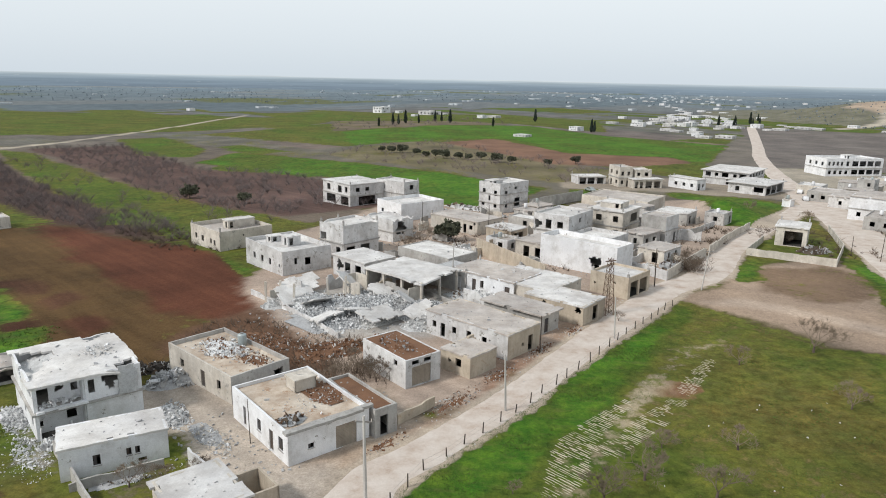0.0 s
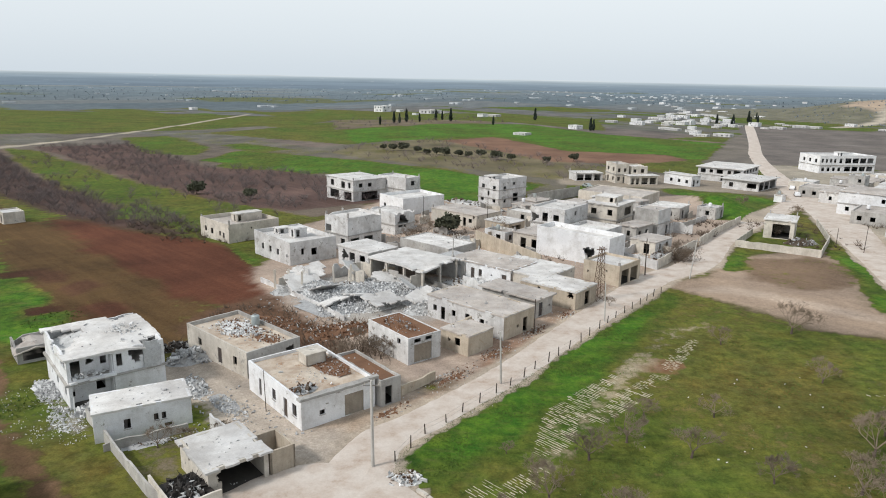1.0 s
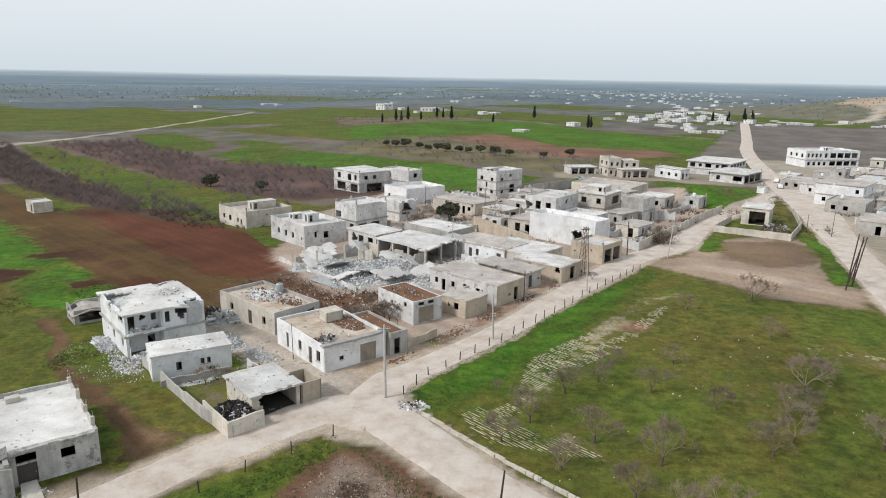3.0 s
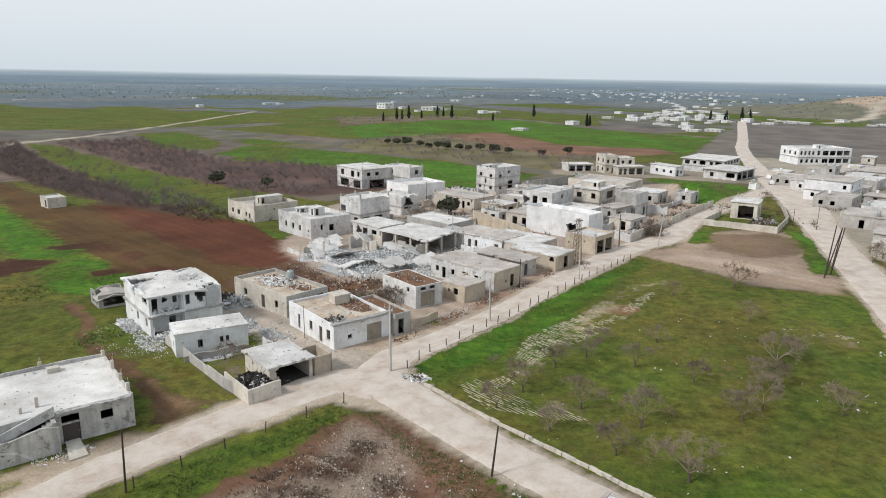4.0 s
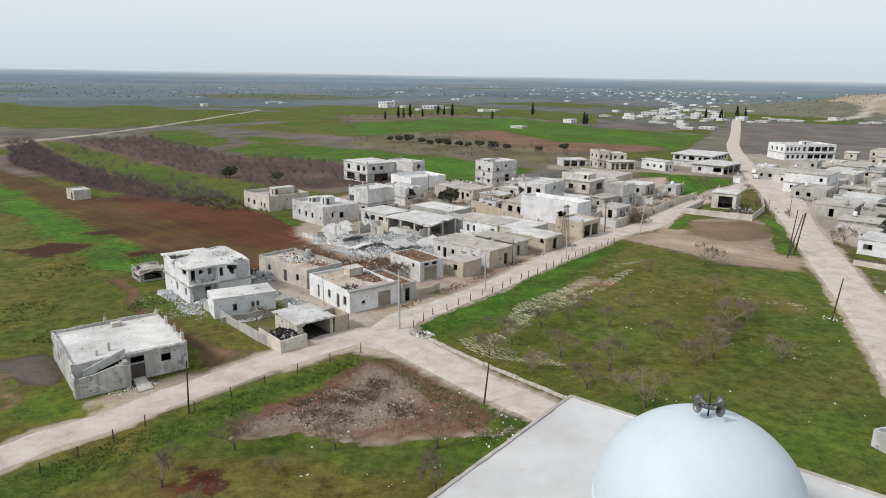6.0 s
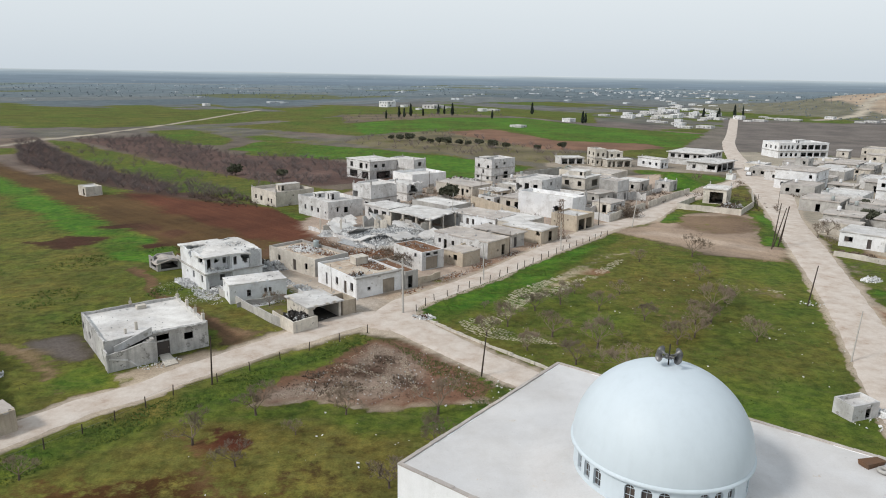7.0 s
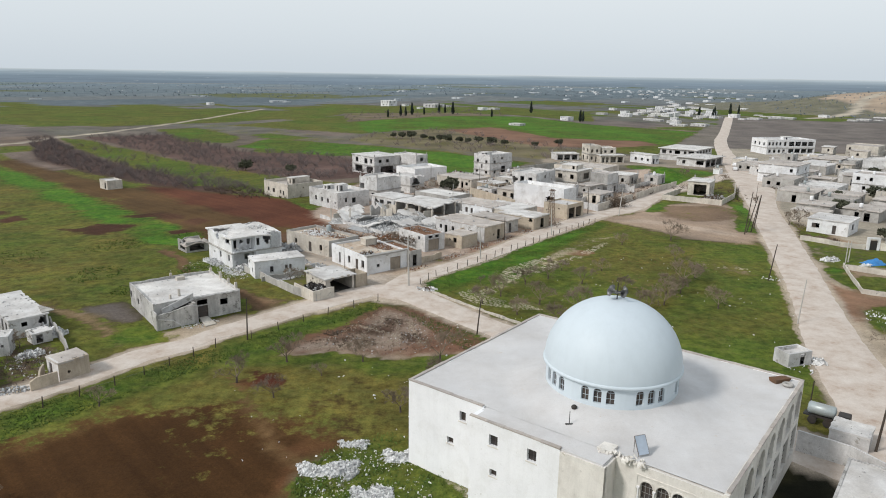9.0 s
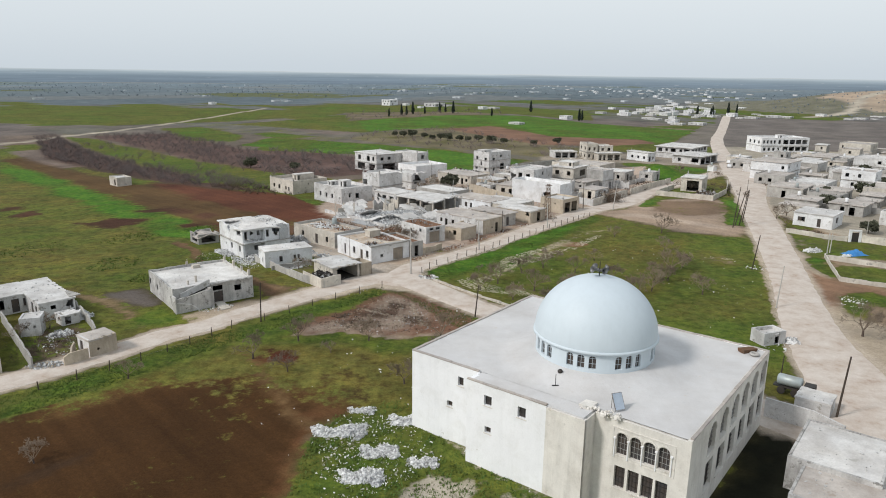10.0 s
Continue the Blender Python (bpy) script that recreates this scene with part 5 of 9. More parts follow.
house("unfinished two-storey house open at ground level", -29.9, 203.7, 42, 12.6, 15.0, 6.6, wall=WHITE, roof=ROOFW, storeys=2, eave=0.3, L=[(1.5, 2.8, 4.0, 5.6, "o"), (4.6, 6.6, 3.6, 5.6, "o"), (10.8, 12.6, 3.8, 5.6, "o"), (1.0, 5.0, 0.1, 2.6, "o"), (8, 13, 0.1, 2.6, "o")], R=[(2.0, 3.4, 4.2, 5.4, "o"), (5.4, 6.8, 4.2, 5.4, "o"), (3.0, 9.0, 0.1, 2.7, "o")])
house("white two-storey block with a dark square window", -14.2, 206.3, 50, 6.5, 12.0, 6.7, wall=WHITE, roof=ROOFW, storeys=2, L=[(8.0, 9.2, 4.0, 5.4, "o")], R=[(2.4, 4.0, 4.2, 5.6, "o")])
house("low white house with a long flat roof", -12.9, 176.9, 40, 14.0, 11.0, 4.6, wall=CLEAN, roof=ROOFW, parapet=0.8, L=[(8, 9, 1.4, 2.4, "o"), (2.5, 3.4, 0.2, 2.2, "o")])
house("shattered white house with a broken corner", -12.9, 151.2, 50, 6.5, 9.4, 5.0, wall=WHITE, roof=ROOFW, storeys=2, ragged=0.8, L=[(7.0, 8.2, 2.6, 3.8, "o")], holesR=[(2.5, 3.0, 1.6)])
house("cream house with a roof room at the field's edge", -48.7, 143.7, 46, 12.6, 13.2, 4.2, wall=CREAM, roof=ROOF, parapet=0.9, L=[(2.0, 2.8, 0.9, 2.1, "w"), (3.6, 4.4, 1.2, 2.2, "w"), (7.2, 8.3, 1.0, 2.3, "o"), (10.2, 11.2, 1.2, 2.4, "o")], R=[(9.2, 11.0, 0.8, 2.2, "o")])
house("cream house with a blue-shaded porch and roof rooms", -30.4, 122.8, 42, 10.2, 14.6, 4.5, wall=WHITE, roof=ROOFW, parapet=0.8, L=[(4.4, 5.3, 1.2, 2.4, "o"), (7.4, 8.3, 1.2, 2.4, "o"), (10.6, 11.5, 1.2, 2.4, "o"), (1.0, 1.5, 1.4, 2.0, "o")], R=[(2.4, 3.0, 1.8, 3.0, "o"), (4.6, 5.8, 1.4, 2.8, "o")])
house("gutted concrete frame of a two-storey house", -21.2, 134.6, 48, 9.2, 7.5, 6.9, wall=WHITE, roof=ROOFW, storeys=2, ragged=0.5, L=[(1.0, 2.4, 0.4, 2.4, "o"), (5.4, 7.4, 3.2, 4.8, "o"), (5.4, 7.4, 0.4, 2.4, "o")], R=[(0.8, 3.0, 0.4, 2.5, "o"), (4.4, 6.8, 0.4, 2.5, "o")])
house("grey block house with an outside stair and flat roof", -40.1, 30.7, 38.5, 12.2, 12.5, 3.4, wall=STAINED, roof=ROOFW, parapet=0.4, Lwall=STAINED, debris=0.3, ragged=0.12, R=[(2.4, 5.2, 2.0, 2.95, "o"), (5.9, 7.4, 0.1, 1.9, "d"), (5.9, 7.4, 2.05, 2.8, "o"), (9.2, 10.3, 1.5, 2.4, "o")], L=[(7.6, 8.3, 1.2, 2.1, "o"), (11.5, 12.4, 1.2, 2.3, "o")])
house("white farmhouse beside the east road", 89.3, 95.2, 48, 9.0, 8.6, 3.3, wall=CLEAN, roof=ROOFW, eave=0.2, L=[(2.5, 3.3, 0.2, 2.2, "d"), (6.0, 7.6, 1.2, 2.2, "w")], R=[(3.0, 5.0, 1.0, 2.4, "o")])
house("large two-storey white school with rows of windows", 160.6, 301.0, 9, 27, 14.0, 7.6, wall=CLEAN, roof=ROOFW, storeys=2, parapet=0.6, debris=0, R=[(0.8 + 2.0 * k, 1.9 + 2.0 * k, 4.6, 6.3, "o") for k in range(4)] + [(9.4, 10.8, 4.4, 6.4, "o")] + [(12.2 + 3.6 * k, 15.2 + 3.6 * k, 4.3, 6.5, "o") for k in range(4)] + [(12.2 + 3.6 * k, 15.2 + 3.6 * k, 0.8, 2.8, "o") for k in range(4)] + [(1.2 + 2.6 * k, 2.6 + 2.6 * k, 0.9, 2.5, "o") for k in range(4)], L=[(2.0, 3.4, 4.4, 6.0, "o"), (6.0, 7.4, 4.4, 6.0, "o"), (10, 11.4, 4.4, 6.0, "o")])
house("two-storey cream house with small square windows", 61.4, 256.0, 12, 5.2, 9, 7.4, wall=CREAM, roof=ROOFW, storeys=2, L=[(1.5, 2.9, 4.4, 5.8, "o"), (6.0, 7.4, 4.4, 5.8, "o"), (1.6, 3.0, 1.0, 2.4, "o"), (6, 7.4, 0.1, 2.4, "o")], R=[(0.8, 1.8, 4.2, 5.6, "o"), (3.2, 4.2, 4.2, 5.6, "o"), (0.8, 1.8, 1.0, 2.4, "o"), (3.0, 4.2, 0.1, 2.4, "o")])
house("beige gatehouse with a dark doorway and overhanging roof", 78.9, 153.4, 60, 8.5, 6.4, 4.4, wall=CREAM, roof=ROOFW, eave=0.3, L=[(0.9, 4.6, 0.1, 3.4, "o")], R=[(1.2, 2.6, 0.6, 2.6, "o"), (4.0, 5.2, 0.6, 2.6, "o")])


# ---- mosque ----
mosque = thing("mosque", "white mosque with a pale blue dome and arched windows", "mosque", 18.7, -18.0, 53.0)


def arch_fill(b, m, x0, x1, spring, top, th):
    """Fills the corners above a round arch inside a square-headed opening."""
    r, cx = (x1 - x0) / 2, (x0 + x1) / 2
    k = 10
    arc = [(cx + r * math.cos(math.pi * i / k), spring + (top - 0.06 - spring) * math.sin(math.pi * i / k)) for i in range(k + 1)]
    for i in range(k):
        (xa, za), (xb, zb) = arc[i], arc[i + 1]
        for y, flip in ((0.0, False), (th, True)):
            q = [m @ Vector(p) for p in ((xb, y, zb), (xa, y, za), (xa, y, top), (xb, y, top))]
            b.face(q[::-1] if flip else q)
        b.face([m @ Vector(p) for p in ((xa, 0, za), (xb, 0, zb), (xb, th, zb), (xa, th, za))])


def arched_window(parent, m, w, h, arched=True):
    """Dark iron lattice in an opening, with a pale surround."""
    b = Builder()
    n = int(h / 0.42)
    cells = [(w * c / 3 + 0.012, w * (c + 1) / 3 - 0.012, (h - 0.05) * k / n + 0.012, (h - 0.05) * (k + 1) / n - 0.012) for c in range(3) for k in range(n)]
    panel(b, Matrix.Translation((0, 0.2, 0)), w, h - 0.05, 0.03, cells, base=0.0, step=99)
    win = part("window", b, LATTICE if arched else DARKMETAL, parent, m=m)
    g = Builder()
    g.box(0, 0.30, 0, w, 0.32, h)
    part("pane", g, DOORM, win)
    s = Builder()
    s.box(-0.1, -0.06, -0.1, w + 0.1, 0.1, -0.004, wear=0.004)
    part("sill", s, MOSQUECREAM, win)
    if arched:
        t = Builder()
        r, k = w / 2 + 0.09, 12
        hs_ = h - w / 2
        for i in range(k + 1):
            a = math.pi * i / k
            t.v += [(w / 2 + q * math.cos(a), y, hs_ + q * math.sin(a)) for q, y in ((r, -0.05), (r - 0.09, -0.05), (r - 0.09, 0), (r, 0))]
        for i in range(k):
            for j in range(4):
                c, d = 4 * i + j, 4 * i + (j + 1) % 4
                t.f.append((c, d, d + 4, c + 4))
        t.f += [(3, 2, 1, 0), tuple(4 * k + j for j in range(4))]
        t.mi += [0] * (4 * k + 2)
        part("surround", t, MOSQUECREAM, win)
    return win


FLANK = Matrix.Rotation(radians(-90), 4, "Z")


def mosque_wall(m, length, mat, squares=(), arches=(), height=8.1, holes=(), label="", th=0.35):
    b = Builder()
    ops = [o for o in squares] + [o for o in arches]
    panel(b, m, length, height, th, ops, holes, step=2.4)
    for x0, x1, z0, z1 in arches:
        arch_fill(b, m, x0, x1, z1 - (x1 - x0) / 2, z1, th)
    wl_ = part("wall", b, mat, mosque, label)
    for x0, x1, z0, z1 in squares:
        arched_window(wl_, m @ Matrix.Translation((x0, 0, z0)), x1 - x0, z1 - z0, False)
    for x0, x1, z0, z1 in arches:
        arched_window(wl_, m @ Matrix.Translation((x0, 0, z0)), x1 - x0, z1 - z0)


at_y = lambda x, y: Matrix.Translation((x - 0.004, y, 0)) @ FLANK
mosque_wall(at_y(0, 27.3), 8.0, MOSQUEWHITE, [(5.6, 6.25, 6.1, 7.0), (4.35, 5.0, 3.6, 4.2)])
mosque_wall(at_y(-1.85, 19.3), 8.0, MOSQUEWHITE, [(1.85, 2.65, 6.2, 7.15), (2.0, 2.65, 3.6, 4.2), (5.3, 6.1, 6.2, 7.2)])
mosque_wall(at_y(-1.85, 11.3), 3.5, MOSQUECREAM, height=7.95, label="cream stone wall")
mosque_wall(Matrix.Translation((-1.85, 7.8, 0)), 1.85, MOSQUECREAM, height=7.9, label="cream stone wall")
mosque_wall(Matrix.Translation((0, 19.3, 0)) @ Matrix.Rotation(radians(180), 4, "Z"), 1.85, MOSQUEWHITE)
mosque_wall(at_y(0, 7.8), 7.8, MOSQUECREAM, [(7.8 - y1, 7.8 - y0, 2.0, 3.95) for y0, y1 in ((4.95, 5.85), (3.8, 4.72), (2.65, 3.6), (1.5, 2.45))],
            [(7.8 - y1, 7.8 - y0, 4.95, 6.95) for y0, y1 in ((4.95, 5.85), (3.8, 4.72), (2.65, 3.6), (1.5, 2.45))], label="cream stone wall", height=8.0)
b = Builder()
for y0, y1, z0, z1 in ((1.08, 1.2, 4.62, 7.32), (6.1, 6.22, 4.62, 7.32), (1.2, 6.1, 7.22, 7.32), (1.2, 6.1, 4.62, 4.7)):
    b.box(-0.045, y0, z0, 0.0, y1, z1, wear=0.008)
part("window_moulding", b, MOSQUECREAM, mosque, "raised stone frame round four arches")
for y in (2.55, 3.7, 4.84, 1.36, 5.98):
    b = Builder()
    b.tube((-0.06, y, 4.72), (-0.06, y, 6.3), 0.06, 0.05, 8)
    b.box(-0.14, y - 0.1, 6.3, 0.0, y + 0.1, 6.42)
    part("colonnette", b, MOSQUEWHITE, mosque)
xs6 = [4.3 + 3.15 * k for k in range(6)]
mosque_wall(Matrix.Translation((0, -0.004, 0)), 22.5, MOSQUECREAM, [(x, x + 1.9, 1.6, 4.2) for x in xs6], [(x, x + 1.9, 5.0, 7.6) for x in xs6])
mosque_wall(Matrix.Translation((22.5, 27.3, 0)) @ Matrix.Rotation(radians(180), 4, "Z"), 22.5, MOSQUEWHITE)
mosque_wall(Matrix.Translation((22.5, 0, 0)) @ Matrix.Rotation(radians(90), 4, "Z"), 27.3, MOSQUEWHITE)
b = Builder()
crown = lambda x, y: 8.1 + 0.85 * S45(1 - (math.hypot(x - 9.75, y - 12.8) - 5.4) / 4.0)
nx6, ny6 = 48, 54
for i in range(nx6 + 1):
    for j in range(ny6 + 1):
        px, py = 0.2 + 22.1 * i / nx6, 0.2 + 26.9 * j / ny6
        b.v.append((px, py, crown(px, py) + 0.02 * noise.noise(Vector((px * 0.5, py * 0.5, 6)))))
for i in range(nx6):
    for j in range(ny6):
        k = i * (ny6 + 1) + j
        b.f.append((k, k + ny6 + 1, k + ny6 + 2, k + 1))
        b.mi.append(0)
b.box(0.2, 0.2, 7.7, 22.3, 27.1, 7.9)
part("roof", b, MOSQUEROOF, mosque, "pale roof screed rising towards the drum", smooth=True)
b = Builder()
roof_sheet(b, -1.75, 8.0, 0.21, 19.15, 8.085, 0.2, 0.004)
part("roof", b, MOSQUEROOF, mosque)
for x0, y0, x1, y1 in ((-0.03, 19.4, 0.27, 27.33), (-1.88, 11.3, -1.6, 19.33), (0.3, 27.05, 22.5, 27.33), (22.25, 0.0, 22.53, 27.0), (0.3, -0.03, 22.2, 0.25)):
    n = max(2, int(max(x1 - x0, y1 - y0) / 1.5))
    for k in range(n):
        b = Builder()
        if x1 - x0 > y1 - y0:
            b.box(x0 + (x1 - x0) * k / n, y0, 8.1, x0 + (x1 - x0) * (k + 1) / n, y1, 8.21, wear=0.025)
        else:
            b.box(x0, y0 + (y1 - y0) * k / n, 8.1, x1, y0 + (y1 - y0) * (k + 1) / n, 8.21, wear=0.025)
        part("coping_stone", b, ROOF, mosque)
# broken stone along the cream corner
b = Builder()
for _ in range(60):
    b.chunk((random.uniform(-0.5, 0.5), random.uniform(5.6, 9.0), random.uniform(8.05, 8.25)), random.uniform(0.06, 0.22))
part("broken_coping", b, MOSQUECREAM, mosque, "chipped cream stone", kind="stuff")
# drum with triple windows, cornice and dome
DC = (9.75, 12.8)
drum = Builder()
drum_wins = [radians(13.5 + g * 45 + (k - 1) * 10.5) for g in range(8) for k in range(3)]
R0, half_w = 5.55, radians(3.3)
edges = sorted([a - half_w for a in drum_wins] + [a + half_w for a in drum_wins])
for i, a in enumerate(edges):
    nxt = edges[(i + 1) % len(edges)] + (2 * math.pi if i == len(edges) - 1 else 0)
    opening = i % 2 == 0
    steps = 2 if opening else max(1, int((nxt - a) / radians(4)))
    for s in range(steps):
        a0, a1 = a + (nxt - a) * s / steps, a + (nxt - a) * (s + 1) / steps
        for z0, z1 in (((8.0, 9.3), (10.5, 10.9)) if opening else ((8.0, 10.9),)):
            P = lambda r, w, z: (DC[0] + r * math.cos(w), DC[1] + r * math.sin(w), z)
            drum.hexa([P(R0, a0, z0), P(R0, a1, z0), P(R0 - 0.3, a1, z0), P(R0 - 0.3, a0, z0), P(R0, a0, z1), P(R0, a1, z1), P(R0 - 0.3, a1, z1), P(R0 - 0.3, a0, z1)])
drum_ob = part("drum", drum, DOME, mosque, "pale blue drum with triple arched windows")
for a in drum_wins:
    w = 2 * R0 * math.sin(half_w)
    m = Matrix.Translation((DC[0], DC[1], 0)) @ Matrix.Rotation(a + math.pi / 2, 4, "Z") @ Matrix.Translation((-w / 2, -R0 * math.cos(half_w), 9.25))
    win = Builder()
    panel(win, Matrix.Translation((0, 0.12, 0)), w, 1.3, 0.03, [(w * c / 2 + 0.012, w * (c + 1) / 2 - 0.012, 0.5 * k + 0.012, 0.5 * (k + 1) - 0.012) for c in range(2) for k in range(2)] + [(w * c / 2 + 0.012, w * (c + 1) / 2 - 0.012, 1.012, 1.28) for c in range(2)], base=0.0, step=99)
    wob = part("window", win, (DOME,), drum_ob, m=m)
    sur = Builder()
    arch_fill(sur, Matrix.Identity(4), 0, w, 0.98, 1.32, 0.2)
    part("surround", sur, DOME, wob)
    g = Builder()
    g.box(0.01, 0.2, 0, w - 0.01, 0.22, 1.3)
    part("pane", g, DOORM, wob)
b = Builder()
b.lathe([(5.5, 10.62), (5.72, 10.66), (5.84, 10.75), (5.84, 10.9), (5.72, 10.97)], 72, centre=DC)
part("cornice", b, DOME, mosque, smooth=True)
b = Builder()
b.lathe([(5.72 * math.cos(a * math.pi / 56), 10.95 + 5.34 * math.sin(a * math.pi / 56)) for a in range(28)] + [(0.001, 16.29)], 72, centre=DC)
part("dome", b, DOME, mosque, "smooth pale blue dome", smooth=True)
b = Builder()
b.box(-0.12, 8.1, 8.0, 1.0, 9.2, 8.3, wear=0.05)
part("roof_block", b, MOSQUECREAM, mosque)

mos_m = pose(18.7, -18.0, 0, 0, 0, 53)
horns = thing("loudspeaker_mast", "cluster of four grey loudspeaker horns on a short mast", "loudspeaker", *(mos_m @ Vector((*DC, 0))).xy, 0, z=16.2)
b = Builder()
b.tube((0, 0, 0), (0, 0, 1.5), 0.05, 0.04, 8)
b.tube((-0.55, 0, 0.75), (0.55, 0, 0.75), 0.025, 0.025, 6)
b.tube((0, -0.5, 0.7), (0, 0.5, 0.7), 0.025, 0.025, 6)
part("mast", b, DARKMETAL, horns)
for k in range(4):
    b = Builder()
    b.lathe([(0.07, -0.35), (0.08, -0.05), (0.12, 0.1), (0.22, 0.24), (0.36, 0.34), (0.38, 0.34), (0.24, 0.21), (0.13, 0.07)], 16)
    b.tube((0, 0, -0.5), (0, 0, -0.3), 0.13, 0.13, 10)
    part("horn", b, CHROME, horns, m=pose(0.52 * math.cos(k * 1.57 + 0.4), 0.52 * math.sin(k * 1.57 + 0.4), 0.72, 0, 78, math.degrees(k * 1.57 + 0.4)) @ Matrix.Diagonal((0.9, 0.9, 0.9, 1)), smooth=True)

q = mos_m @ Vector((1.3, 6.5, 0))
sp = thing("solar_panel", "small solar panel tilted on a metal stand", "solar panel", q.x, q.y, 20, z=8.14)
b = Builder()
b.box(-0.5, -0.75, 0, 0.5, 0.75, 0.05)
pan = part("panel", b, PANEL, sp, m=pose(0, 0, 0.68, 58, 0, 0) @ Matrix.Diagonal((0.85, 0.9, 1, 1)))
b = Builder()
for x0, y0, x1, y1 in ((-0.53, -0.78, 0.53, -0.74), (-0.53, 0.74, 0.53, 0.78), (-0.54, -0.74, -0.5, 0.74), (0.5, -0.74, 0.54, 0.74)):
    b.box(x0, y0, -0.01, x1, y1, 0.062)
part("rim", b, STEEL, pan)
for sx in (-0.4, 0.4):
    b = Builder()
    b.tube((sx, 0.3, 0), (sx, 0.3, 1.15), 0.025, 0.025, 6)
    b.tube((sx, -0.3, 0), (sx, -0.3, 0.3), 0.025, 0.025, 6)
    part("leg", b, STEEL, sp)
q = mos_m @ Vector((1.6, 12.4, 8.13))
rod = thing("roof_rod", "thin iron rod on a small base", "rod", q.x, q.y, 0, z=crown(1.6, 12.4))
b = Builder()
b.tube((0, 0, 0.04), (0, 0, 1.1), 0.03, 0.025, 6)
part("rod", b, DARKMETAL, rod)
b = Builder()
b.box(-0.3, -0.06, 0, 0.3, 0.06, 0.05)
part("base", b, DARKMETAL, rod)
b = Builder()
b.lathe([(0.2, -0.02), (0.22, 0.02), (0.24, 0.14), (0.14, 0.26), (0.001, 0.3)], 12)
q = mos_m @ Vector((3.3, 12.9, crown(3.3, 12.9)))
solid("roof_vent", b, DARKMETAL, "low dark round vent on a pale roof", "vent", smooth=True, m=Matrix.Translation(q))
b = Builder()
b.lathe([(0.32 + 0.15 * math.cos(a * 0.628), 0.15 + 0.14 * math.sin(a * 0.628)) for a in range(11)], 20)
q = mos_m @ Vector((20.3, 0.9, 8.13))
solid("tyre", b, GREY, "pale old tyre lying at a roof corner", "tyre", smooth=True, m=Matrix.Translation(q))
b = Builder()
b.box(-0.9, -0.35, 0, 0.9, 0.35, 0.28, wear=0.08)
q = mos_m @ Vector((21.0, 1.7, 8.13))
solid("scrap_box", b, RUST, "dark red scrap box on a roof corner", "box", m=Matrix.Translation(q) @ pose(0, 0, 0, 0, 0, 20))

# ---- poles ----
def pole(label, x, y, h, lean=(0, 0), r=0.13, mat=CONCPOLE, arm=False, n=8, wires=0):
    t = thing("utility_pole", label, "pole", x, y, 0, "utility poles")
    b = Builder()
    b.tube((0, 0, -0.6), (lean[0], lean[1], h), r, r * 0.62, n)
    part("shaft", b, mat, t)
    if arm:
        b = Builder()
        b.box(lean[0] - 0.7, lean[1] - 0.05, h - 0.55, lean[0] + 0.7, lean[1] + 0.05, h - 0.45)
        a = part("crossarm", b, STEEL, t)
        for k in (-0.6, 0.0, 0.6):
            b = Builder()
            b.tube((lean[0] + k, lean[1], h - 0.45), (lean[0] + k, lean[1], h - 0.25), 0.05, 0.03, 6)
            part("insulator", b, CREAM, a)
    return t


pole("tall pale concrete pole at the junction", -6.7, 52.1, 8.4, (-0.1, 0), 0.17, arm=True)
pole("pale concrete pole beside the village street", 5.9, 69.9, 6.4, (-0.3, 0), 0.13)
pole("slim pale pole beside the village street", 22.4, 92.0, 5.9, (-0.3, 0), 0.12)
pole("dark wooden pole beside the narrow lane", -26.3, 27.0, 5.8, (0.2, 0), 0.11, WOODPOLE)
pole("dark leaning wooden pole beside the mosque lane", 4.0, 30.7, 4.8, (0.45, 0.1), 0.11, WOODPOLE)
pole("dark leaning wooden pole at the field edge", 55.8, 59.1, 6.5, (0.9, 0.2), 0.12, WOODPOLE)
pole("pale slim pole at the east road", 50.6, 37.4, 6.7, (0.4, 0), 0.11)
for k, (x, y, h, lx) in enumerate(((66.7, 96.3, 9.7, 0.8), (67.8, 98.2, 8.4, 1.9), (69.2, 99.0, 8.6, 1.6), (71.5, 102.9, 7.8, 1.2))):
    pole("dark leaning timber pole of a braced group", x, y, h, (lx, 0.2 * k), 0.14, WOODPOLE)
pole("pale leaning concrete pole on a weedy mound", 42.9, 116.9, 7.3, (0.7, 0), 0.14, arm=True)
pole("weathered pole before a shop front", 35.3, 118.2, 6.9, (-0.2, 0), 0.12, WOODPOLE)
pole("pale pole among ruined houses", 0.2, 116.5, 7.5, (0.15, 0), 0.12)
pole("dark wooden pole against a house front", 11.5, 86.3, 5.0, (0, 0), 0.09, WOODPOLE)
pole("dark wooden pole beside the mosque yard", 41.0, 1.9, 6.9, (0.5, 0), 0.13, WOODPOLE)
pole("short dark post beside the east road", 39.4, 11.2, 3.0, (0.1, 0), 0.09, WOODPOLE)
pole("thin pole by a walled yard", 84.8, 146.1, 4.4, (0, 0), 0.08, WOODPOLE)
pole("thin pole by a roadside gate", 88.0, 141.0, 6.0, (0.1, 0), 0.08, WOODPOLE)
pole("thin dark mast between low houses", 8.5, 158.0, 7.5, (0, 0), 0.08, WOODPOLE)
pole("thin dark mast beside a white house", -7.0, 165.0, 7.0, (0, 0), 0.08, WOODPOLE)
pole("slim iron pipe in a narrow yard", -19.0, 62.5, 4.6, (-0.1, 0), 0.05, WOODPOLE)

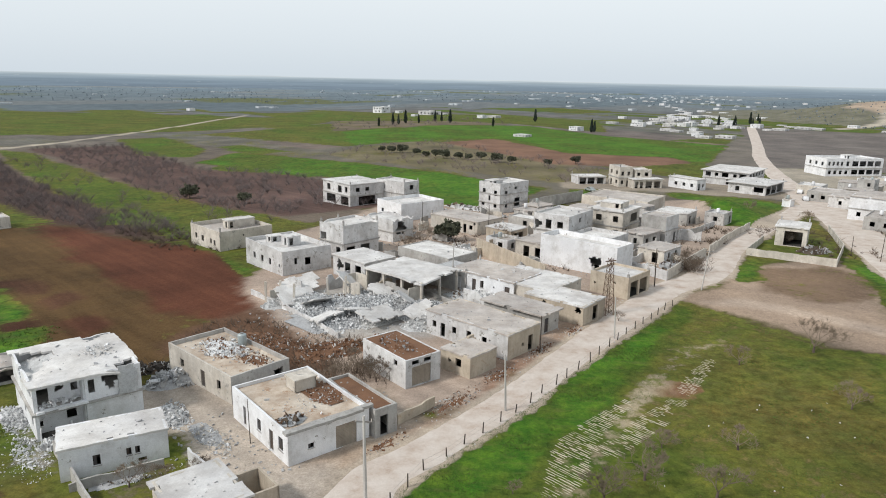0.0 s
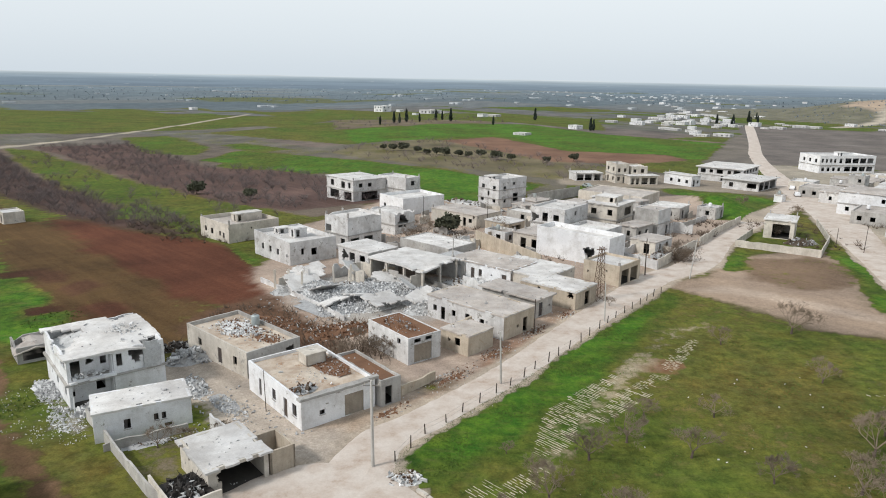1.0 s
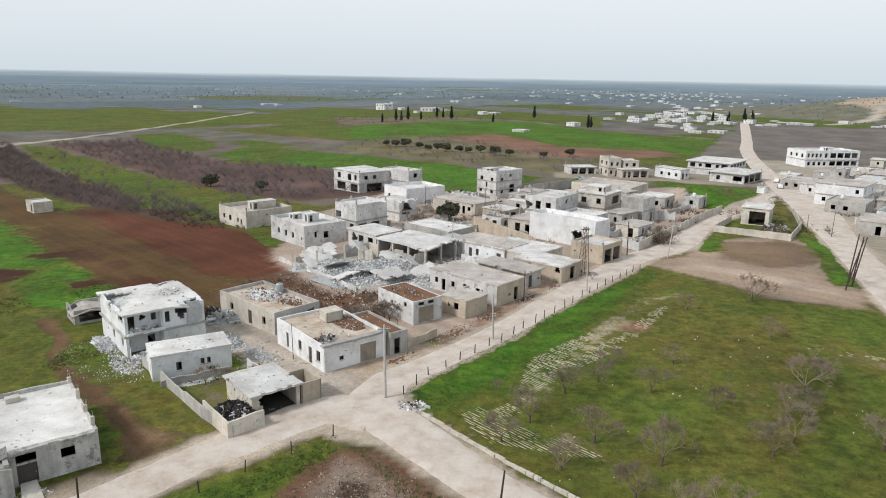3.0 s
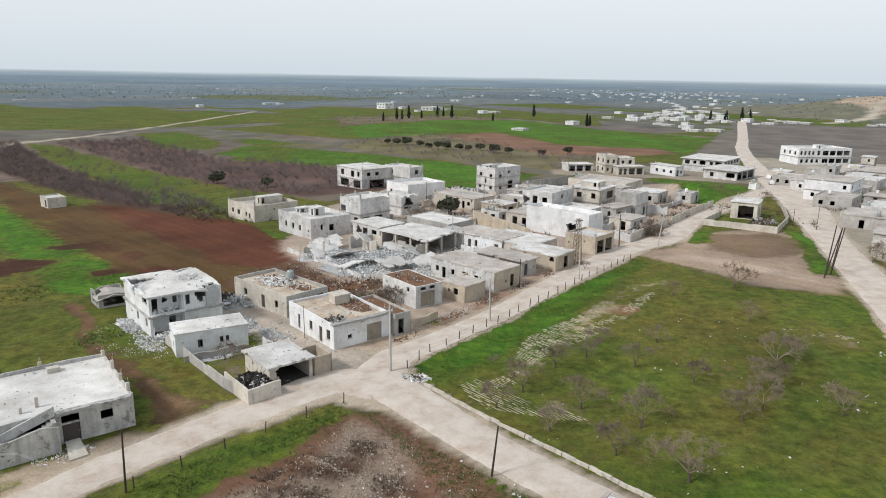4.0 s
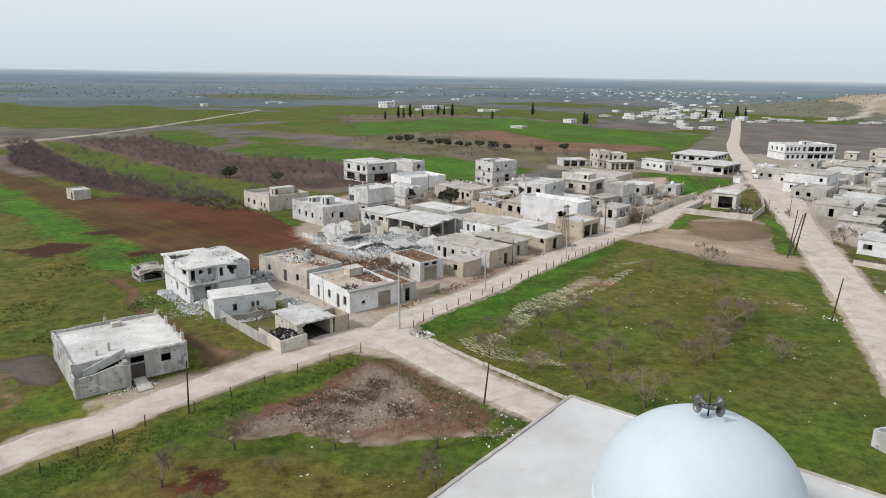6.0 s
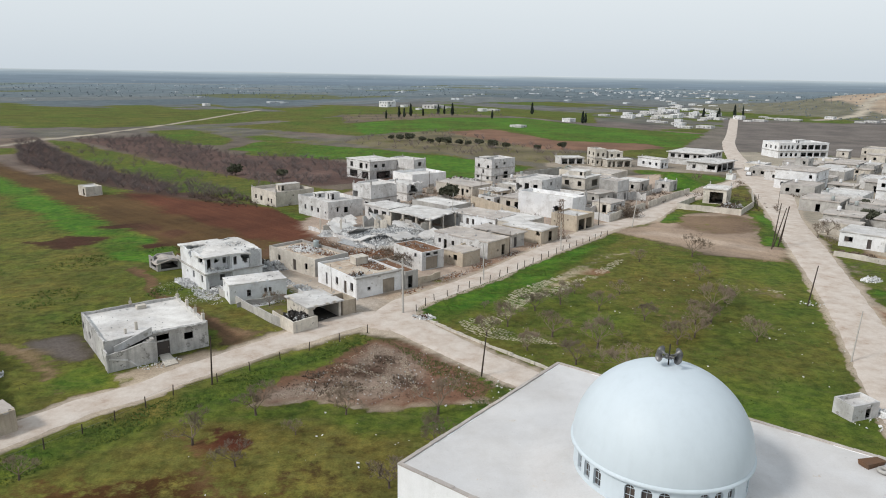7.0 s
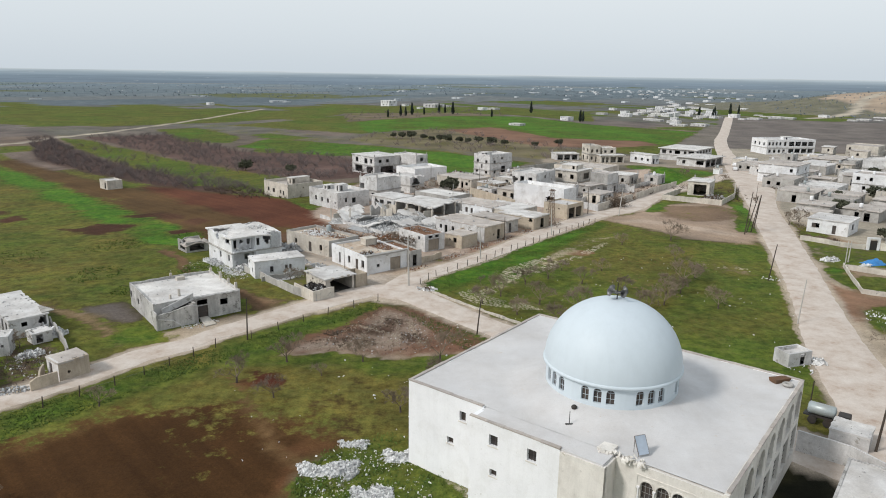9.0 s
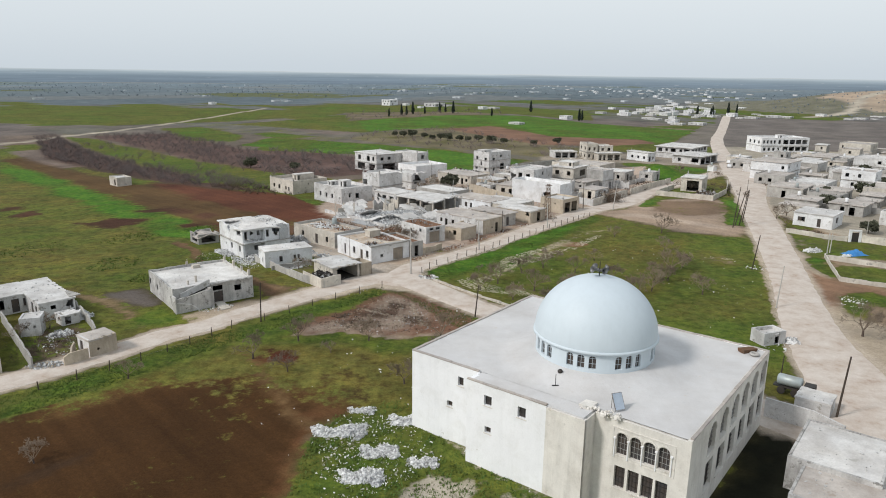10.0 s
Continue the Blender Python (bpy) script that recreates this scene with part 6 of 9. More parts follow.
tower = thing("lattice_tower", "rusty steel lattice tower beside the street", "tower", 23.6, 102.4, 20)
for sx, sy in ((1, 1), (1, -1), (-1, -1), (-1, 1)):
    b = Builder()
    b.tube((sx * 0.75, sy * 0.75, -0.3), (sx * 0.28, sy * 0.28, 8.8), 0.05, 0.04, 4)
    part("leg", b, RUST, tower)
for k in range(9):
    z0, z1 = k, k + 1
    s0, s1 = 0.75 - 0.0534 * z0, 0.75 - 0.0534 * z1
    c0 = [(s0, s0), (s0, -s0), (-s0, -s0), (-s0, s0)]
    c1 = [(s1, s1), (s1, -s1), (-s1, -s1), (-s1, s1)]
    for i in range(4):
        j = (i + 1) % 4
        for p0, p1 in ((c0[i], c1[j]), (c0[j], c1[i])):
            b = Builder()
            b.tube((*p0, z0), (*p1, min(z1, 8.8)), 0.03, 0.03, 3, caps=False)
            part("brace", b, RUST, tower)
b = Builder()
b.box(-0.9, -0.06, 8.3, 0.9, 0.06, 8.42)
part("crossarm", b, RUST, tower)

# ---- fences ----
def fence(label, pts, gap, h=1.15):
    t = thing("wire_fence", label, "fence", *pts[0], 0, "wire fences", 0.0)
    x0, y0 = pts[0]
    tops = []
    for (ax, ay), (bx, by) in zip(pts, pts[1:]):
        n = max(1, round(math.hypot(bx - ax, by - ay) / gap))
        for k in range(n):
            x, y = ax + (bx - ax) * k / n + random.uniform(-0.15, 0.15), ay + (by - ay) * k / n + random.uniform(-0.15, 0.15)
            b = Builder()
            lx, ly, hh = random.uniform(-0.12, 0.12), random.uniform(-0.12, 0.12), h * random.uniform(0.85, 1.15)
            zz = ground_z(x, y)
            b.tube((x - x0, y - y0, zz - 0.3), (x - x0 + lx, y - y0 + ly, zz + hh), 0.075, 0.055, 6)
            part("post", b, WOODPOLE, t)
            tops.append(Vector((x - x0 + lx, y - y0 + ly, zz + hh)))
    for f in (0.9, 0.5):
        for p, q in zip(tops, tops[1:]):
            b = Builder()
            d = Vector((0, 0, -(1 - f) * h))
            b.tube(p + d, q + d, 0.008, 0.008, 3, caps=False)
            part("wire", b, STEEL, t)


fence("dark timber posts strung with wire along the green field", [(-4.9, 53.2), (-2.2, 58.2), (5.1, 67.4), (15.6, 81.2), (24.5, 94.0), (36.6, 109.5)], 2.9)
fence("dark timber posts strung with wire along the lane", [(-11.0, 43.9), (-17.6, 37.4), (-25.9, 27.6), (-29.4, 24.2), (-36.9, 12.6), (-47.1, 1.7), (-62, -13)], 3.9)

# ---- low stone edging between lane and field ----
edge = thing("stone_edging", "low pale stone edging between lane and field", "edging", 0, 0, 0, z=0.0)
row = catmull([(-2.6, 48.6), (5.9, 39.3), (12.3, 32.8), (18.8, 26.0), (25, 19.0), (31, 13), (36.5, 8.5)], 12)
for p, q in zip(row, row[1:]):
    a, c = Vector((p[0], p[1], 0)), Vector((q[0], q[1], 0))
    d = (c - a).normalized()
    s = Vector((-d.y, d.x, 0)) * -0.14
    b = Builder()
    hgt = random.uniform(0.24, 0.36)
    jit = Vector((random.uniform(-0.05, 0.05), random.uniform(-0.05, 0.05), 0))
    base = [a + d * 0.02 - s + jit, c - d * 0.02 - s + jit, c - d * 0.02 + s + jit, a + d * 0.02 + s + jit]
    b.hexa([v + Vector((0, 0, -0.1)) for v in base[::-1]][::-1] + [v + Vector((0, 0, hgt)) for v in base])
    part("stone", b, CREAM, edge)

# ---- bare trees ----
def grow(b, p, d, length, r, depth, rnd, spread):
    q = p + d * length
    b.tube(p, q, r, r * 0.68, 5 if depth > 3 else 3, caps=False)
    if depth == 0:
        return
    for k in range(rnd.choice((2, 3)) if depth > 1 else 4):
        v = Vector((rnd.gauss(0, 1), rnd.gauss(0, 1), rnd.gauss(0.25, 0.7))).normalized()
        e = (d + v * spread).normalized()
        s = rnd.uniform(0.35, 1.0) if depth < 4 else 1.0
        grow(b, p + (q - p) * s, e, length * rnd.uniform(0.62, 0.9), max(r * 0.6, 0.0105), depth - 1, rnd, spread)


def bare_tree(seed, h, spread=0.85):
    rnd = random.Random(seed)
    t = thing("bare_tree", "leafless orchard tree with a grey twiggy crown", "tree", 0, 0, 0, "orchard trees")
    b = Builder()
    fork = h * 0.2
    b.tube((0, 0, -0.2), (0.04, 0, 0.12), h * 0.05, h * 0.036, 8, caps=False)
    b.tube((0.04, 0, 0.12), (0, 0.05, fork), h * 0.036, h * 0.028, 8)
    part("trunk", b, BARK, t)
    b = Builder()
    for k in range(rnd.choice((4, 5))):
        w = k * 1.4 + rnd.uniform(-0.4, 0.4)
        d = Vector((math.cos(w) * 0.8, math.sin(w) * 0.8, rnd.uniform(0.6, 1.5))).normalized()
        grow(b, Vector((0, 0.05, fork - 0.05)), d, h * rnd.uniform(0.24, 0.32), h * 0.016, 6, rnd, spread)
    part("crown", b, TWIG, t)
    return t


protos = [bare_tree(5 + k, (3.9, 3.4, 3.0, 4.3)[k]) for k in range(4)]
TREES = [(21.1, 30.6, 1.1), (12.9, 54.1, 1.0), (30.4, 42.1, 1.1), (22.6, 55.0, 0.8), (8.3, 47.5, 0.9), (5.2, 43.4, 0.95), (10.2, 38.7, 0.9), (14.1, 43.7, 0.95), (19.4, 40.0, 1.05), (15.7, 34.7, 0.95), (28.4, 51.0, 0.9), (35.3, 49.7, 0.9), (40.0, 56.0, 1.1), (41.4, 43.5, 0.95), (20.3, 63.1, 0.7), (27.6, 63.1, 0.6), (47.8, 88.7, 1.1), (43.6, 72.3, 0.8), (43.3, 59.9, 0.9), (36.1, 83.9, 0.6),
         (17.2, 57.5, 0.9), (33.5, 44.6, 1.0), (38.0, 51.0, 1.0), (-23.7, 14.1, 0.8), (-18.6, 10.6, 0.65), (-19.4, 20.1, 1.05), (-10.2, 20.7, 1.0), (-0.8, 21.3, 1.0), (-14.5, 16.4, 0.4), (-4.6, 7.9, 0.9), (-36.5, -9.9, 0.7), (-36.2, 7.8, 0.6), (-0.7, 14.4, 0.8), (24.6, 99.2, 0.5), (-8.5, 76.5, 0.9), (-11.0, 79.0, 0.8), (-27.2, 55.0, 0.55), (-24.6, 55.6, 0.5), (-22.0, 57.2, 0.55), (82.5, 108.5, 0.8), (86.5, 112.0, 0.9), (80.4, 99, 0.7), (97, 190, 1.0), (45, 131, 0.9), (11, 152, 1.0), (-6, 148, 1.2), (-9, 143, 1.1), (77, 158, 0.8), (57.3, 25.8, 1.15), (88, 205, 1.0), (-53.8, 22.6, 0.75), (-55.2, 18.0, 0.6), (-46.0, 17.6, 0.5), (5.4, 55.0, 0.35), (-9.3, 77.6, 0.8), (-13.2, 75.2, 0.7)]
for k, (x, y, s) in enumerate(TREES):
    p = protos[k % 4]
    m = pose(x, y, ground_z(x, y), 0, 0, k * 77) @ Matrix.Diagonal((s, s, s, 1))
    if k < 4:
        p.matrix_world = m
    else:
        o = copy_thing(p, pose(x, y, ground_z(x, y), 0, 0, k * 77))
        o.scale = (s, s, s)

# ---- evergreen trees ----
def leafy(b, centre, rx, rz, n, size, rnd):
    for _ in range(n):
        v = Vector((rnd.gauss(0, 1), rnd.gauss(0, 1), rnd.gauss(0, 1))).normalized() * rnd.uniform(0.55, 1.06)
        c = centre + Vector((v.x * rx, v.y * rx, v.z * rz))
        m = Euler([rnd.uniform(0, 6.28) for _ in range(3)]).to_matrix()
        s = size * rnd.uniform(0.5, 1.3)
        pts = [m @ Vector(p) for p in ((s, 0, 0), (0.2 * s, 0.6 * s, 0.1 * s), (-s, 0, 0), (0, -0.6 * s, 0.15 * s))]
        b.face([c + p for p in pts])


def evergreen(name, label, seed, h, rx, mat, cyp=False):
    rnd = random.Random(seed)
    t = thing(name, label, "tree", 0, 0, 0, "evergreens")
    b = Builder()
    b.tube((0, 0, -0.3), (0, 0, h * 0.5), h * 0.035, h * 0.015, 6)
    for k in range(5):
        w = k * 1.3
        b.tube((0, 0, h * 0.25), (rx * 0.5 * math.cos(w), rx * 0.5 * math.sin(w), h * 0.6), h * 0.015, h * 0.006, 4)
    part("trunk", b, BARK, t)
    b = Builder()
    if cyp:
        for k in range(12):
            f = k / 11
            leafy(b, Vector((rnd.uniform(-0.1, 0.1), rnd.uniform(-0.1, 0.1), h * (0.1 + 0.85 * f))), rx * (1.05 - 0.85 * f) * (0.6 + 0.4 * min(1, f * 5)), h * 0.07, 42, rx * 0.45, rnd)
    else:
        for k in range(9):
            w = k * 2.4
            leafy(b, Vector((rx * 0.55 * math.cos(w), rx * 0.55 * math.sin(w), h * rnd.uniform(0.45, 0.8))), rx * 0.55, h * 0.24, 60, rx * 0.2, rnd)
    part("crown", b, mat, t)
    return t


olive = [evergreen("olive_tree", "dark grey-green olive tree with a rounded crown", k, 3.6, 2.2, LEAF) for k in range(2)]
cypress = evergreen("cypress", "tall dark cypress with a narrow crown", 9, 15.0, 2.4, CYPRESS, True)
OLIVES = [(-38, 377), (-32, 369), (-26, 368), (-18, 357), (-13, 347), (-8, 346), (-4, 340), (3, 338), (8, 336), (14, 337), (21, 327), (28, 325), (44, 320), (58, 328), (-1, 153), (105, 128), (109, 131), (113, 143), (128, 150), (150, 175), (96, 92), (165, 215), (-86, 226), (-64, 213)]
for k, (x, y) in enumerate(OLIVES):
    o = olive[k % 2] if k < 2 else copy_thing(olive[k % 2], Matrix.Identity(4))
    s = (0.8, 1.0, 1.2, 0.9)[k % 4]
    o.matrix_world = pose(x, y, ground_z(x, y), 0, 0, k * 50) @ Matrix.Diagonal((s * 1.1, s * 1.1, s, 1))
CYPS = [(-62, 592), (-52, 614), (-47, 613), (-42, 629), (-30, 625), (-16, 649), (-10, 647), (-2, 628), (34, 587), (107, 541), (110, 545), (79, 672), (255, 640), (262, 655), (272, 640), (295, 700), (300, 690), (245, 650), (322, 745)]
for k, (x, y) in enumerate(CYPS):
    o = cypress if k == 0 else copy_thing(cypress, Matrix.Identity(4))
    s = (0.5, 0.65, 0.55, 0.75)[k % 4]
    o.matrix_world = pose(x, y, ground_z(x, y), 0, 0, k * 40) @ Matrix.Diagonal((s, s, s, 1))

# ---- orchards and scrub far off ----
def scatter(poly, n, rnd):
    xs, ys = [p[0] for p in poly], [p[1] for p in poly]
    rs_ = np.random.RandomState(rnd.randrange(10 ** 6))
    px, py = rs_.uniform(min(xs), max(xs), n * 12), rs_.uniform(min(ys), max(ys), n * 12)
    k = np.nonzero(inside(poly, px, py))[0][:n]
    return [(float(px[i]), float(py[i])) for i in k]


rnd = random.Random(21)
for ci, n in ((5, 520), (7, 560), (10, 160), (13, 90), (6, 60)):
    b = Builder()
    for x, y in scatter(COVER[ci][0], n, rnd):
        z = ground_z(x, y)
        h = rnd.uniform(1.6, 3.2)
        for _ in range(22):
            w, u = rnd.uniform(0, 6.28), rnd.uniform(0.25, 0.8)
            c = Vector((x, y, z + h * 0.2))
            e = Vector((x + h * u * math.cos(w), y + h * u * math.sin(w), z + h * rnd.uniform(0.5, 1.0)))
            b.tube(c, e, 0.024, 0.014, 3, caps=False)
            e2 = e + Vector((rnd.uniform(-0.7, 0.7), rnd.uniform(-0.7, 0.7), rnd.uniform(-0.1, 0.5)))
            b.tube(c.lerp(e, 0.6), e2, 0.02, 0.012, 3, caps=False)
        b.tube((x, y, z - 0.2), (x, y, z + h * 0.25), 0.1, 0.06, 4, caps=False)
    solid("orchard", b, ORCHARD, "rows of bare grey-brown orchard trees", "orchard", "orchards", "stuff")

# ---- weeds, tufts and stones ----
def tufts(label, poly, n, h, mat, seed):
    r, b = random.Random(seed), Builder()
    for x, y in scatter(poly, n, r):
        z = ground_z(x, y)
        for _ in range(5):
            w, s = r.uniform(0, 6.28), h * r.uniform(0.5, 1.3)
            d = Vector((math.cos(w), math.sin(w), 0))
            side = Vector((-d.y, d.x, 0)) * s * 0.35
            c = Vector((x + r.uniform(-0.2, 0.2), y + r.uniform(-0.2, 0.2), z - 0.03))
            b.face((c - side, c + side, c + d * s * 0.6 + Vector((0, 0, s))))
    return solid("weeds", b, mat, label, "grass", "weeds", "stuff")


MEADOW_EDGE = [(-6, 50), (-5, 54), (35, 107), (40, 108), (43, 100), (52, 87), (66, 88), (63, 72), (57, 55), (46, 25), (42, 14), (20, 25), (12, 35), (0, 47)]
tufts("dark green weeds along the fence", [(-5, 51), (-5, 54), (36, 108), (39, 106), (20, 76), (1, 50)], 5200, 0.1, TURF, 1)
tufts("thin weeds in the orchard meadow", MEADOW_EDGE, 7000, 0.12, TURF, 2)
tufts("dark green weeds along the lane", [(-11, 44), (-10, 41), (-28, 19), (-42, 0), (-50, -6), (-54, -5), (-30, 23)], 3600, 0.14, TURF, 3)
tufts("weeds on the edge of the bare plot", [(-10, 43), (9, 26), (6, 20), (0, 28), (-6, 38)], 1200, 0.14, TURF, 4)
tufts("weeds between white stones beside the mosque", [(-13, -5), (-11, 0), (-5, 4), (6, -8), (14, -24), (-12, -24)], 3400, 0.18, TURF, 5)
for k, (cx, cy, ra, n_) in enumerate(((-46, 62, 3.5, 120), (-62, 58, 6, 160), (-70, 82, 7, 180), (-52, 48, 3, 90), (-85, 70, 8, 160), (-41, 43, 2.5, 80), (-58, 92, 5, 120))):
    tufts("dark weed clumps in the western meadow", [(cx + ra * (0.7 + 0.4 * (q % 2)) * math.cos(q * 0.785), cy + ra * (1.0 - 0.4 * (q % 3 == 1)) * math.sin(q * 0.785)) for q in range(8)], n_, 0.22, TURF, 90 + k)
tufts("rough weeds in the western meadow", [(-75, 60), (-45, 45), (-40, 52), (-48, 75), (-75, 105)], 1400, 0.09, TURF, 6)


def stones(label, spots, n, size, mat, seed):
    r, b = random.Random(seed), Builder()
    state = random.getstate()
    random.seed(seed)
    for _ in range(n):
        x, y, rad = r.choice(spots)
        a, q = r.uniform(0, 6.28), rad * math.sqrt(r.random())
        x, y = x + q * math.cos(a), y + q * math.sin(a)
        b.chunk((x, y, ground_z(x, y) + size * 0.2), size * r.uniform(0.4, 1.5))
    random.setstate(state)
    return solid("stones", b, mat, label, "stones", "loose stones", "stuff")


stones("white stones strewn in the meadow", [(30, 45, 22), (40, 60, 16), (-12, 8, 12), (-6, -4, 9), (22, 35, 14), (50, 45, 10)], 150, 0.09, RUBBLEW, 31)
stones("clods and pale stones on the bare plot", [(-6, 31, 7), (-10, 28, 6), (-2, 30, 5)], 260, 0.09, RUBBLE, 37)
line_spots = []
for (ax, ay), (bx, by), w in (((-9.2, 39.6), (-17.6, 24.4), 0.7), ((-8.4, 38.4), (-13.4, 24.6), 0.6), ((-7.4, 38.0), (-6.6, 25.6), 0.7), ((-16.0, 25.0), (-7.0, 27.6), 0.6), ((-12.4, 33.0), (-6.0, 29.0), 0.5), ((-5.6, 36.0), (-3.6, 27.0), 0.5)):
    for k in range(16):
        line_spots.append((ax + (bx - ax) * k / 15, ay + (by - ay) * k / 15, w))
stones("pale dusty clods in streaks over the bare plot", line_spots, 2200, 0.055, BEIGE, 41)
for k, (cx, cy, ra) in enumerate(((-12.6, 32.2, 1.6), (-9.4, 31.6, 1.5), (-7.6, 34.8, 1.0), (-13.2, 27.6, 1.6), (-10.6, 27.2, 1.0), (-4.8, 29.2, 1.1), (-15.4, 30.4, 0.9))):
    tufts("dark dead scrub on the bare plot", [(cx + (1.9 if q % 2 else 1.1) * ra * math.cos(q * 0.785), cy + (1.2 if q % 3 else 1.7) * ra * math.sin(q * 0.785)) for q in range(8)], 60, 0.2, SCRUB, 70 + k)
tufts("dry brown weeds on the bare plot", [(-9.6, 41), (-13.8, 36), (-17.5, 30), (-19, 24), (-4, 24), (4, 25.5), (0.8, 33), (-5.7, 40)], 900, 0.13, SCRUB, 7)
stones("pale gravel thrown along the street", [(0, 66, 5), (8, 80, 5), (18, 92, 5), (-18, 44, 6), (30, 108, 6)], 420, 0.07, RUBBLE, 32)
stones("pale rubble scattered round the white ruin", [(-41, 60, 4), (-37.5, 57.5, 3), (-46, 65, 3.5)], 380, 0.07, RUBBLEW, 33)
stones("white litter on the plot and lane edge", [(2, 28, 7), (-6, 20, 10), (6, 24, 4)], 90, 0.11, RUBBLEW, 34)
stones("white stones at the east road", [(65, 42, 2), (64, 40, 2), (44, 22, 2.5), (57, 60, 2)], 130, 0.12, RUBBLEW, 35)

# pale ribs across the meadow: sky glint of water-filled furrows, put into colour
GLINT = surface("straw_mulch", (0.62, 0.57, 0.47), (0.46, 0.40, 0.30), patch_scale=1.2, vary=0.0)
r, b = random.Random(77), Builder()
BANDS = [  # where water shows in the furrows
    ([(1.3, 49.2), (3.1, 50.8), (6.0, 48.0), (8.5, 45.5), (11.6, 44.2), (15.4, 41.0), (11.8, 41.3), (8.3, 42.3), (4.1, 43.3), (2.0, 46.5)], 1.0),
    ([(4.3, 50.0), (8.4, 53.9), (8.9, 52.2), (7.4, 49.5), (5.4, 48.6)], 0.8),
    ([(7.4, 54.4), (8.6, 59.0), (9.9, 63.3), (14.7, 69.4), (20.0, 74.2), (19.0, 71.3), (16.3, 67.6), (13.2, 62.2), (11.9, 57.3), (9.7, 55.3)], 0.95),
    ([(12.8, 63.4), (16.5, 64.8), (18.0, 67.6), (24.3, 74.0), (28.5, 80.5), (34, 88), (33, 84.5), (27.5, 75.5), (23.4, 69.5), (19.0, 64.6), (14.7, 60.8)], 0.6),
    ([(46.5, 70.0), (56.0, 66.5), (56.4, 64.8), (47.0, 68.4)], 0.35),
]
lay = Vector((math.cos(radians(-45)), math.sin(radians(-45)), 0))
across = Vector((-lay.y, lay.x, 0))
for poly, share in BANDS:
    vs = [Vector((*p, 0)) for p in poly]
    lo, hi = min(v.dot(across) for v in vs), max(v.dot(across) for v in vs)
    for k in range(int((hi - lo) / 0.34)):
        o = lo + k * 0.34 + r.uniform(-0.07, 0.07)
        us = np.arange(min(v.dot(lay) for v in vs), max(v.dot(lay) for v in vs), 0.4)
        ok = inside(poly, us * lay.x + o * across.x, us * lay.y + o * across.y)
        thick = r.uniform(0.4, 1.15)
        for u, hit in zip(us, ok):
            if not hit or noise.noise(Vector((u * 0.5, o * 0.6, 3))) > share - 0.62 + r.uniform(0, 0.3) or r.random() < 0.2:
                continue
            c = lay * float(u) + across * (o + 0.06 * noise.noise(Vector((u * 0.8, o, 0))))
            c.z = ground_z(c.x, c.y) + 0.02
            e = lay * 0.47 + across * r.uniform(-0.05, 0.05)
            b.tube(c, c + e, 0.045 * thick * r.uniform(0.4, 1.2), 0.045 * thick * r.uniform(0.4, 1.2), 4)
solid("straw_mulch", b, GLINT, "pale ribs painted as sky glint in wet meadow furrows", "straw", kind="stuff")

stones("small stones and dust lumps between the houses", [(-20, 95, 12), (-5, 105, 14), (10, 120, 16), (25, 140, 16), (0, 150, 14), (-15, 140, 12), (40, 170, 16), (60, 190, 14), (-20, 165, 12), (10, 180, 14), (-20, 62, 8), (-12, 70, 6)], 2600, 0.14, RUBBLE, 36)
r, b = random.Random(90), Builder()
for cx, cy, rad, n in ((8, 150, 9, 40), (-4, 148, 8, 36), (20, 165, 10, 30), (45, 160, 9, 30), (-15, 165, 8, 26), (60, 175, 9, 26), (0, 190, 12, 40), (20, 128, 5, 12), (86, 150, 8, 26), (50, 145, 4, 24), (59, 158, 4, 26), (67, 171, 4, 22), (46.5, 137, 3, 16), (80, 172, 4, 16), (106, 150, 6, 24), (95, 112, 5, 22), (110, 172, 5, 20), (128, 195, 8, 20), (160, 190, 16, 40), (180, 230, 20, 40), (135, 120, 14, 30), (115, 140, 16, 40), (140, 170, 20, 40), (82, 165, 10, 26)):
    for _ in range(n):
        a, q = r.uniform(0, 6.28), rad * math.sqrt(r.random())
        x, y = cx + q * math.cos(a), cy + q * math.sin(a)
        h = r.uniform(0.5, 1.6)
        for _ in range(12):
            c = Vector((x, y, ground_z(x, y)))
            e = c + Vector((r.gauss(0, 0.5) * h, r.gauss(0, 0.5) * h, h * r.uniform(0.4, 1)))
            b.tube(c, e, 0.03, 0.015, 3, caps=False)
for cx, cy, rad, n in ((-60, 152, 7, 40), (-68, 160, 7, 40), (-52, 148, 5, 24), (-44, 152, 8, 30), (-30, 140, 5, 20), (-74, 168, 8, 40)):
    for _ in range(n):
        a, q = r.uniform(0, 6.28), rad * math.sqrt(r.random())
        x, y = cx + q * math.cos(a), cy + q * math.sin(a)
        h = r.uniform(0.5, 1.7)
        for _ in range(12):
            c = Vector((x, y, ground_z(x, y)))
            e = c + Vector((r.gauss(0, 0.5) * h, r.gauss(0, 0.5) * h, h * r.uniform(0.4, 1)))
            b.tube(c, e, 0.03, 0.015, 3, caps=False)
solid("dry_shrubs", b, SCRUB, "dry brown shrubs between the houses", "shrubs", kind="stuff")

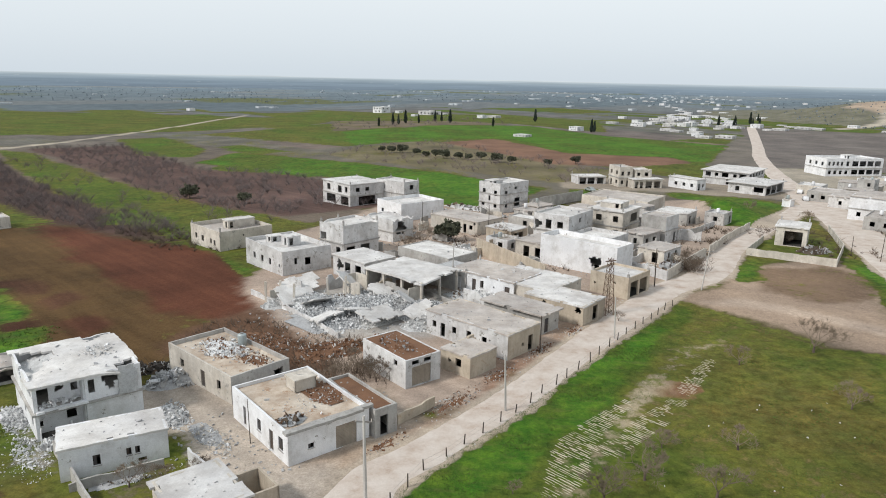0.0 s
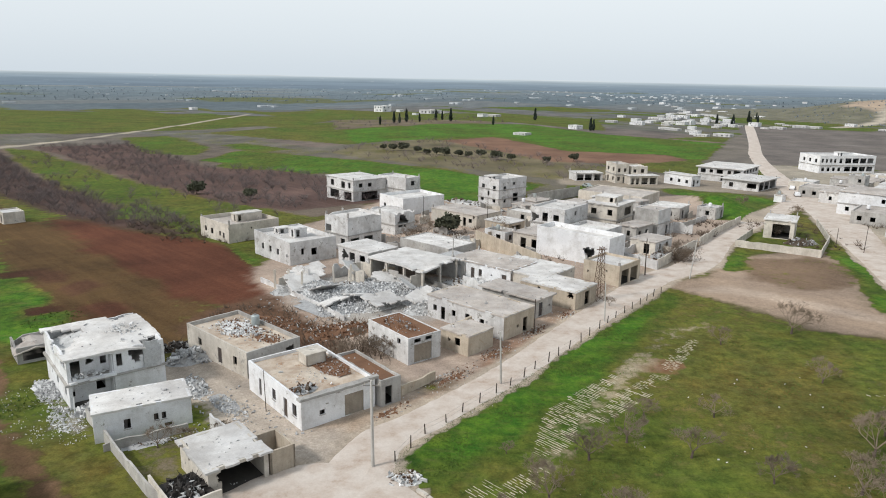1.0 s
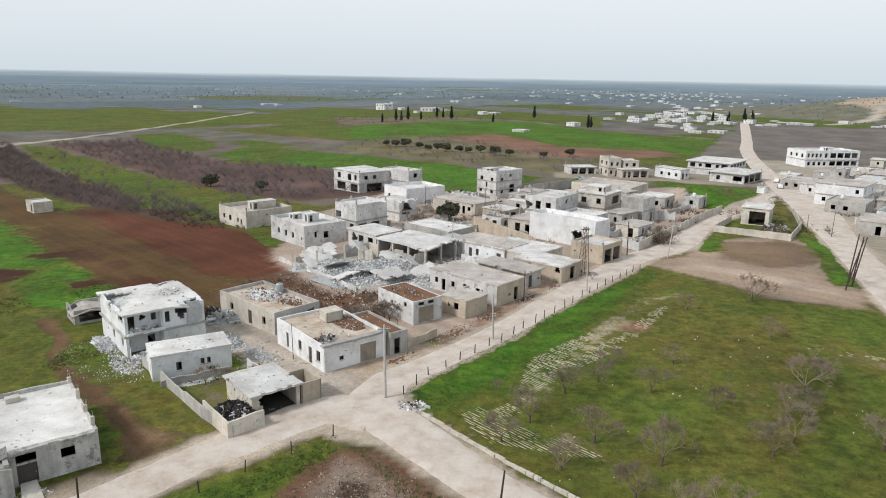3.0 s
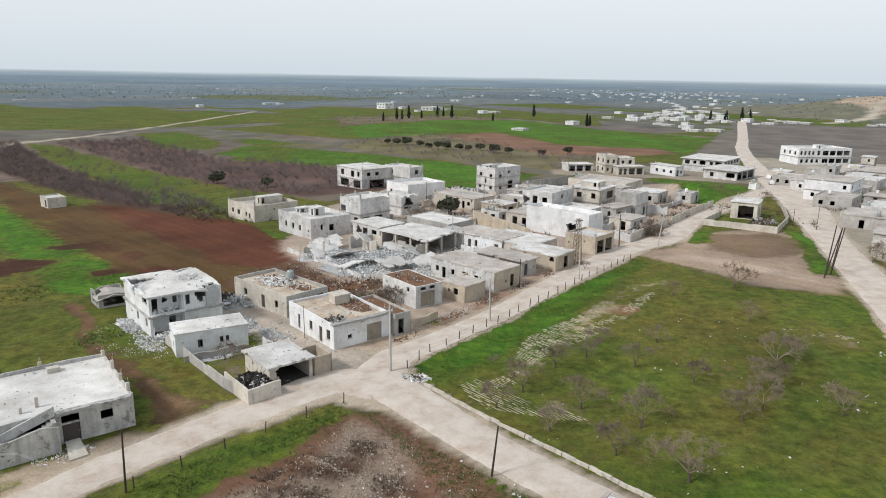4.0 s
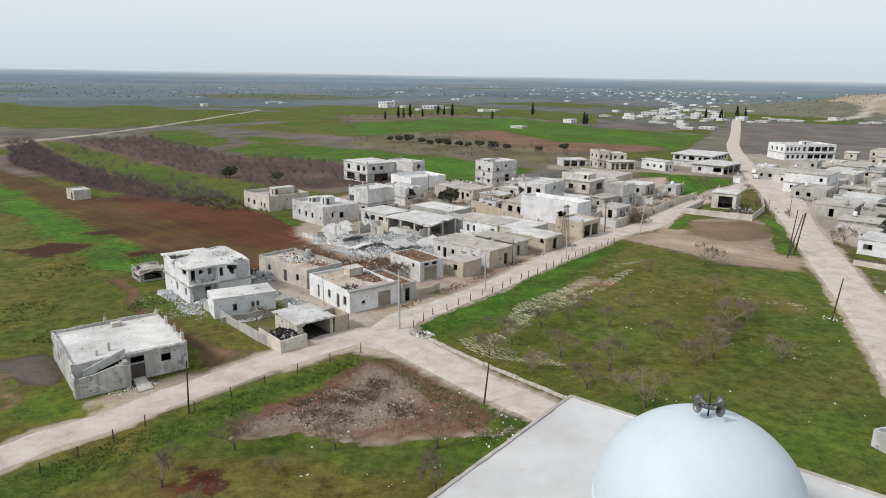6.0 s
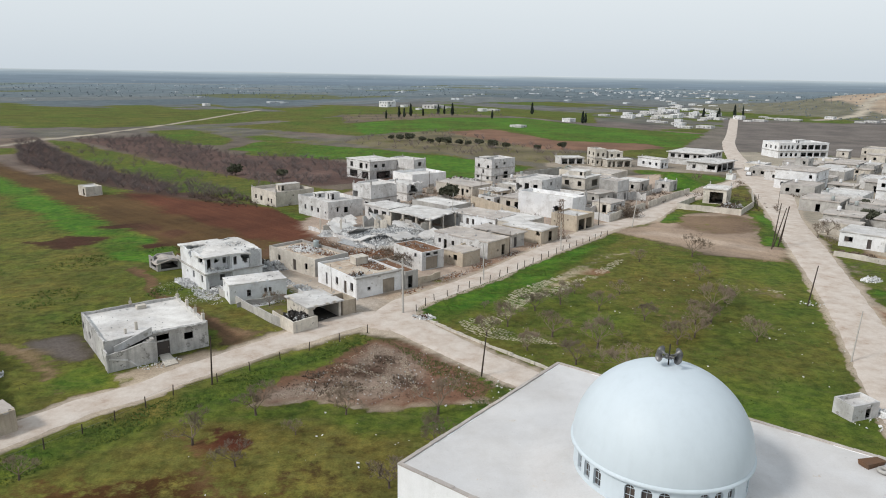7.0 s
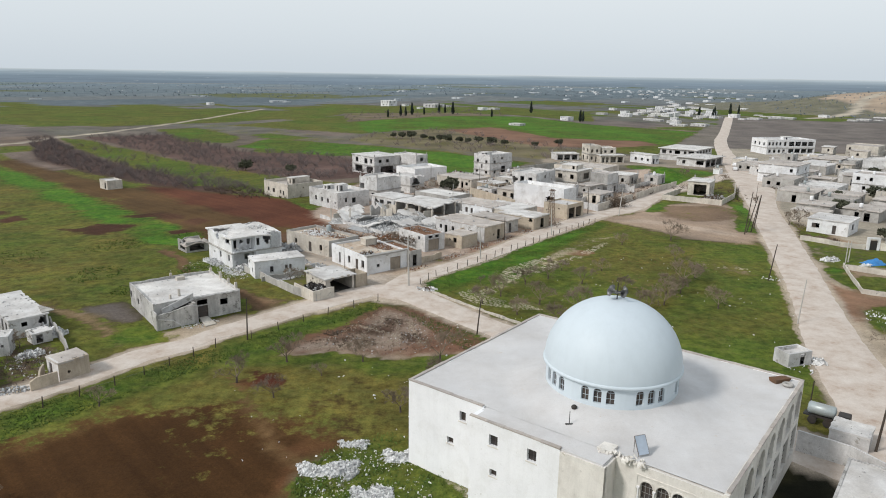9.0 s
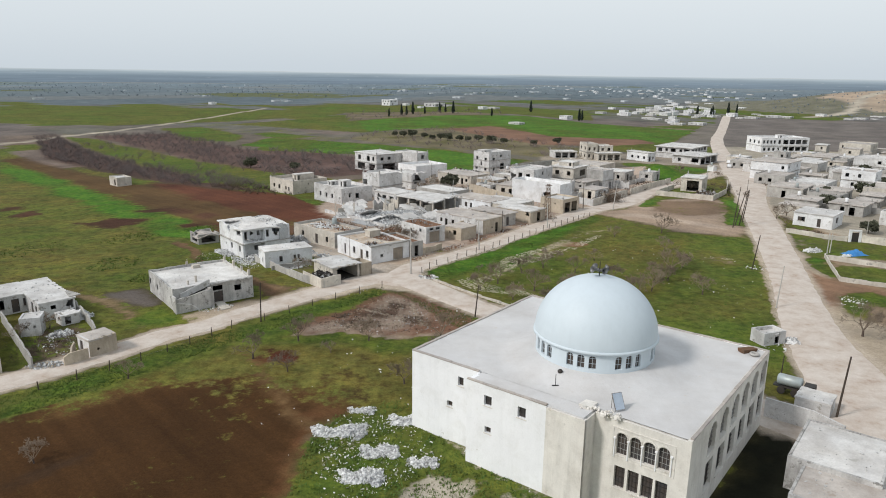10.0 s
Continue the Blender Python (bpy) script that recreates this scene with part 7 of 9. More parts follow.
# ---- the white ruin, its annex and yard ----
for z, hgt, ops in ((0.0, 2.7, [(0.25, 0.6, 0.7, 1.3), (2.7, 3.6, 0.9, 1.9)]), (2.85, 2.5, [(0.3, 1.3, 0.1, 1.9), (3.3, 3.9, 0.9, 1.9)])):
    b = Builder()
    panel(b, Matrix.Translation((0.25, 1.5, z)), 4.1, hgt, 0.15, ops, [(2.2, 1.5, 0.35)] if z else [], base=0)
    part("inner_wall", b, CLEAN, h_ruin)
b = Builder()
b.box(4.35, 0.25, 0.0, 4.5, 10.9, 5.25)
part("inner_wall", b, CLEAN, h_ruin)
b = Builder()
broken_slab(b, 0.1, -0.35, 4.6, 0.1, 12, 2, lambda x, y: 3.02 + 0.03 * noise.noise(Vector((x * 2, y, 1))), lambda u, v: not (0.2 < u < 0.4 and v < 0.5), 0.22)
part("balcony_slab", b, CLEAN, h_ruin, "chipped balcony slab")
b = Builder()
for _ in range(60):
    b.chunk((random.uniform(0.5, 4.3), random.uniform(0.1, 1.3), 3.05 + random.uniform(0, 0.25)), random.uniform(0.06, 0.22))
part("balcony_debris", b, RUBBLEW, h_ruin, "white broken pieces", kind="stuff")
for x, lean in ((0.2, 0.1), (3.0, -0.05)):
    b = Builder()
    b.tube((x, -0.5, -0.4), (x + lean, -0.5, 1.5), 0.07, 0.06, 6)
    part("pipe", b, CLEAN, h_ruin)
def ruin_top(x, y):
    sag = 0.75 * math.exp(-((x - 0.2) ** 2 / 3.0 + (y - 5.5) ** 2 / 9.0)) + 0.5 * math.exp(-((x - 8.6) ** 2 / 4.0 + y ** 2 / 5.0))
    return 5.62 - sag + 0.05 * noise.noise(Vector((x, y, 2)))


def ruin_left(u, v):
    k = noise.noise(Vector((u * 6, v * 6, 7)))
    return not ((u > 0.76 and v < 0.16 + 0.12 * k) or (u < 0.06 + 0.30 * math.sin(math.pi * min(1.0, max(0.0, (v - 0.42) / 0.5))) + 0.14 * k and 0.42 < v < 0.93) or (u < 0.07 and 0.35 < v < 0.62 + 0.2 * k) or (v > 0.9 + 0.1 * k and u > 0.7))


b = Builder()
broken_slab(b, -0.3, -0.3, 10.1, 11.5, 22, 23, ruin_top, ruin_left, 0.22)
part("roof", b, ROOFW, h_ruin, "sagging pale roof slab with broken edges")
b = Builder()
broken_slab(b, 0.05, 4.0, 3.4, 10.4, 8, 12, lambda x, y: 4.25 + 0.34 * x + 0.12 * noise.noise(Vector((x, y, 5))), lambda u, v: True, 0.18)
part("fallen_roof_piece", b, RUBBLE, h_ruin)
b = Builder()
broken_slab(b, 0, 0, 1.9, 2.9, 5, 7, lambda x, y: 0.25 * math.sin(x * 1.3) + 0.1 * noise.noise(Vector((x, y, 1))), lambda u, v: u + v < 1.75, 0.16)
part("hanging_slab", b, RUBBLE, h_ruin, m=pose(7.5, -0.28, 2.9, 84, 4, 6))
heap("broken white concrete spilled from the ruin", -44.2, 67.0, 3.6, 1.9, 132, 0.3, 800, 0.15, (RUBBLEW, RUBBLEW, RUBBLE))
heap("white concrete shards trailing into the grass", -38.9, 60.0, 4.4, 1.3, 130, 0.05, 520, 0.13, (RUBBLEW, RUBBLEW, RUBBLE))
heap("broken concrete at the foot of the ruin", -37.2, 62.0, 1.6, 1.2, 40, 0.9, 200, 0.22, (RUBBLEW, RUBBLE))
heap("broken slabs behind the white ruin", -32.0, 76.5, 3.2, 2.2, 40, 1.5, 220, 0.34, (RUBBLE, RUBBLEW))
heap("grey rubble filling the alley", -28.6, 67.6, 3.4, 1.8, 130, 0.5, 500, 0.16, (RUBBLE, RUBBLEW))
heap("dust and broken blocks along the alley", -22.6, 62.8, 4.6, 1.4, 132, 0.15, 420, 0.11, (RUBBLE, RUBBLEW, CREAM))
heap("broken blocks in a narrow yard", -27.4, 56.4, 3.6, 1.0, 30, 0.15, 220, 0.1, (RUBBLE, SCRUB, RUBBLEW))
heap("charred beams and dark scrap behind the ruin", -35.6, 80.2, 4.2, 1.4, 30, 0.7, 260, 0.24, (CHAR, DARKMETAL, SCRUB, RUBBLE), name="scrap", bars=20)
m_r = pose(-39.4, 62.4, ground_z(-39.4, 62.4), 0, 0, 40.5)
q = m_r @ Vector((7.2, 6.0, 5.5))
heap("broken concrete on the ruin's roof", q.x, q.y, 2.0, 2.2, 42, 0.25, 160, 0.17, (RUBBLEW, RUBBLE), z=q.z)
w_hut = house("collapsed grey hut with a sagging roof", -52.5, 74.5, 40, 4.4, 5.0, 2.1, wall=GREY, roof=None, parapet=0.05, ragged=0.9, R=[(0.6, 3.6, 0.3, 1.6, "o")], L=[(0.8, 3.8, 0.3, 1.7, "o")])
b = Builder()
broken_slab(b, -0.3, -0.3, 4.6, 5.2, 10, 10, lambda x, y: 2.0 - 0.25 * abs(x - 2.2) + 0.12 * noise.noise(Vector((x, y, 3))), lambda u, v: not (u < 0.3 and v > 0.6) and not (u > 0.8 and v < 0.3), 0.14)
part("roof", b, ROOF, w_hut)
heap("burnt timber and scrap by the collapsed hut", -36.5, 79.5, 3.6, 1.6, 10, 0.6, 90, 0.4, (DARKMETAL, SCRUB, RUBBLE), name="scrap")

yard_wall("grey block yard wall beside the green verge", [(-36.7, 60.3), (-24.9, 47.2), (-20.4, 43.2)], 1.3, mat=GREY)
yard_wall("white plastered yard wall", [(-23.6, 58.8), (-16.8, 51.6)], 1.6, mat=WHITE)
yard_wall("low inner yard wall", [(-31.8, 54.0), (-25.4, 58.0)], 0.9, mat=GREY)
carport = house("pale flat-roofed garage with a wide dark front", -19.5, 46.8, 41, 5.3, 6.3, 2.6, wall=CREAM, roof=ROOFW, eave=0.3, R=[(1.1, 4.9, 0.02, 2.3, "o")], holesR=[(1.1, 1.7, 0.4)])
tank_box = thing("roofless_room", "small roofless stone room beside the garage", "outbuilding", -15.4, 50.4, 41)
for m, length in ((Matrix.Identity(4), 2.4), (Matrix.Translation((0, 3.6, 0)) @ FLANK, 3.6), (Matrix.Translation((2.4, 3.6, 0)) @ Matrix.Rotation(radians(180), 4, "Z"), 2.4), (Matrix.Translation((2.4, 0, 0)) @ Matrix.Rotation(radians(90), 4, "Z"), 3.6)):
    b = Builder()
    panel(b, m, length, 2.3, 0.2, (), (), 0.08)
    part("wall", b, BEIGE, tank_box)
yard_wall("low wall round a scrap-filled yard", [(-20.6, 43.0), (-18.0, 45.7)], 1.75, mat=CREAM, ragged=0.1)
yard_wall("low wall round a scrap-filled yard", [(-20.6, 43.0), (-24.6, 47.6)], 1.75, mat=CREAM, ragged=0.1)
b = Builder()
b.box(0.1, 0.1, -0.3, 3.5, 4.6, 1.15, wear=0.05)
solid("pit_fill", b, CHAR, "blackened burnt fill inside a low walled pit", "ash", m=pose(-20.7, 43.3, ground_z(-20.7, 43.3), 0, 0, 46))
heap("charred black timber and scrap filling a walled pit", -21.0, 46.2, 2.1, 1.5, 136, 0.5, 240, 0.26, (CHAR, CHAR, CHAR, DARKMETAL, RUBBLE), name="scrap", z=1.1, bars=16)
heap("grey and white rubbish beside the pole", -3.6, 50.2, 1.7, 1.2, 0, 0.35, 120, 0.18, (RUBBLE, RUBBLEW, RUST), name="rubbish")
for hx, hy, ra, rb, tn, nn in ((0.4, 71.8, 4.4, 1.5, 52, 320), (5.6, 78.8, 3.2, 1.2, 50, 220), (11.8, 87.4, 3.4, 1.2, 54, 260), (17.2, 94.6, 2.6, 1.1, 54, 180), (-6.0, 62.6, 2.8, 0.9, 45, 120)):
    heap("red earth and stones along the house fronts", hx, hy, ra, rb, tn, 0.12, nn, 0.1, (REDSOIL, RUBBLE, CREAM, REDSOIL))

# roof details
m_w = pose(-14.4, 58.4, 0.0, 0, 0, 40)
q = m_w @ Vector((4.6, 7.4, 2.95))
box = thing("roof_room", "small pale stair room on an earth-covered roof", "roof room", q.x, q.y, 40, z=2.95)
for m, length in ((Matrix.Identity(4), 2.4), (Matrix.Translation((0, 2.0, 0)) @ FLANK, 2.0), (Matrix.Translation((2.4, 2.0, 0)) @ Matrix.Rotation(radians(180), 4, "Z"), 2.4), (Matrix.Translation((2.4, 0, 0)) @ Matrix.Rotation(radians(90), 4, "Z"), 2.0)):
    b = Builder()
    panel(b, m, length, 1.2, 0.15, base=0)
    part("wall", b, CREAM, box)
b = Builder()
roof_sheet(b, -0.1, -0.1, 2.5, 2.1, 1.3, 0.14)
part("roof", b, CREAM, box)
q = m_w @ Vector((1.6, 2.6, 2.95))
qq = m_w @ Vector((6.8, 6.2, 2.95))
heap("red earth lying on a flat roof", qq.x, qq.y, 1.6, 3.2, 40, 0.14, 260, 0.09, (REDSOIL, RUBBLE), z=2.96, name="earth_heap")
b = Builder()
broken_slab(b, -0.35, -0.5, 9.0, 0.3, 22, 2, lambda x, y: 3.42 + 0.04 * noise.noise(Vector((x, y, 8))), lambda u, v: not (u > 0.86 and v < 0.5), 0.26)
solid("roof_ledge", b, GREY, "worn concrete ledge along the street front", "ledge", m=m_w)
heap("dark scrap and stones on a flat roof", q.x, q.y, 1.5, 1.1, 40, 0.35, 70, 0.22, (RUBBLE, SCRUB, RUST), z=2.95)
q = m_w @ Vector((4.4, 4.4, 2.95))
heap("pale stones on a flat roof", q.x, q.y, 2.6, 2.4, 40, 0.05, 90, 0.1, (RUBBLE, RUBBLEW), z=2.95)
wing = house("grey rear wing with a broken parapet and earth on its roof", -7.2, 63.6, 40, 2.6, 9.0, 3.0, wall=GREY, roof=REDSOIL, parapet=0.3, ragged=0.3, R=[(0.6, 1.5, 0.1, 2.2, "o")])
yard_wall("rubble stone wall before a bare yard", [(-5.2, 66.3), (-1.6, 70.6)], 1.2, mat=BEIGE)
m_b = pose(-23.3, 70.6, ground_z(-23.3, 70.6), 0, 0, 48)
q = m_b @ Vector((4.4, 8.8, 2.7))
heap("grey and red rubble heaped on a roof", q.x, q.y, 2.6, 4.4, 48, 0.22, 620, 0.15, (RUBBLEW, RUBBLE, RUBBLEW, REDSOIL), z=q.z)
q = m_b @ Vector((5.0, 4.0, 2.7))
heap("red-brown earth spread over a flat roof", q.x, q.y, 2.0, 3.6, 48, 0.14, 320, 0.12, (REDSOIL, RUBBLE, REDSOIL, CREAM), z=q.z, name="earth_heap")
q = m_b @ Vector((6.4, 8.2, 2.7))
tk = thing("water_tank", "upright grey metal water tank on a roof", "water tank", q.x, q.y, 0, z=q.z)
b = Builder()
b.lathe([(0.001, 0.0), (0.5, 0.0), (0.52, 0.08), (0.52, 1.3), (0.5, 1.38), (0.2, 1.5), (0.001, 1.5)], 20)
part("body", b, TANK, tk, smooth=True)
b = Builder()
b.lathe([(0.2, 1.48), (0.2, 1.58), (0.001, 1.6)], 12)
part("lid", b, STEEL, tk)
m_s = pose(-5.0, 74.6, 0, 0, 0, 40)
q = m_s @ Vector((2.0, 5.0, 3.35))
heap("red earth and stones on a shed roof", q.x, q.y, 1.7, 3.4, 42, 0.35, 120, 0.16, (REDSOIL, RUBBLE), z=3.33, name="earth_heap")
heap("red-brown earth thrown up among the ruins", -14.5, 86.5, 5.5, 3.2, 20, 0.6, 700, 0.15, (REDSOIL, REDSOIL, REDSOIL, RUBBLE), name="earth_heap")
heap("red-brown earth and stones", -24.0, 89.0, 5.5, 3.0, 150, 0.4, 500, 0.14, (REDSOIL, REDSOIL, REDSOIL, RUBBLE), name="earth_heap")
heap("red-brown earth behind the yard", -8.0, 83.0, 3.5, 2.4, 50, 0.5, 300, 0.15, (REDSOIL, SCRUB), name="earth_heap")
b = Builder()
r = random.Random(4)
for k in range(420):
    x, y = -12.5 + r.gauss(0, 3.0), 79.0 + r.gauss(0, 1.6)
    p = Vector((x, y, ground_z(x, y)))
    b.tube(p, p + Vector((r.uniform(-0.6, 0.6), r.uniform(-0.6, 0.6), r.uniform(0.5, 1.5))), 0.03, 0.012, 3, caps=False)
solid("scrub", b, SCRUB, "dry brown scrub in a bare yard", "scrub", kind="stuff")

b = Builder()
for k in range(900):
    x, y = r.uniform(-36, -8), r.uniform(78, 98)
    if inside([(-38, 93), (-29, 107), (-22, 93), (-8, 90), (-6, 76), (-14, 74), (-24, 80), (-38, 88)], np.array([x]), np.array([y]))[0]:
        p = Vector((x, y, ground_z(x, y)))
        for _ in range(3):
            b.tube(p, p + Vector((r.uniform(-0.5, 0.5), r.uniform(-0.5, 0.5), r.uniform(0.2, 0.8))), 0.03, 0.012, 3, caps=False)
solid("scrub", b, SCRUB, "low dead scrub on scarred red earth", "scrub", kind="stuff")

# outside stair of the grey block house
m_l = pose(-40.1, 30.7, ground_z(-40.1, 30.7), 0, 0, 38.5)
st = thing("outside_stair", "pale concrete stair with solid balustrade walls", "stair", -40.1, 30.7, 38.5)
for k in range(14):
    b = Builder()
    b.box(0.3 + k * 0.36, -1.25, -0.3, 0.3 + (k + 1) * 0.36 + 0.02, -0.14, 0.2 + k * 0.21, wear=0.01)
    part("step", b, GREY, st)
b = Builder()
panel(b, Matrix.Translation((-0.12, -1.52, 0)), 5.6, 2.15, 0.2, (), [(1.2, 1.35, 0.22)], 0.12, base=-0.4, top=lambda x: 0.16 * x - 0.5 * S45((x - 4.2) / 1.4))
part("balustrade", b, STAINED, st, "stained plaster front wall of the stair")
rail = [(0.1 + 0.5 * k, 1.75 - 0.14 * k - 0.055 * k * max(0, k - 4)) for k in range(10)]
rv, rf = [], []
for x, z in rail:
    rv += [(x, -1.62, z - 0.2), (x, -1.62, z), (x, -1.5, z), (x, -1.5, z - 0.2)]
for k in range(len(rail) - 1):
    for q in range(4):
        rf.append((4 * k + q, 4 * k + 4 + q, 4 * k + 4 + (q + 1) % 4, 4 * k + (q + 1) % 4))
b = Builder()
b.v, b.f, b.mi = rv, rf, [0] * len(rf)
part("stair_moulding", b, WHITE, st, "pale curved moulding on the stair wall")
b = Builder()
b.box(-0.12, -1.27, -0.4, 1.2, -0.03, 1.62, wear=0.02)
part("landing", b, GREY, st)
b = Builder()
b.box(-0.12, -1.5, 1.62, 0.06, -0.03, 2.45, wear=0.02)
part("balustrade", b, WHITE, st)
b = Builder()
b.hexa([(1.0, -0.26, 1.7), (5.4, -0.26, 3.1), (5.4, -0.06, 3.1), (1.0, -0.06, 1.7), (1.0, -0.26, 2.55), (5.4, -0.26, 4.1), (5.4, -0.06, 4.1), (1.0, -0.06, 2.55)])
part("balustrade", b, WHITE, st, "sloping white balustrade")
b = Builder()
broken_slab(b, 5.5, -0.4, 11.95, 0.0, 16, 2, lambda x, y: 3.36 + 0.03 * noise.noise(Vector((x, y, 3))), lambda u, v: not (0.45 < u < 0.55 and v < 0.5), 0.22)
part("ledge", b, STAINED, st)
for x, y, h in ((4.4, 3.0, 1.0), (3.0, 2.4, 0.6)):
    q = m_l @ Vector((x, y, 3.0))
    b = Builder()
    b.box(-0.14, -0.14, 0, 0.14, 0.14, h, wear=0.02)
    solid("roof_stub", b, CREAM, "short concrete column stub on a flat roof", "column", "roof stubs", m=Matrix.Translation(q) @ pose(0, 0, 0, 0, 0, 42))
q = m_l @ Vector((7.0, 11.0, 3.0))
b = Builder()
b.box(-0.6, -0.4, 0, 0.6, 0.4, 0.5, wear=0.02)
solid("roof_hatch", b, CREAM, "low concrete hatch on a flat roof", "hatch", m=Matrix.Translation(q) @ pose(0, 0, 0, 0, 0, 42))

heap("pale dust and rubble before a doorway", *(m_l @ Vector((5.6, -2.2, 0))).xy, 2.6, 1.2, 38, 0.12, 260, 0.1, (RUBBLE, RUBBLEW, CREAM))
b = Builder()
b.hexa([(5.7, -3.6, 0.02), (7.3, -3.4, 0.02), (7.2, -0.1, 0.1), (6.0, -0.1, 0.1), (5.7, -3.6, 0.14), (7.3, -3.4, 0.14), (7.2, -0.1, 0.3), (6.0, -0.1, 0.3)])
solid("door_ramp", b, CREAM, "cracked concrete ramp before a doorway", "ramp", m=m_l)
for px, py, h in ((12.0, 1.0, 0.8), (12.0, 4.0, 0.7), (12.0, 7.4, 0.9), (12.0, 11.6, 0.6), (6.0, 12.3, 0.5)):
    b = Builder()
    b.box(-0.16, -0.16, 0, 0.16, 0.16, h, wear=0.03)
    for dx, dy in ((-0.09, -0.09), (0.09, 0.09), (0.09, -0.09)):
        b.tube((dx, dy, h - 0.05), (dx + random.uniform(-0.1, 0.1), dy + random.uniform(-0.1, 0.1), h + 0.5), 0.014, 0.012, 4)
    solid("roof_stub", b, CREAM, "short concrete column stub on a flat roof", "column", "roof stubs", m=m_l @ pose(px, py, 3.36))

# ---- walled house by the lane ----
house("white single-storey house with a shattered end corner", -56.5, 25.1, 46, 4.6, 13.0, 2.75, wall=WHITE, roof=ROOFW, eave=0.15, ragged=0.15, R=[(1.4, 2.1, 1.5, 2.1, "o")], L=[(1.2, 2.0, 0.9, 2.0, "w"), (3.0, 3.9, 0.1, 2.1, "d")], holesR=[(4.3, 1.9, 0.75), (3.4, 0.4, 0.5)])
house("white house wing with a shaded porch", -66.3, 24.5, 46, 7.9, 6.5, 2.75, wall=WHITE, roof=ROOFW, eave=0.25, R=[(1.0, 2.1, 0.1, 2.1, "d"), (3.4, 4.5, 0.8, 2.2, "w"), (5.4, 6.4, 0.1, 2.1, "d"), (6.9, 7.5, 0.9, 2.0, "w")])
b = Builder()
for k in range(7):
    b.box(4.0 + 0.06 * k, 0.25 + 0.45 * k, 2.78, 5.5 - 0.12 * k, 0.62 + 0.45 * k, 2.9, wear=0.03)
solid("roof_blocks", b, GREY, "row of loose concrete blocks on a cracked roof", "blocks", m=pose(-56.5, 25.1, ground_z(-56.5, 25.1), 0, 0, 46))
house("small grey-white wash house", -55.9, 19.5, 20, 2.5, 2.6, 2.5, wall=WHITE, roof=ROOFW, parapet=0.1, wreck=0, R=[(0.6, 0.9, 1.1, 1.45, "o"), (1.6, 1.9, 1.1, 1.45, "o")], L=[(0.5, 2.0, 0.2, 1.8, "o")])
house("low broken shed against a house corner", -52.7, 23.7, 50, 2.3, 2.2, 1.5, wall=WHITE, roof=ROOFW, eave=0.1, ragged=0.2, R=[(0.4, 1.2, 0.1, 1.2, "o")])
house("stone hut with a grey flat roof by the lane", -43.4, 13.2, 52, 3.4, 3.1, 2.3, wall=BEIGE, Lwall=WHITE, roof=ROOF, eave=0.1, L=[(1.7, 2.5, 0.1, 1.8, "d")])
yard_wall("grey yard wall with a mossy foot", [(-48.4, 9.9), (-61.8, 25.0)], 1.6, mat=GREY)
yard_wall("broken stone yard wall by the lane", [(-43.5, 13.0), (-45.3, 10.8)], 1.5, mat=BEIGE, ragged=0.35)
yard_wall("broken stub of the yard wall", [(-46.6, 15.4), (-45.6, 12.4)], 1.2, mat=BEIGE, ragged=0.7)
yard_wall("broken stone wall behind the hut", [(-45.8, 19.6), (-48.8, 24.0), (-54.4, 30.6)], 1.5, mat=GREY, ragged=0.5)
yard_wall("pale yard wall running to the lane", [(-51.3, 8.6), (-58.2, 18.0), (-66, 26.0)], 1.7, mat=CREAM)
heap("pale stones fallen onto the lane", -47.4, 10.6, 2.2, 1.1, 20, 0.5, 420, 0.15, (RUBBLE, RUBBLEW, BEIGE))
heap("broken blocks against a cracked wall", -52.4, 27.4, 1.9, 1.5, 44, 1.2, 320, 0.17, (RUBBLEW, RUBBLE))
heap("rubble strewn over a weedy yard", -49.4, 18.2, 4.2, 3.2, 130, 0.05, 360, 0.12, (RUBBLE, RUBBLEW, SCRUB))
heap("old blocks in a weedy yard", -51.2, 20.6, 1.8, 1.2, 40, 0.35, 120, 0.2, (RUBBLE, RUBBLEW))
b = Builder()
r_y = random.Random(44)
for k in range(420):
    x, y = -51.0 + r_y.gauss(0, 2.0), 18.0 + r_y.gauss(0, 2.4)
    p = Vector((x, y, ground_z(x, y)))
    b.tube(p, p + Vector((r_y.uniform(-0.5, 0.5), r_y.uniform(-0.5, 0.5), r_y.uniform(0.2, 0.7))), 0.03, 0.012, 3, caps=False)
solid("dry_weeds", b, SCRUB, "dead brown weeds in a ruined yard", "weeds", kind="stuff")

# ---- white stone heaps beside the mosque ----
for x, y, rx, ry, h, n in ((-9.8, -3.2, 2.6, 1.2, 0.5, 260), (-5.6, -6.8, 1.7, 1.2, 0.45, 170), (-6.8, -11.0, 1.9, 1.3, 0.5, 190), (-3.2, -0.8, 2.0, 1.2, 0.7, 150), (-8.4, 1.2, 1.4, 0.7, 0.3, 80), (-1.5, -8.5, 1.3, 0.9, 0.35, 80)):
    for dx, dy, q in ((-0.45, -0.2, 0.75), (0.4, 0.15, 0.7), (0.05, 0.5, 0.55), (0.7, -0.5, 0.4), (-0.9, 0.4, 0.4)):
        heap("heap of broken white limestone in weeds", x + dx * rx, y + dy * ry, rx * q, ry * q, 30 + 50 * dx, h * 0.7, int(n * 2.6 * q), 0.11, (RUBBLEW, RUBBLEW, RUBBLE))
heap("scattered limestone lumps among weeds", -7.0, -6.0, 5.5, 7.5, 0, -0.2, 900, 0.1, (RUBBLEW, RUBBLEW, CREAM))
heap("limestone lumps along the mosque wall", 2.5, -4.5, 1.4, 9.0, 38, -0.2, 420, 0.12, (RUBBLEW, CREAM))

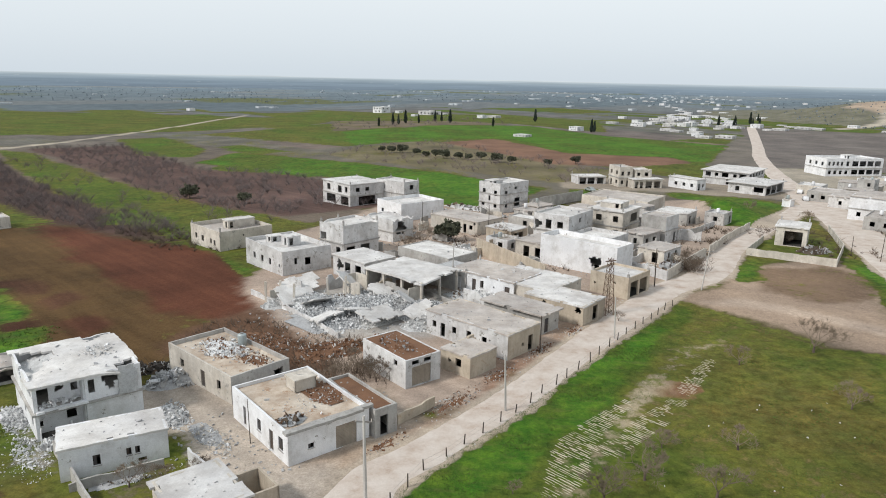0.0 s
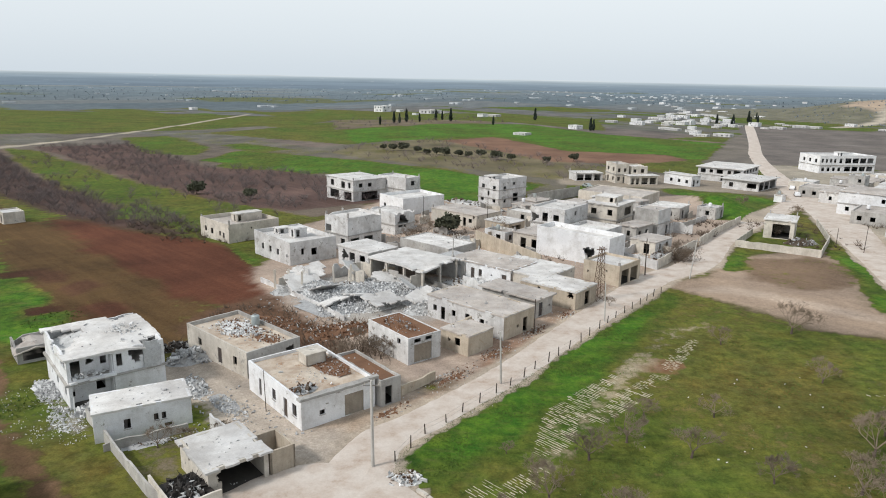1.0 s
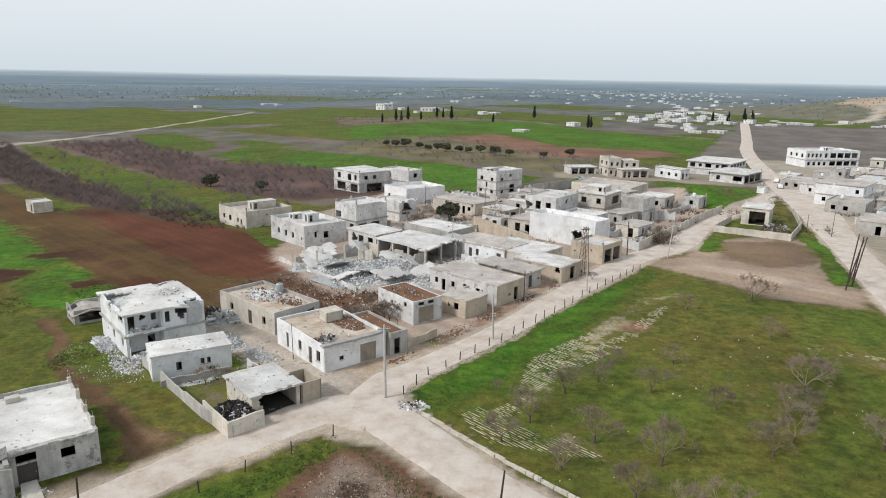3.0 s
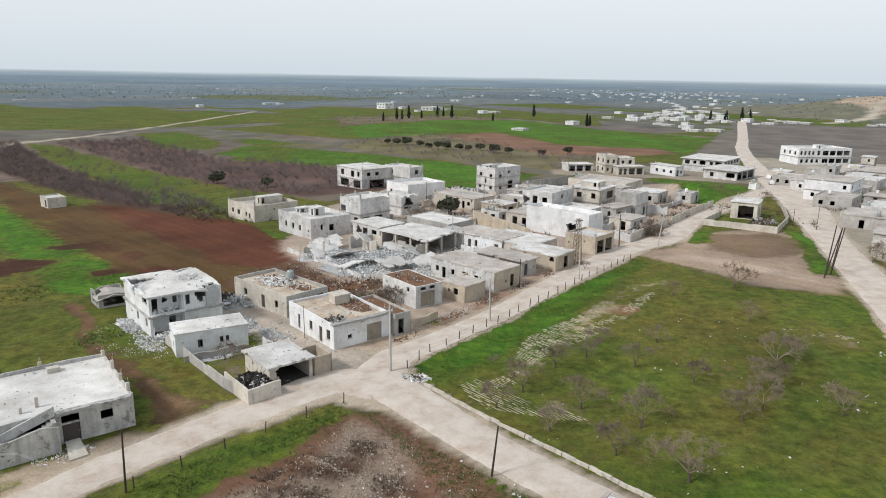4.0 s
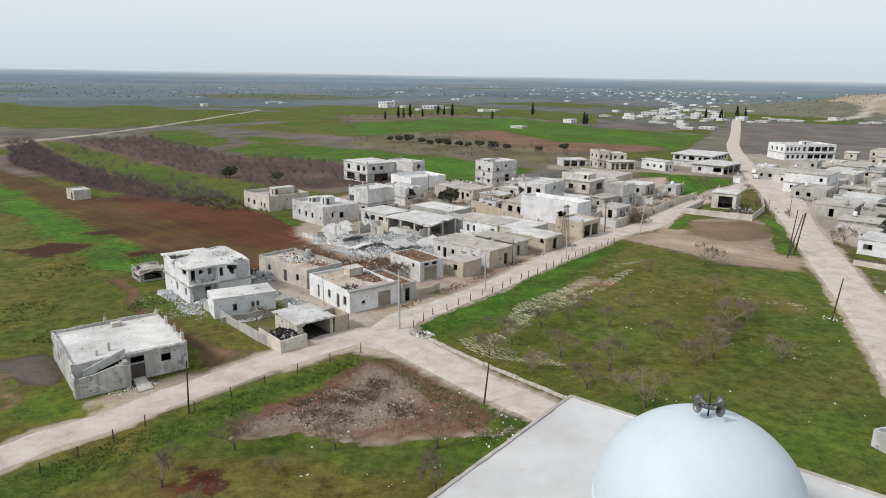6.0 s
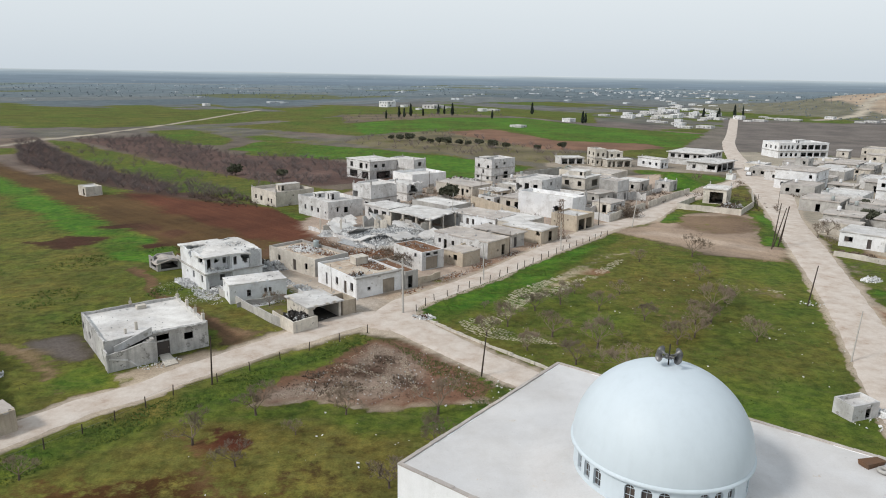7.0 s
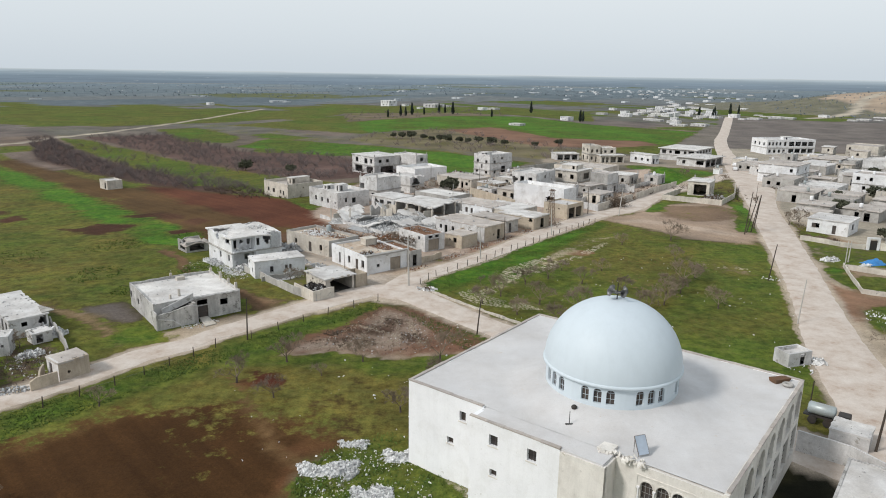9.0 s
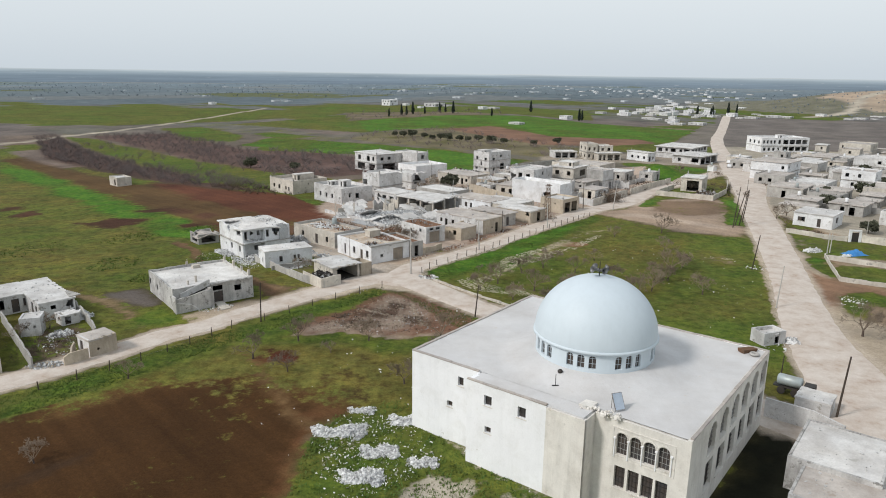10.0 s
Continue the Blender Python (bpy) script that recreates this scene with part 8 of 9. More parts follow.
# ---- yard and sheds east of the mosque ----
house("grey flat-roofed outbuilding with a worn roof", 35.2, -15.2, 53, 8.4, 7.0, 3.1, wall=STAINED, roof=ROOFW, parapet=0.08, wreck=0)
house("lower grey outbuilding with a rubble-strewn roof", 33.0, -20.2, 53, 6.0, 7.0, 2.7, wall=STAINED, roof=ROOF, parapet=0.06, wreck=0)
yard_wall("pale plastered yard wall behind the mosque", [(33.4, 1.8), (36.8, -0.8), (38.4, -4.0)], 2.2, mat=WHITE, ragged=0.05)
house("low white lean-to behind the mosque", 40.0, 1.4, 53, 3.0, 3.4, 1.7, wall=WHITE, roof=ROOFW, eave=0.05, wreck=0)
tk = thing("tank_trailer", "pale cylindrical water tank lying on a wheeled frame", "trailer", 38.6, 7.4, -38, z=0.08)
b = Builder()
b.lathe([(0.001, -1.3), (0.45, -1.28), (0.62, -1.15), (0.62, 1.15), (0.45, 1.28), (0.001, 1.3)], 20)
part("tank", b, TANK, tk, m=pose(0, 0, 1.5, 0, 90, 0), smooth=True)
b = Builder()
b.box(-1.6, -0.5, 0.7, 2.2, 0.5, 0.85)
part("chassis", b, DARKMETAL, tk)
for x in (-0.7, 0.7):
    for y in (-0.6, 0.6):
        b = Builder()
        b.tube((x, y - 0.1, 0.4), (x, y + 0.1, 0.4), 0.42, 0.42, 14)
        part("wheel", b, DARKMETAL, tk)
b = Builder()
b.box(1.5, -0.6, 0.8, 2.6, 0.6, 1.6, wear=0.03)
part("engine_box", b, DARKMETAL, tk)
hut = house("small roofless white hut at the field corner", 41.8, 21.4, 20, 3.6, 2.4, 1.8, wall=WHITE, roof=ROOFW, parapet=0.5, wreck=0, R=[(1.8, 2.6, 0.1, 1.6, "o")])
heap("white stones by the roadside hut", 46.2, 22.9, 1.0, 0.9, 0, 0.7, 120, 0.25, (RUBBLEW, RUBBLE))

# ---- the collapsed block ----
heap("wide field of grey broken concrete and twisted bars", -13.5, 103.0, 11.5, 8.0, 48, 1.3, 6500, 0.16, (RUBBLE, RUBBLEW, RUBBLEW), bars=60)
heap("pale concrete rubble from a fallen roof", -22.5, 106.5, 6.0, 4.5, 130, 1.3, 1900, 0.15, (RUBBLEW, RUBBLE), bars=20)
heap("grey rubble heaped against broken columns", -4.0, 101.5, 5.0, 5.0, 48, 1.6, 1800, 0.16, (RUBBLE, RUBBLEW), bars=30)
heap("grey dust and rubble in a courtyard", 4.5, 99.0, 5.5, 4.0, 48, 0.5, 900, 0.13, (RUBBLE, RUBBLEW))
for hx, hy, ra, rb, tn, hh, nn in ((-9.5, 98.5, 5.0, 2.4, 48, 0.9, 900), (-3.5, 96.0, 4.0, 2.6, 40, 1.3, 900), (-19.5, 100.5, 5.5, 2.0, 128, 0.6, 700), (-27.0, 105.5, 2.6, 2.2, 40, 1.1, 420), (2.8, 104.5, 4.2, 2.4, 48, 0.7, 600), (-12.0, 110.5, 4.6, 2.2, 48, 1.4, 700)):
    heap("grey splintered concrete and twisted bars", hx, hy, ra, rb, tn, hh, nn, 0.12, (RUBBLE, RUBBLEW, RUBBLE), bars=40)
for wx, wy, tn, ln, hh, mt in ((-20.5, 113.5, 46, 4.5, 2.6, WHITE), (-24.0, 109.5, 136, 3.6, 2.9, WHITE), (-11.5, 112.5, 48, 3.2, 2.4, WHITE), (-8.8, 109.6, 138, 3.4, 2.2, GREY), (5.8, 103.4, 138, 5.0, 2.4, WHITE), (3.2, 99.0, 48, 3.6, 1.6, GREY), (-29.0, 108.6, 46, 2.6, 1.5, CREAM)):
    c_, s_ = math.cos(radians(tn)), math.sin(radians(tn))
    yard_wall("jagged remains of a blasted house wall", [(wx, wy), (wx + ln * c_, wy + ln * s_)], hh, mat=mt, ragged=0.9, name="broken_wall")
heap("white rubble in a roofless house", 5.5, 110.0, 4.5, 3.0, 130, 0.8, 700, 0.15, (RUBBLEW, RUBBLE))
SLAB = [(-24.2, 106.6, 1.35, 6.5, 4.6, 24, 8, 40), (-20.4, 103.6, 1.35, 5.0, 4.2, -26, 4, 40), (-24.5, 112.0, 1.7, 7.0, 5.0, 16, -4, 45), (-10.0, 96.5, 1.6, 6.5, 4.0, 10, 4, 50), (-14.0, 99.0, 1.5, 5.0, 3.6, -12, 8, 30), (-16.8, 112.0, 2.3, 4.0, 4.0, 30, 20, 60), (-7.0, 104.0, 1.7, 3.6, 3.0, 34, 12, 80), (-4.0, 98.0, 1.5, 5.5, 4.0, 14, -8, 55), (1.5, 102.0, 1.2, 4.0, 3.5, -16, 6, 30), (-11, 109, 1.5, 5, 4, 12, 10, 20), (-18, 96.8, 1.2, 4.6, 3.0, -9, -6, 46)]
for k, (x, y, z, w, d, rx, ry, rz) in enumerate(SLAB):
    b = Builder()
    broken_slab(b, -w / 2, -d / 2, w / 2, d / 2, 14, 10, lambda px, py: 0.08 * noise.noise(Vector((px * 0.5, py * 0.5, k))), lambda u, v: 0.36 * noise.noise(Vector((u * 3.4, v * 3.4, k * 1.7))) + min(u, v, 1 - u, 1 - v) > 0.02, 0.2)
    solid("fallen_slab", b, ROOFW, "fallen concrete roof slab lying on rubble", "slab", "fallen slabs", m=pose(x, y, ground_z(x, y) + z, rx, ry, rz))
for x, y, h, lx, ly in ((-29.5, 107.8, 3.2, 0, 0), (-24.6, 105.8, 3.4, 0.15, 0), (-20.0, 110.5, 3.0, -0.2, 0.1), (-17.0, 109.0, 3.6, 0.1, 0.2), (-15.4, 111.5, 3.4, 0, 0), (-28.0, 110.5, 2.6, 0.2, 0)):
    b = Builder()
    z = ground_z(x, y)
    b.hexa([(x + a, y + c, z - 0.4) for a, c in ((-0.16, -0.16), (0.16, -0.16), (0.16, 0.16), (-0.16, 0.16))] + [(x + lx + a, y + ly + c, z + h) for a, c in ((-0.16, -0.16), (0.16, -0.16), (0.16, 0.16), (-0.16, 0.16))])
    solid("broken_column", b, CREAM, "bare concrete column left standing in rubble", "column", "broken columns")
pav = thing("gutted_house", "gutted house whose flat slab rests on bare columns", "house", -4.6, 106.0, 52, "village houses")
b = Builder()
broken_slab(b, -0.4, -0.4, 9.6, 12.4, 18, 22, lambda px, py: 3.55 - 0.5 * math.exp(-((px - 0.5) ** 2 + (py - 1) ** 2) / 6) + 0.06 * noise.noise(Vector((px, py, 4))), lambda u, v: 0.3 * noise.noise(Vector((u * 5, v * 5, 9.3))) + min(u, v, 1 - u, 1 - v) > -0.1, 0.26)
part("roof", b, ROOFW, pav)
for x in (0.1, 4.6, 9.1):
    for y in (0.1, 4.2, 8.2, 12.0):
        b = Builder()
        b.box(x - 0.17, y - 0.17, -0.5, x + 0.17, y + 0.17, 3.3, wear=0.03)
        part("column", b, CREAM, pav)
b = Builder()
panel(b, Matrix.Translation((9.4, 12.2, 0)) @ Matrix.Rotation(radians(180), 4, "Z"), 9.4, 3.29, 0.2, [(1, 2.2, 0.9, 2.2), (5, 6, 0.1, 2.2)], (), 0)
part("wall", b, GREY, pav)
b = Builder()
panel(b, Matrix.Translation((9.3, 0.3, 0)) @ Matrix.Rotation(radians(90), 4, "Z"), 11.8, 3.29, 0.2, [(3, 4.4, 0.9, 2.2)], [(9, 1.6, 1.0)], 0)
part("wall", b, GREY, pav)
house("shelled house with a pale flat roof and broken rooms", -15.0, 118.0, 46, 7.0, 9.0, 3.5, wall=WHITE, roof=ROOFW, eave=0.2, L=[(1.0, 2.6, 0.3, 2.6, "o"), (4.0, 5.6, 0.3, 2.6, "o")], holesL=[(7.0, 1.8, 0.9)], R=[(1.5, 3.0, 0.3, 2.4, "o")])
house("long low house with a clean pale roof", -0.5, 121.5, 48, 8.0, 13.0, 3.4, wall=GREY, roof=ROOFW, parapet=0.15)
house("white row house with narrow doors", 9.9, 107.5, 50, 8.0, 13.0, 3.2, wall=CLEAN, roof=ROOF, eave=0.15, L=[(0.8, 1.8, 0.1, 2.2, "d"), (6.0, 6.7, 1.0, 2.2, "w"), (7.6, 8.4, 0.1, 2.2, "d")], R=[(0.2, 6.0, 0.2, 2.5, "o")])
house("low pale house joined to its neighbours", 15.0, 104.0, 51, 10.0, 12.0, 3.0, wall=CREAM, roof=ROOFW, eave=0.1, L=[(3.0, 3.8, 1.2, 2.2, "o"), (7.0, 8.6, 0.2, 2.3, "o")])
house("shelled house with broken front rooms", 2.5, 113.5, 50, 5.0, 7.0, 3.1, wall=GREY, roof=RUBBLE, parapet=0.05, ragged=0.7, L=[(1.0, 2.0, 0.2, 2.2, "o")], R=[(1.0, 2.4, 0.2, 2.2, "o"), (3.2, 4.4, 0.9, 2.2, "o")])
yard_wall("long beige stone wall behind the houses", [(16.5, 119.0), (5.3, 140.7)], 3.4, mat=BEIGE, ragged=0.1)
yard_wall("grey yard wall in front of the rubble", [(-33.0, 111.5), (-26, 104.1), (-15.2, 90.4)], 0.9, mat=WHITE, ragged=0.3)
yard_wall("low wall dividing two yards", [(-5.0, 112.0), (10.2, 92.5)], 0.7, mat=GREY, ragged=0.2)
bst = thing("stone_stair", "narrow stone stair against a beige house", "stair", 5.0, 82.0, 50)
for k in range(9):
    b = Builder()
    b.box(-0.4, 0.9 + k * 0.3, -0.1, 0.7, 0.9 + (k + 1) * 0.3, 0.3 + k * 0.33, wear=0.015)
    part("step", b, BEIGE, bst)

# ---- houses behind ----
house("low beige house with small dark windows", 6.0, 159.7, 48, 9.0, 15.0, 3.2, wall=CREAM, roof=ROOF, eave=0.15, L=[(1.5, 2.5, 1.1, 2.1, "o"), (3.4, 4.3, 0.1, 2.2, "o"), (5.2, 6.2, 1.1, 2.1, "o")])
house("ruined beige house with open rooms", 13.0, 150.1, 48, 6.0, 7.0, 3.2, wall=BEIGE, roof=ROOFW, eave=0.2, ragged=0.4, L=[(1.0, 2.4, 0.2, 2.3, "o")], R=[(1.0, 4.4, 0.2, 2.4, "o")])
house("ruined house with a fallen front", 19.0, 134.5, 48, 8.0, 8.0, 3.4, wall=CREAM, roof=ROOF, eave=0.2, ragged=0.4, L=[(1.0, 3.2, 0.2, 2.4, "o"), (4.6, 6.0, 0.2, 2.4, "o")], R=[(1.0, 4.4, 0.2, 2.4, "o")])
house("cream low house behind the two-storey houses", 55.0, 194.8, 55, 15.0, 20.0, 3.7, wall=CREAM, roof=ROOF, parapet=0.3, L=[(5, 7, 0.4, 2.4, "o"), (12, 13.4, 1.0, 2.2, "o")])
house("white annex with a dark slot window", 32.0, 140.5, 50, 9.0, 9.0, 3.6, wall=WHITE, roof=ROOFW, parapet=0.7, R=[(5.5, 6.6, 1.0, 2.0, "o")])
house("grey house with a shaded porch", 50.5, 166.0, 54, 9.0, 8.0, 3.6, wall=GREY, roof=ROOF, eave=0.3, R=[(1.5, 4.5, 0.3, 2.5, "o")], L=[(2.0, 3.2, 0.8, 2.2, "o")])
house("low grey house beside the street", 60.5, 178.0, 54, 8.0, 8.0, 3.3, wall=GREY, roof=ROOFW, eave=0.2, L=[(2.0, 3.0, 0.8, 2.1, "o")], R=[(2.0, 3.4, 0.2, 2.3, "o")])
yard_wall("cream stone yard wall along the street", [(38.8, 122.6), (46.0, 133.0), (53.0, 142.8)], 2.0, mat=CREAM)
yard_wall("cream stone yard wall with a gateway", [(54.5, 145.0), (64.0, 159.5), (76.0, 176.0)], 1.9, mat=CREAM)
yard_wall("pale inner yard wall of blocks", [(38.8, 122.6), (33.0, 131.0), (41.5, 141.0)], 1.8, mat=WHITE)
yard_wall("pale inner yard wall of blocks", [(46.0, 133.0), (40.5, 141.5), (47.0, 150.0)], 1.8, mat=CREAM)
heap("rubble and dry brush in a street yard", 43.0, 133.5, 3.4, 2.4, 50, 1.3, 130, 0.3, (RUBBLE, SCRUB))
b = Builder()
for k in range(800):
    x, y = 45.5 + r.gauss(0, 1.5), 130.2 + r.gauss(0, 1.5)
    p = Vector((x, y, ground_z(x, y) + r.uniform(0, 2.2)))
    b.tube(p, p + Vector((r.uniform(-0.9, 0.9), r.uniform(-0.9, 0.9), r.uniform(0.0, 1.0))), 0.035, 0.012, 3, caps=False)
solid("dry_vine", b, SCRUB, "dead brown vine thicket over a yard wall", "vine", kind="stuff")
yard_wall("cream wall of a walled plot", [(62.3, 144.9), (76.2, 135.7), (86, 151), (95.7, 175.4)], 1.6, mat=CREAM, ragged=0.12)
yard_wall("cream wall of a walled plot", [(62.3, 144.9), (72.0, 159.0)], 1.6, mat=CREAM, ragged=0.12)
heap("dry brush and rubble behind the plot wall", 79.0, 150.0, 5.0, 3.0, 50, 0.8, 90, 0.35, (SCRUB, RUBBLE))
heap("rubble before the far houses", 2.0, 140.0, 6.0, 4.0, 50, 1.0, 180, 0.4, (RUBBLE, RUBBLEW))
heap("rubble and scrub between the houses", -6.0, 190.0, 8.0, 5.0, 50, 1.0, 160, 0.4, (SCRUB, RUBBLE))
heap("rubble wall beside the field", 5.0, 199.0, 9.0, 2.0, 140, 1.2, 160, 0.4, (RUBBLE, SCRUB))
yard_wall("long grey wall behind the tall house", [(22.5, 199.5), (42, 222)], 3.2, mat=GREY, ragged=0.1)
yard_wall("cream wall before the rubble gardens", [(8.0, 143.0), (14.0, 148.0)], 2.6, mat=BEIGE, ragged=0.2)
# roof rooms
for label, cx, cy, turn, x, y, z, w, d, h, mat in (
        ("white roof room with a dark doorway", -48.7, 143.7, 46, 5.0, 5.5, 3.3, 6.5, 2.4, 1.9, CREAM), ("white stair room on a flat roof", -30.4, 122.8, 42, 4.4, 6.0, 3.7, 2.8, 2.4, 1.9, WHITE),
        ("small white tank room on a flat roof", -30.4, 122.8, 42, 3.6, 11.0, 3.7, 2.6, 2.0, 1.2, WHITE), ("stair room on the tall house", 13.3, 191.9, 44, 0.4, 3.0, 7.85, 4.0, 3.0, 1.0, WHITE),
        ("roof room on a two-storey house", 39.0, 157.8, 54, 3.0, 2.0, 6.6, 5.0, 5.0, 1.4, CREAM), ("low roof room on a school", 160.6, 301.0, 9, 13, 5, 7.0, 4.5, 4, 1.6, CLEAN)):
    m = pose(cx, cy, ground_z(cx, cy), 0, 0, turn)
    q = m @ Vector((x, y, z))
    house(label, q.x, q.y, turn, w, d, h, wall=mat, roof=ROOFW, eave=0.12, category="roof room", name="roof_room", z=q.z, group="roof rooms", R=[(0.4, 1.2, 0.1, h * 0.8, "o")], L=[(0.5, 1.3, 0.1, h * 0.8, "o")])

# ---- houses east of the road ----
def simple_house(label, x, y, turn, w, d, h, wall, storeys=1, seed=0, parapet=0.3):
    r = random.Random(seed)
    top = (h - parapet) / storeys
    L, R = [], []
    for s in range(storeys):
        for side, length in ((L, d), (R, w)):
            k = 1.0 + r.uniform(0, 1)
            while k < length - 1.8:
                if r.random() < 0.6:
                    door = s == 0 and r.random() < 0.3
                    side.append((k, k + r.uniform(0.8, 1.3), s * top + (0.1 if door else 1.0), s * top + 2.2, "o"))
                k += r.uniform(2.2, 3.6)
    return house(label, x, y, turn, w, d, h, R=R, L=L, wall=wall, roof=r.choice((ROOFW, ROOF, ROOF)), storeys=storeys, parapet=parapet, group="eastern houses", eave=r.choice((0, 0, 0.2, 0.4)), Lwall=r.choice((None, None, GREY, CREAM)))


simple_house("two-storey white house with a shaded balcony", 120.9, 186.4, 48, 15, 13, 6.6, CLEAN, 2, 1)
simple_house("low grey house at the roadside", 113.5, 172.0, 50, 13, 10, 3.4, GREY, 1, 2)
simple_house("long low white house with doors", 128.0, 208.0, 48, 16, 14, 3.6, WHITE, 1, 3)
simple_house("pale flat-roofed roadside shop", 124.5, 225.0, 50, 12, 9, 3.4, WHITE, 1, 4)
simple_house("white flat-roofed roadside shed", 129.0, 244.0, 50, 10, 8, 3.2, WHITE, 1, 5)
simple_house("grey flat-roofed house by a yard", 104.0, 140.0, 50, 12, 10, 3.3, GREY, 1, 6)
simple_house("low pale house behind trees", 117.0, 152.0, 48, 13, 11, 3.4, WHITE, 1, 7)
simple_house("white two-storey house with small windows", 138.4, 162.7, 48, 9, 10, 6.2, CLEAN, 2, 8)
simple_house("wide flat-roofed grey house", 134.0, 138.0, 48, 16, 12, 3.4, ROOFW, 1, 9)
simple_house("low cream house in a yard", 152.0, 150.0, 46, 13, 11, 3.3, CREAM, 1, 10)
simple_house("white house with a stepped roof", 150.0, 190.0, 48, 13, 11, 3.6, WHITE, 1, 11)
simple_house("long grey farm building", 166.0, 172.0, 46, 16, 10, 3.4, GREY, 1, 12)
simple_house("pale house among low walls", 148.0, 218.0, 48, 14, 12, 3.6, WHITE, 1, 13)
simple_house("two-storey pale house with dark windows", 172.0, 212.0, 47, 13, 12, 6.4, WHITE, 2, 14)
simple_house("white row of low rooms", 168.0, 246.0, 48, 18, 10, 3.6, CLEAN, 1, 15)
simple_house("white house with dark doorways", 192.0, 236.0, 48, 14, 12, 3.8, CLEAN, 1, 16)
simple_house("pale two-storey house with a roof terrace", 206.0, 282.0, 48, 15, 14, 6.6, CREAM, 2, 17)
simple_house("low white house near the fields", 232.0, 268.0, 48, 14, 12, 3.6, WHITE, 1, 18)
simple_house("pale house at the village edge", 196.0, 196.0, 46, 13, 11, 3.5, CREAM, 1, 19)
simple_house("low grey house with a yard", 184.0, 158.0, 46, 14, 11, 3.4, GREY, 1, 20)
simple_house("pale flat-roofed house in a walled yard", 112.0, 96.0, 46, 12, 10, 3.3, WHITE, 1, 21)
simple_house("grey shed behind a white farmhouse", 106.0, 112.0, 47, 9, 8, 3.0, GREY, 1, 22)
simple_house("low cream house in a walled yard", 128.0, 116.0, 46, 13, 10, 3.3, CREAM, 1, 23)
simple_house("grey house with a flat roof", 146.0, 126.0, 46, 12, 10, 3.3, GREY, 1, 24)
simple_house("white house behind the school", 222.0, 312.0, 48, 15, 12, 3.8, WHITE, 1, 25)
simple_house("grey house on the village street", 97.0, 118.0, 52, 8, 8, 3.2, GREY, 1, 26)
# houses north of the street's end
house("low pale garage with open bays", 47.4, 261.1, 12, 11, 7, 3.0, wall=WHITE, roof=ROOFW, eave=0.3, group="northern houses", wreck=0.05, R=[(0.6, 3.2, 0.1, 2.4, "o"), (3.8, 6.6, 0.1, 2.4, "o"), (7.6, 10.2, 0.1, 2.4, "o")])
house("cream two-storey house with a broken upper corner", 67.6, 257.4, 12, 6.5, 8, 6.4, wall=CREAM, roof=ROOFW, storeys=2, ragged=0.5, group="northern houses", R=[(0.8, 2.0, 4.0, 5.2, "o"), (3.8, 5.2, 3.9, 5.3, "o"), (1.0, 2.0, 0.2, 2.3, "o")], L=[(2, 3.4, 4.0, 5.2, "o")])
house("low cream annex with arched dark doorways", 66.0, 252.6, 14, 11.5, 4.4, 3.4, wall=CREAM, roof=ROOFW, eave=0.4, group="northern houses", R=[(0.6, 1.8, 0.1, 2.4, "o"), (2.6, 3.8, 0.1, 2.4, "o"), (4.8, 7.4, 0.1, 2.5, "o"), (8.2, 10.8, 0.1, 2.5, "o")])
house("long low white house with square windows", 88.0, 250.1, 34, 5, 12.5, 4.0, wall=CLEAN, roof=ROOFW, eave=0.3, group="northern houses", R=[(0.8, 2.0, 0.1, 2.4, "o"), (3.0, 4.0, 1.0, 2.2, "o")], L=[(1.6, 2.8, 1.1, 2.3, "o"), (5.0, 6.2, 1.1, 2.3, "o"), (8.6, 9.8, 1.1, 2.3, "o")])
house("long pale house with an upper gallery", 111.4, 262.4, 52, 22, 17, 5.4, wall=WHITE, roof=ROOFW, storeys=2, eave=0.8, group="northern houses", R=[(1.5 + 4 * k, 4.0 + 4 * k, 3.2, 4.6, "o") for k in range(5)], L=[(0.8, 3.4, 3.0, 4.6, "o"), (4.4, 5.6, 3.2, 4.4, "o"), (7.4, 9.8, 3.0, 4.6, "o"), (11.2, 12.4, 3.2, 4.4, "o"), (14, 16, 3.0, 4.6, "o"), (1.0, 2.4, 0.3, 2.2, "o"), (6.0, 8.0, 0.3, 2.2, "o")])
house("white house under a wide slab with a deep shaded porch", 108.3, 240.4, 47, 18, 13, 3.7, wall=WHITE, roof=ROOFW, eave=0.9, group="northern houses", R=[(0.8, 5.0, 0.1, 2.9, "o"), (5.8, 10.4, 0.1, 2.9, "o"), (11.2, 16.6, 0.1, 2.9, "o")], L=[(0.8, 4.0, 0.9, 2.7, "o"), (9.0, 10.4, 0.8, 2.4, "o")])
simple_house("small white kiosk at the crossroads", 105.2, 215.8, 40, 2.6, 2.6, 2.2, CLEAN, 1, 35)


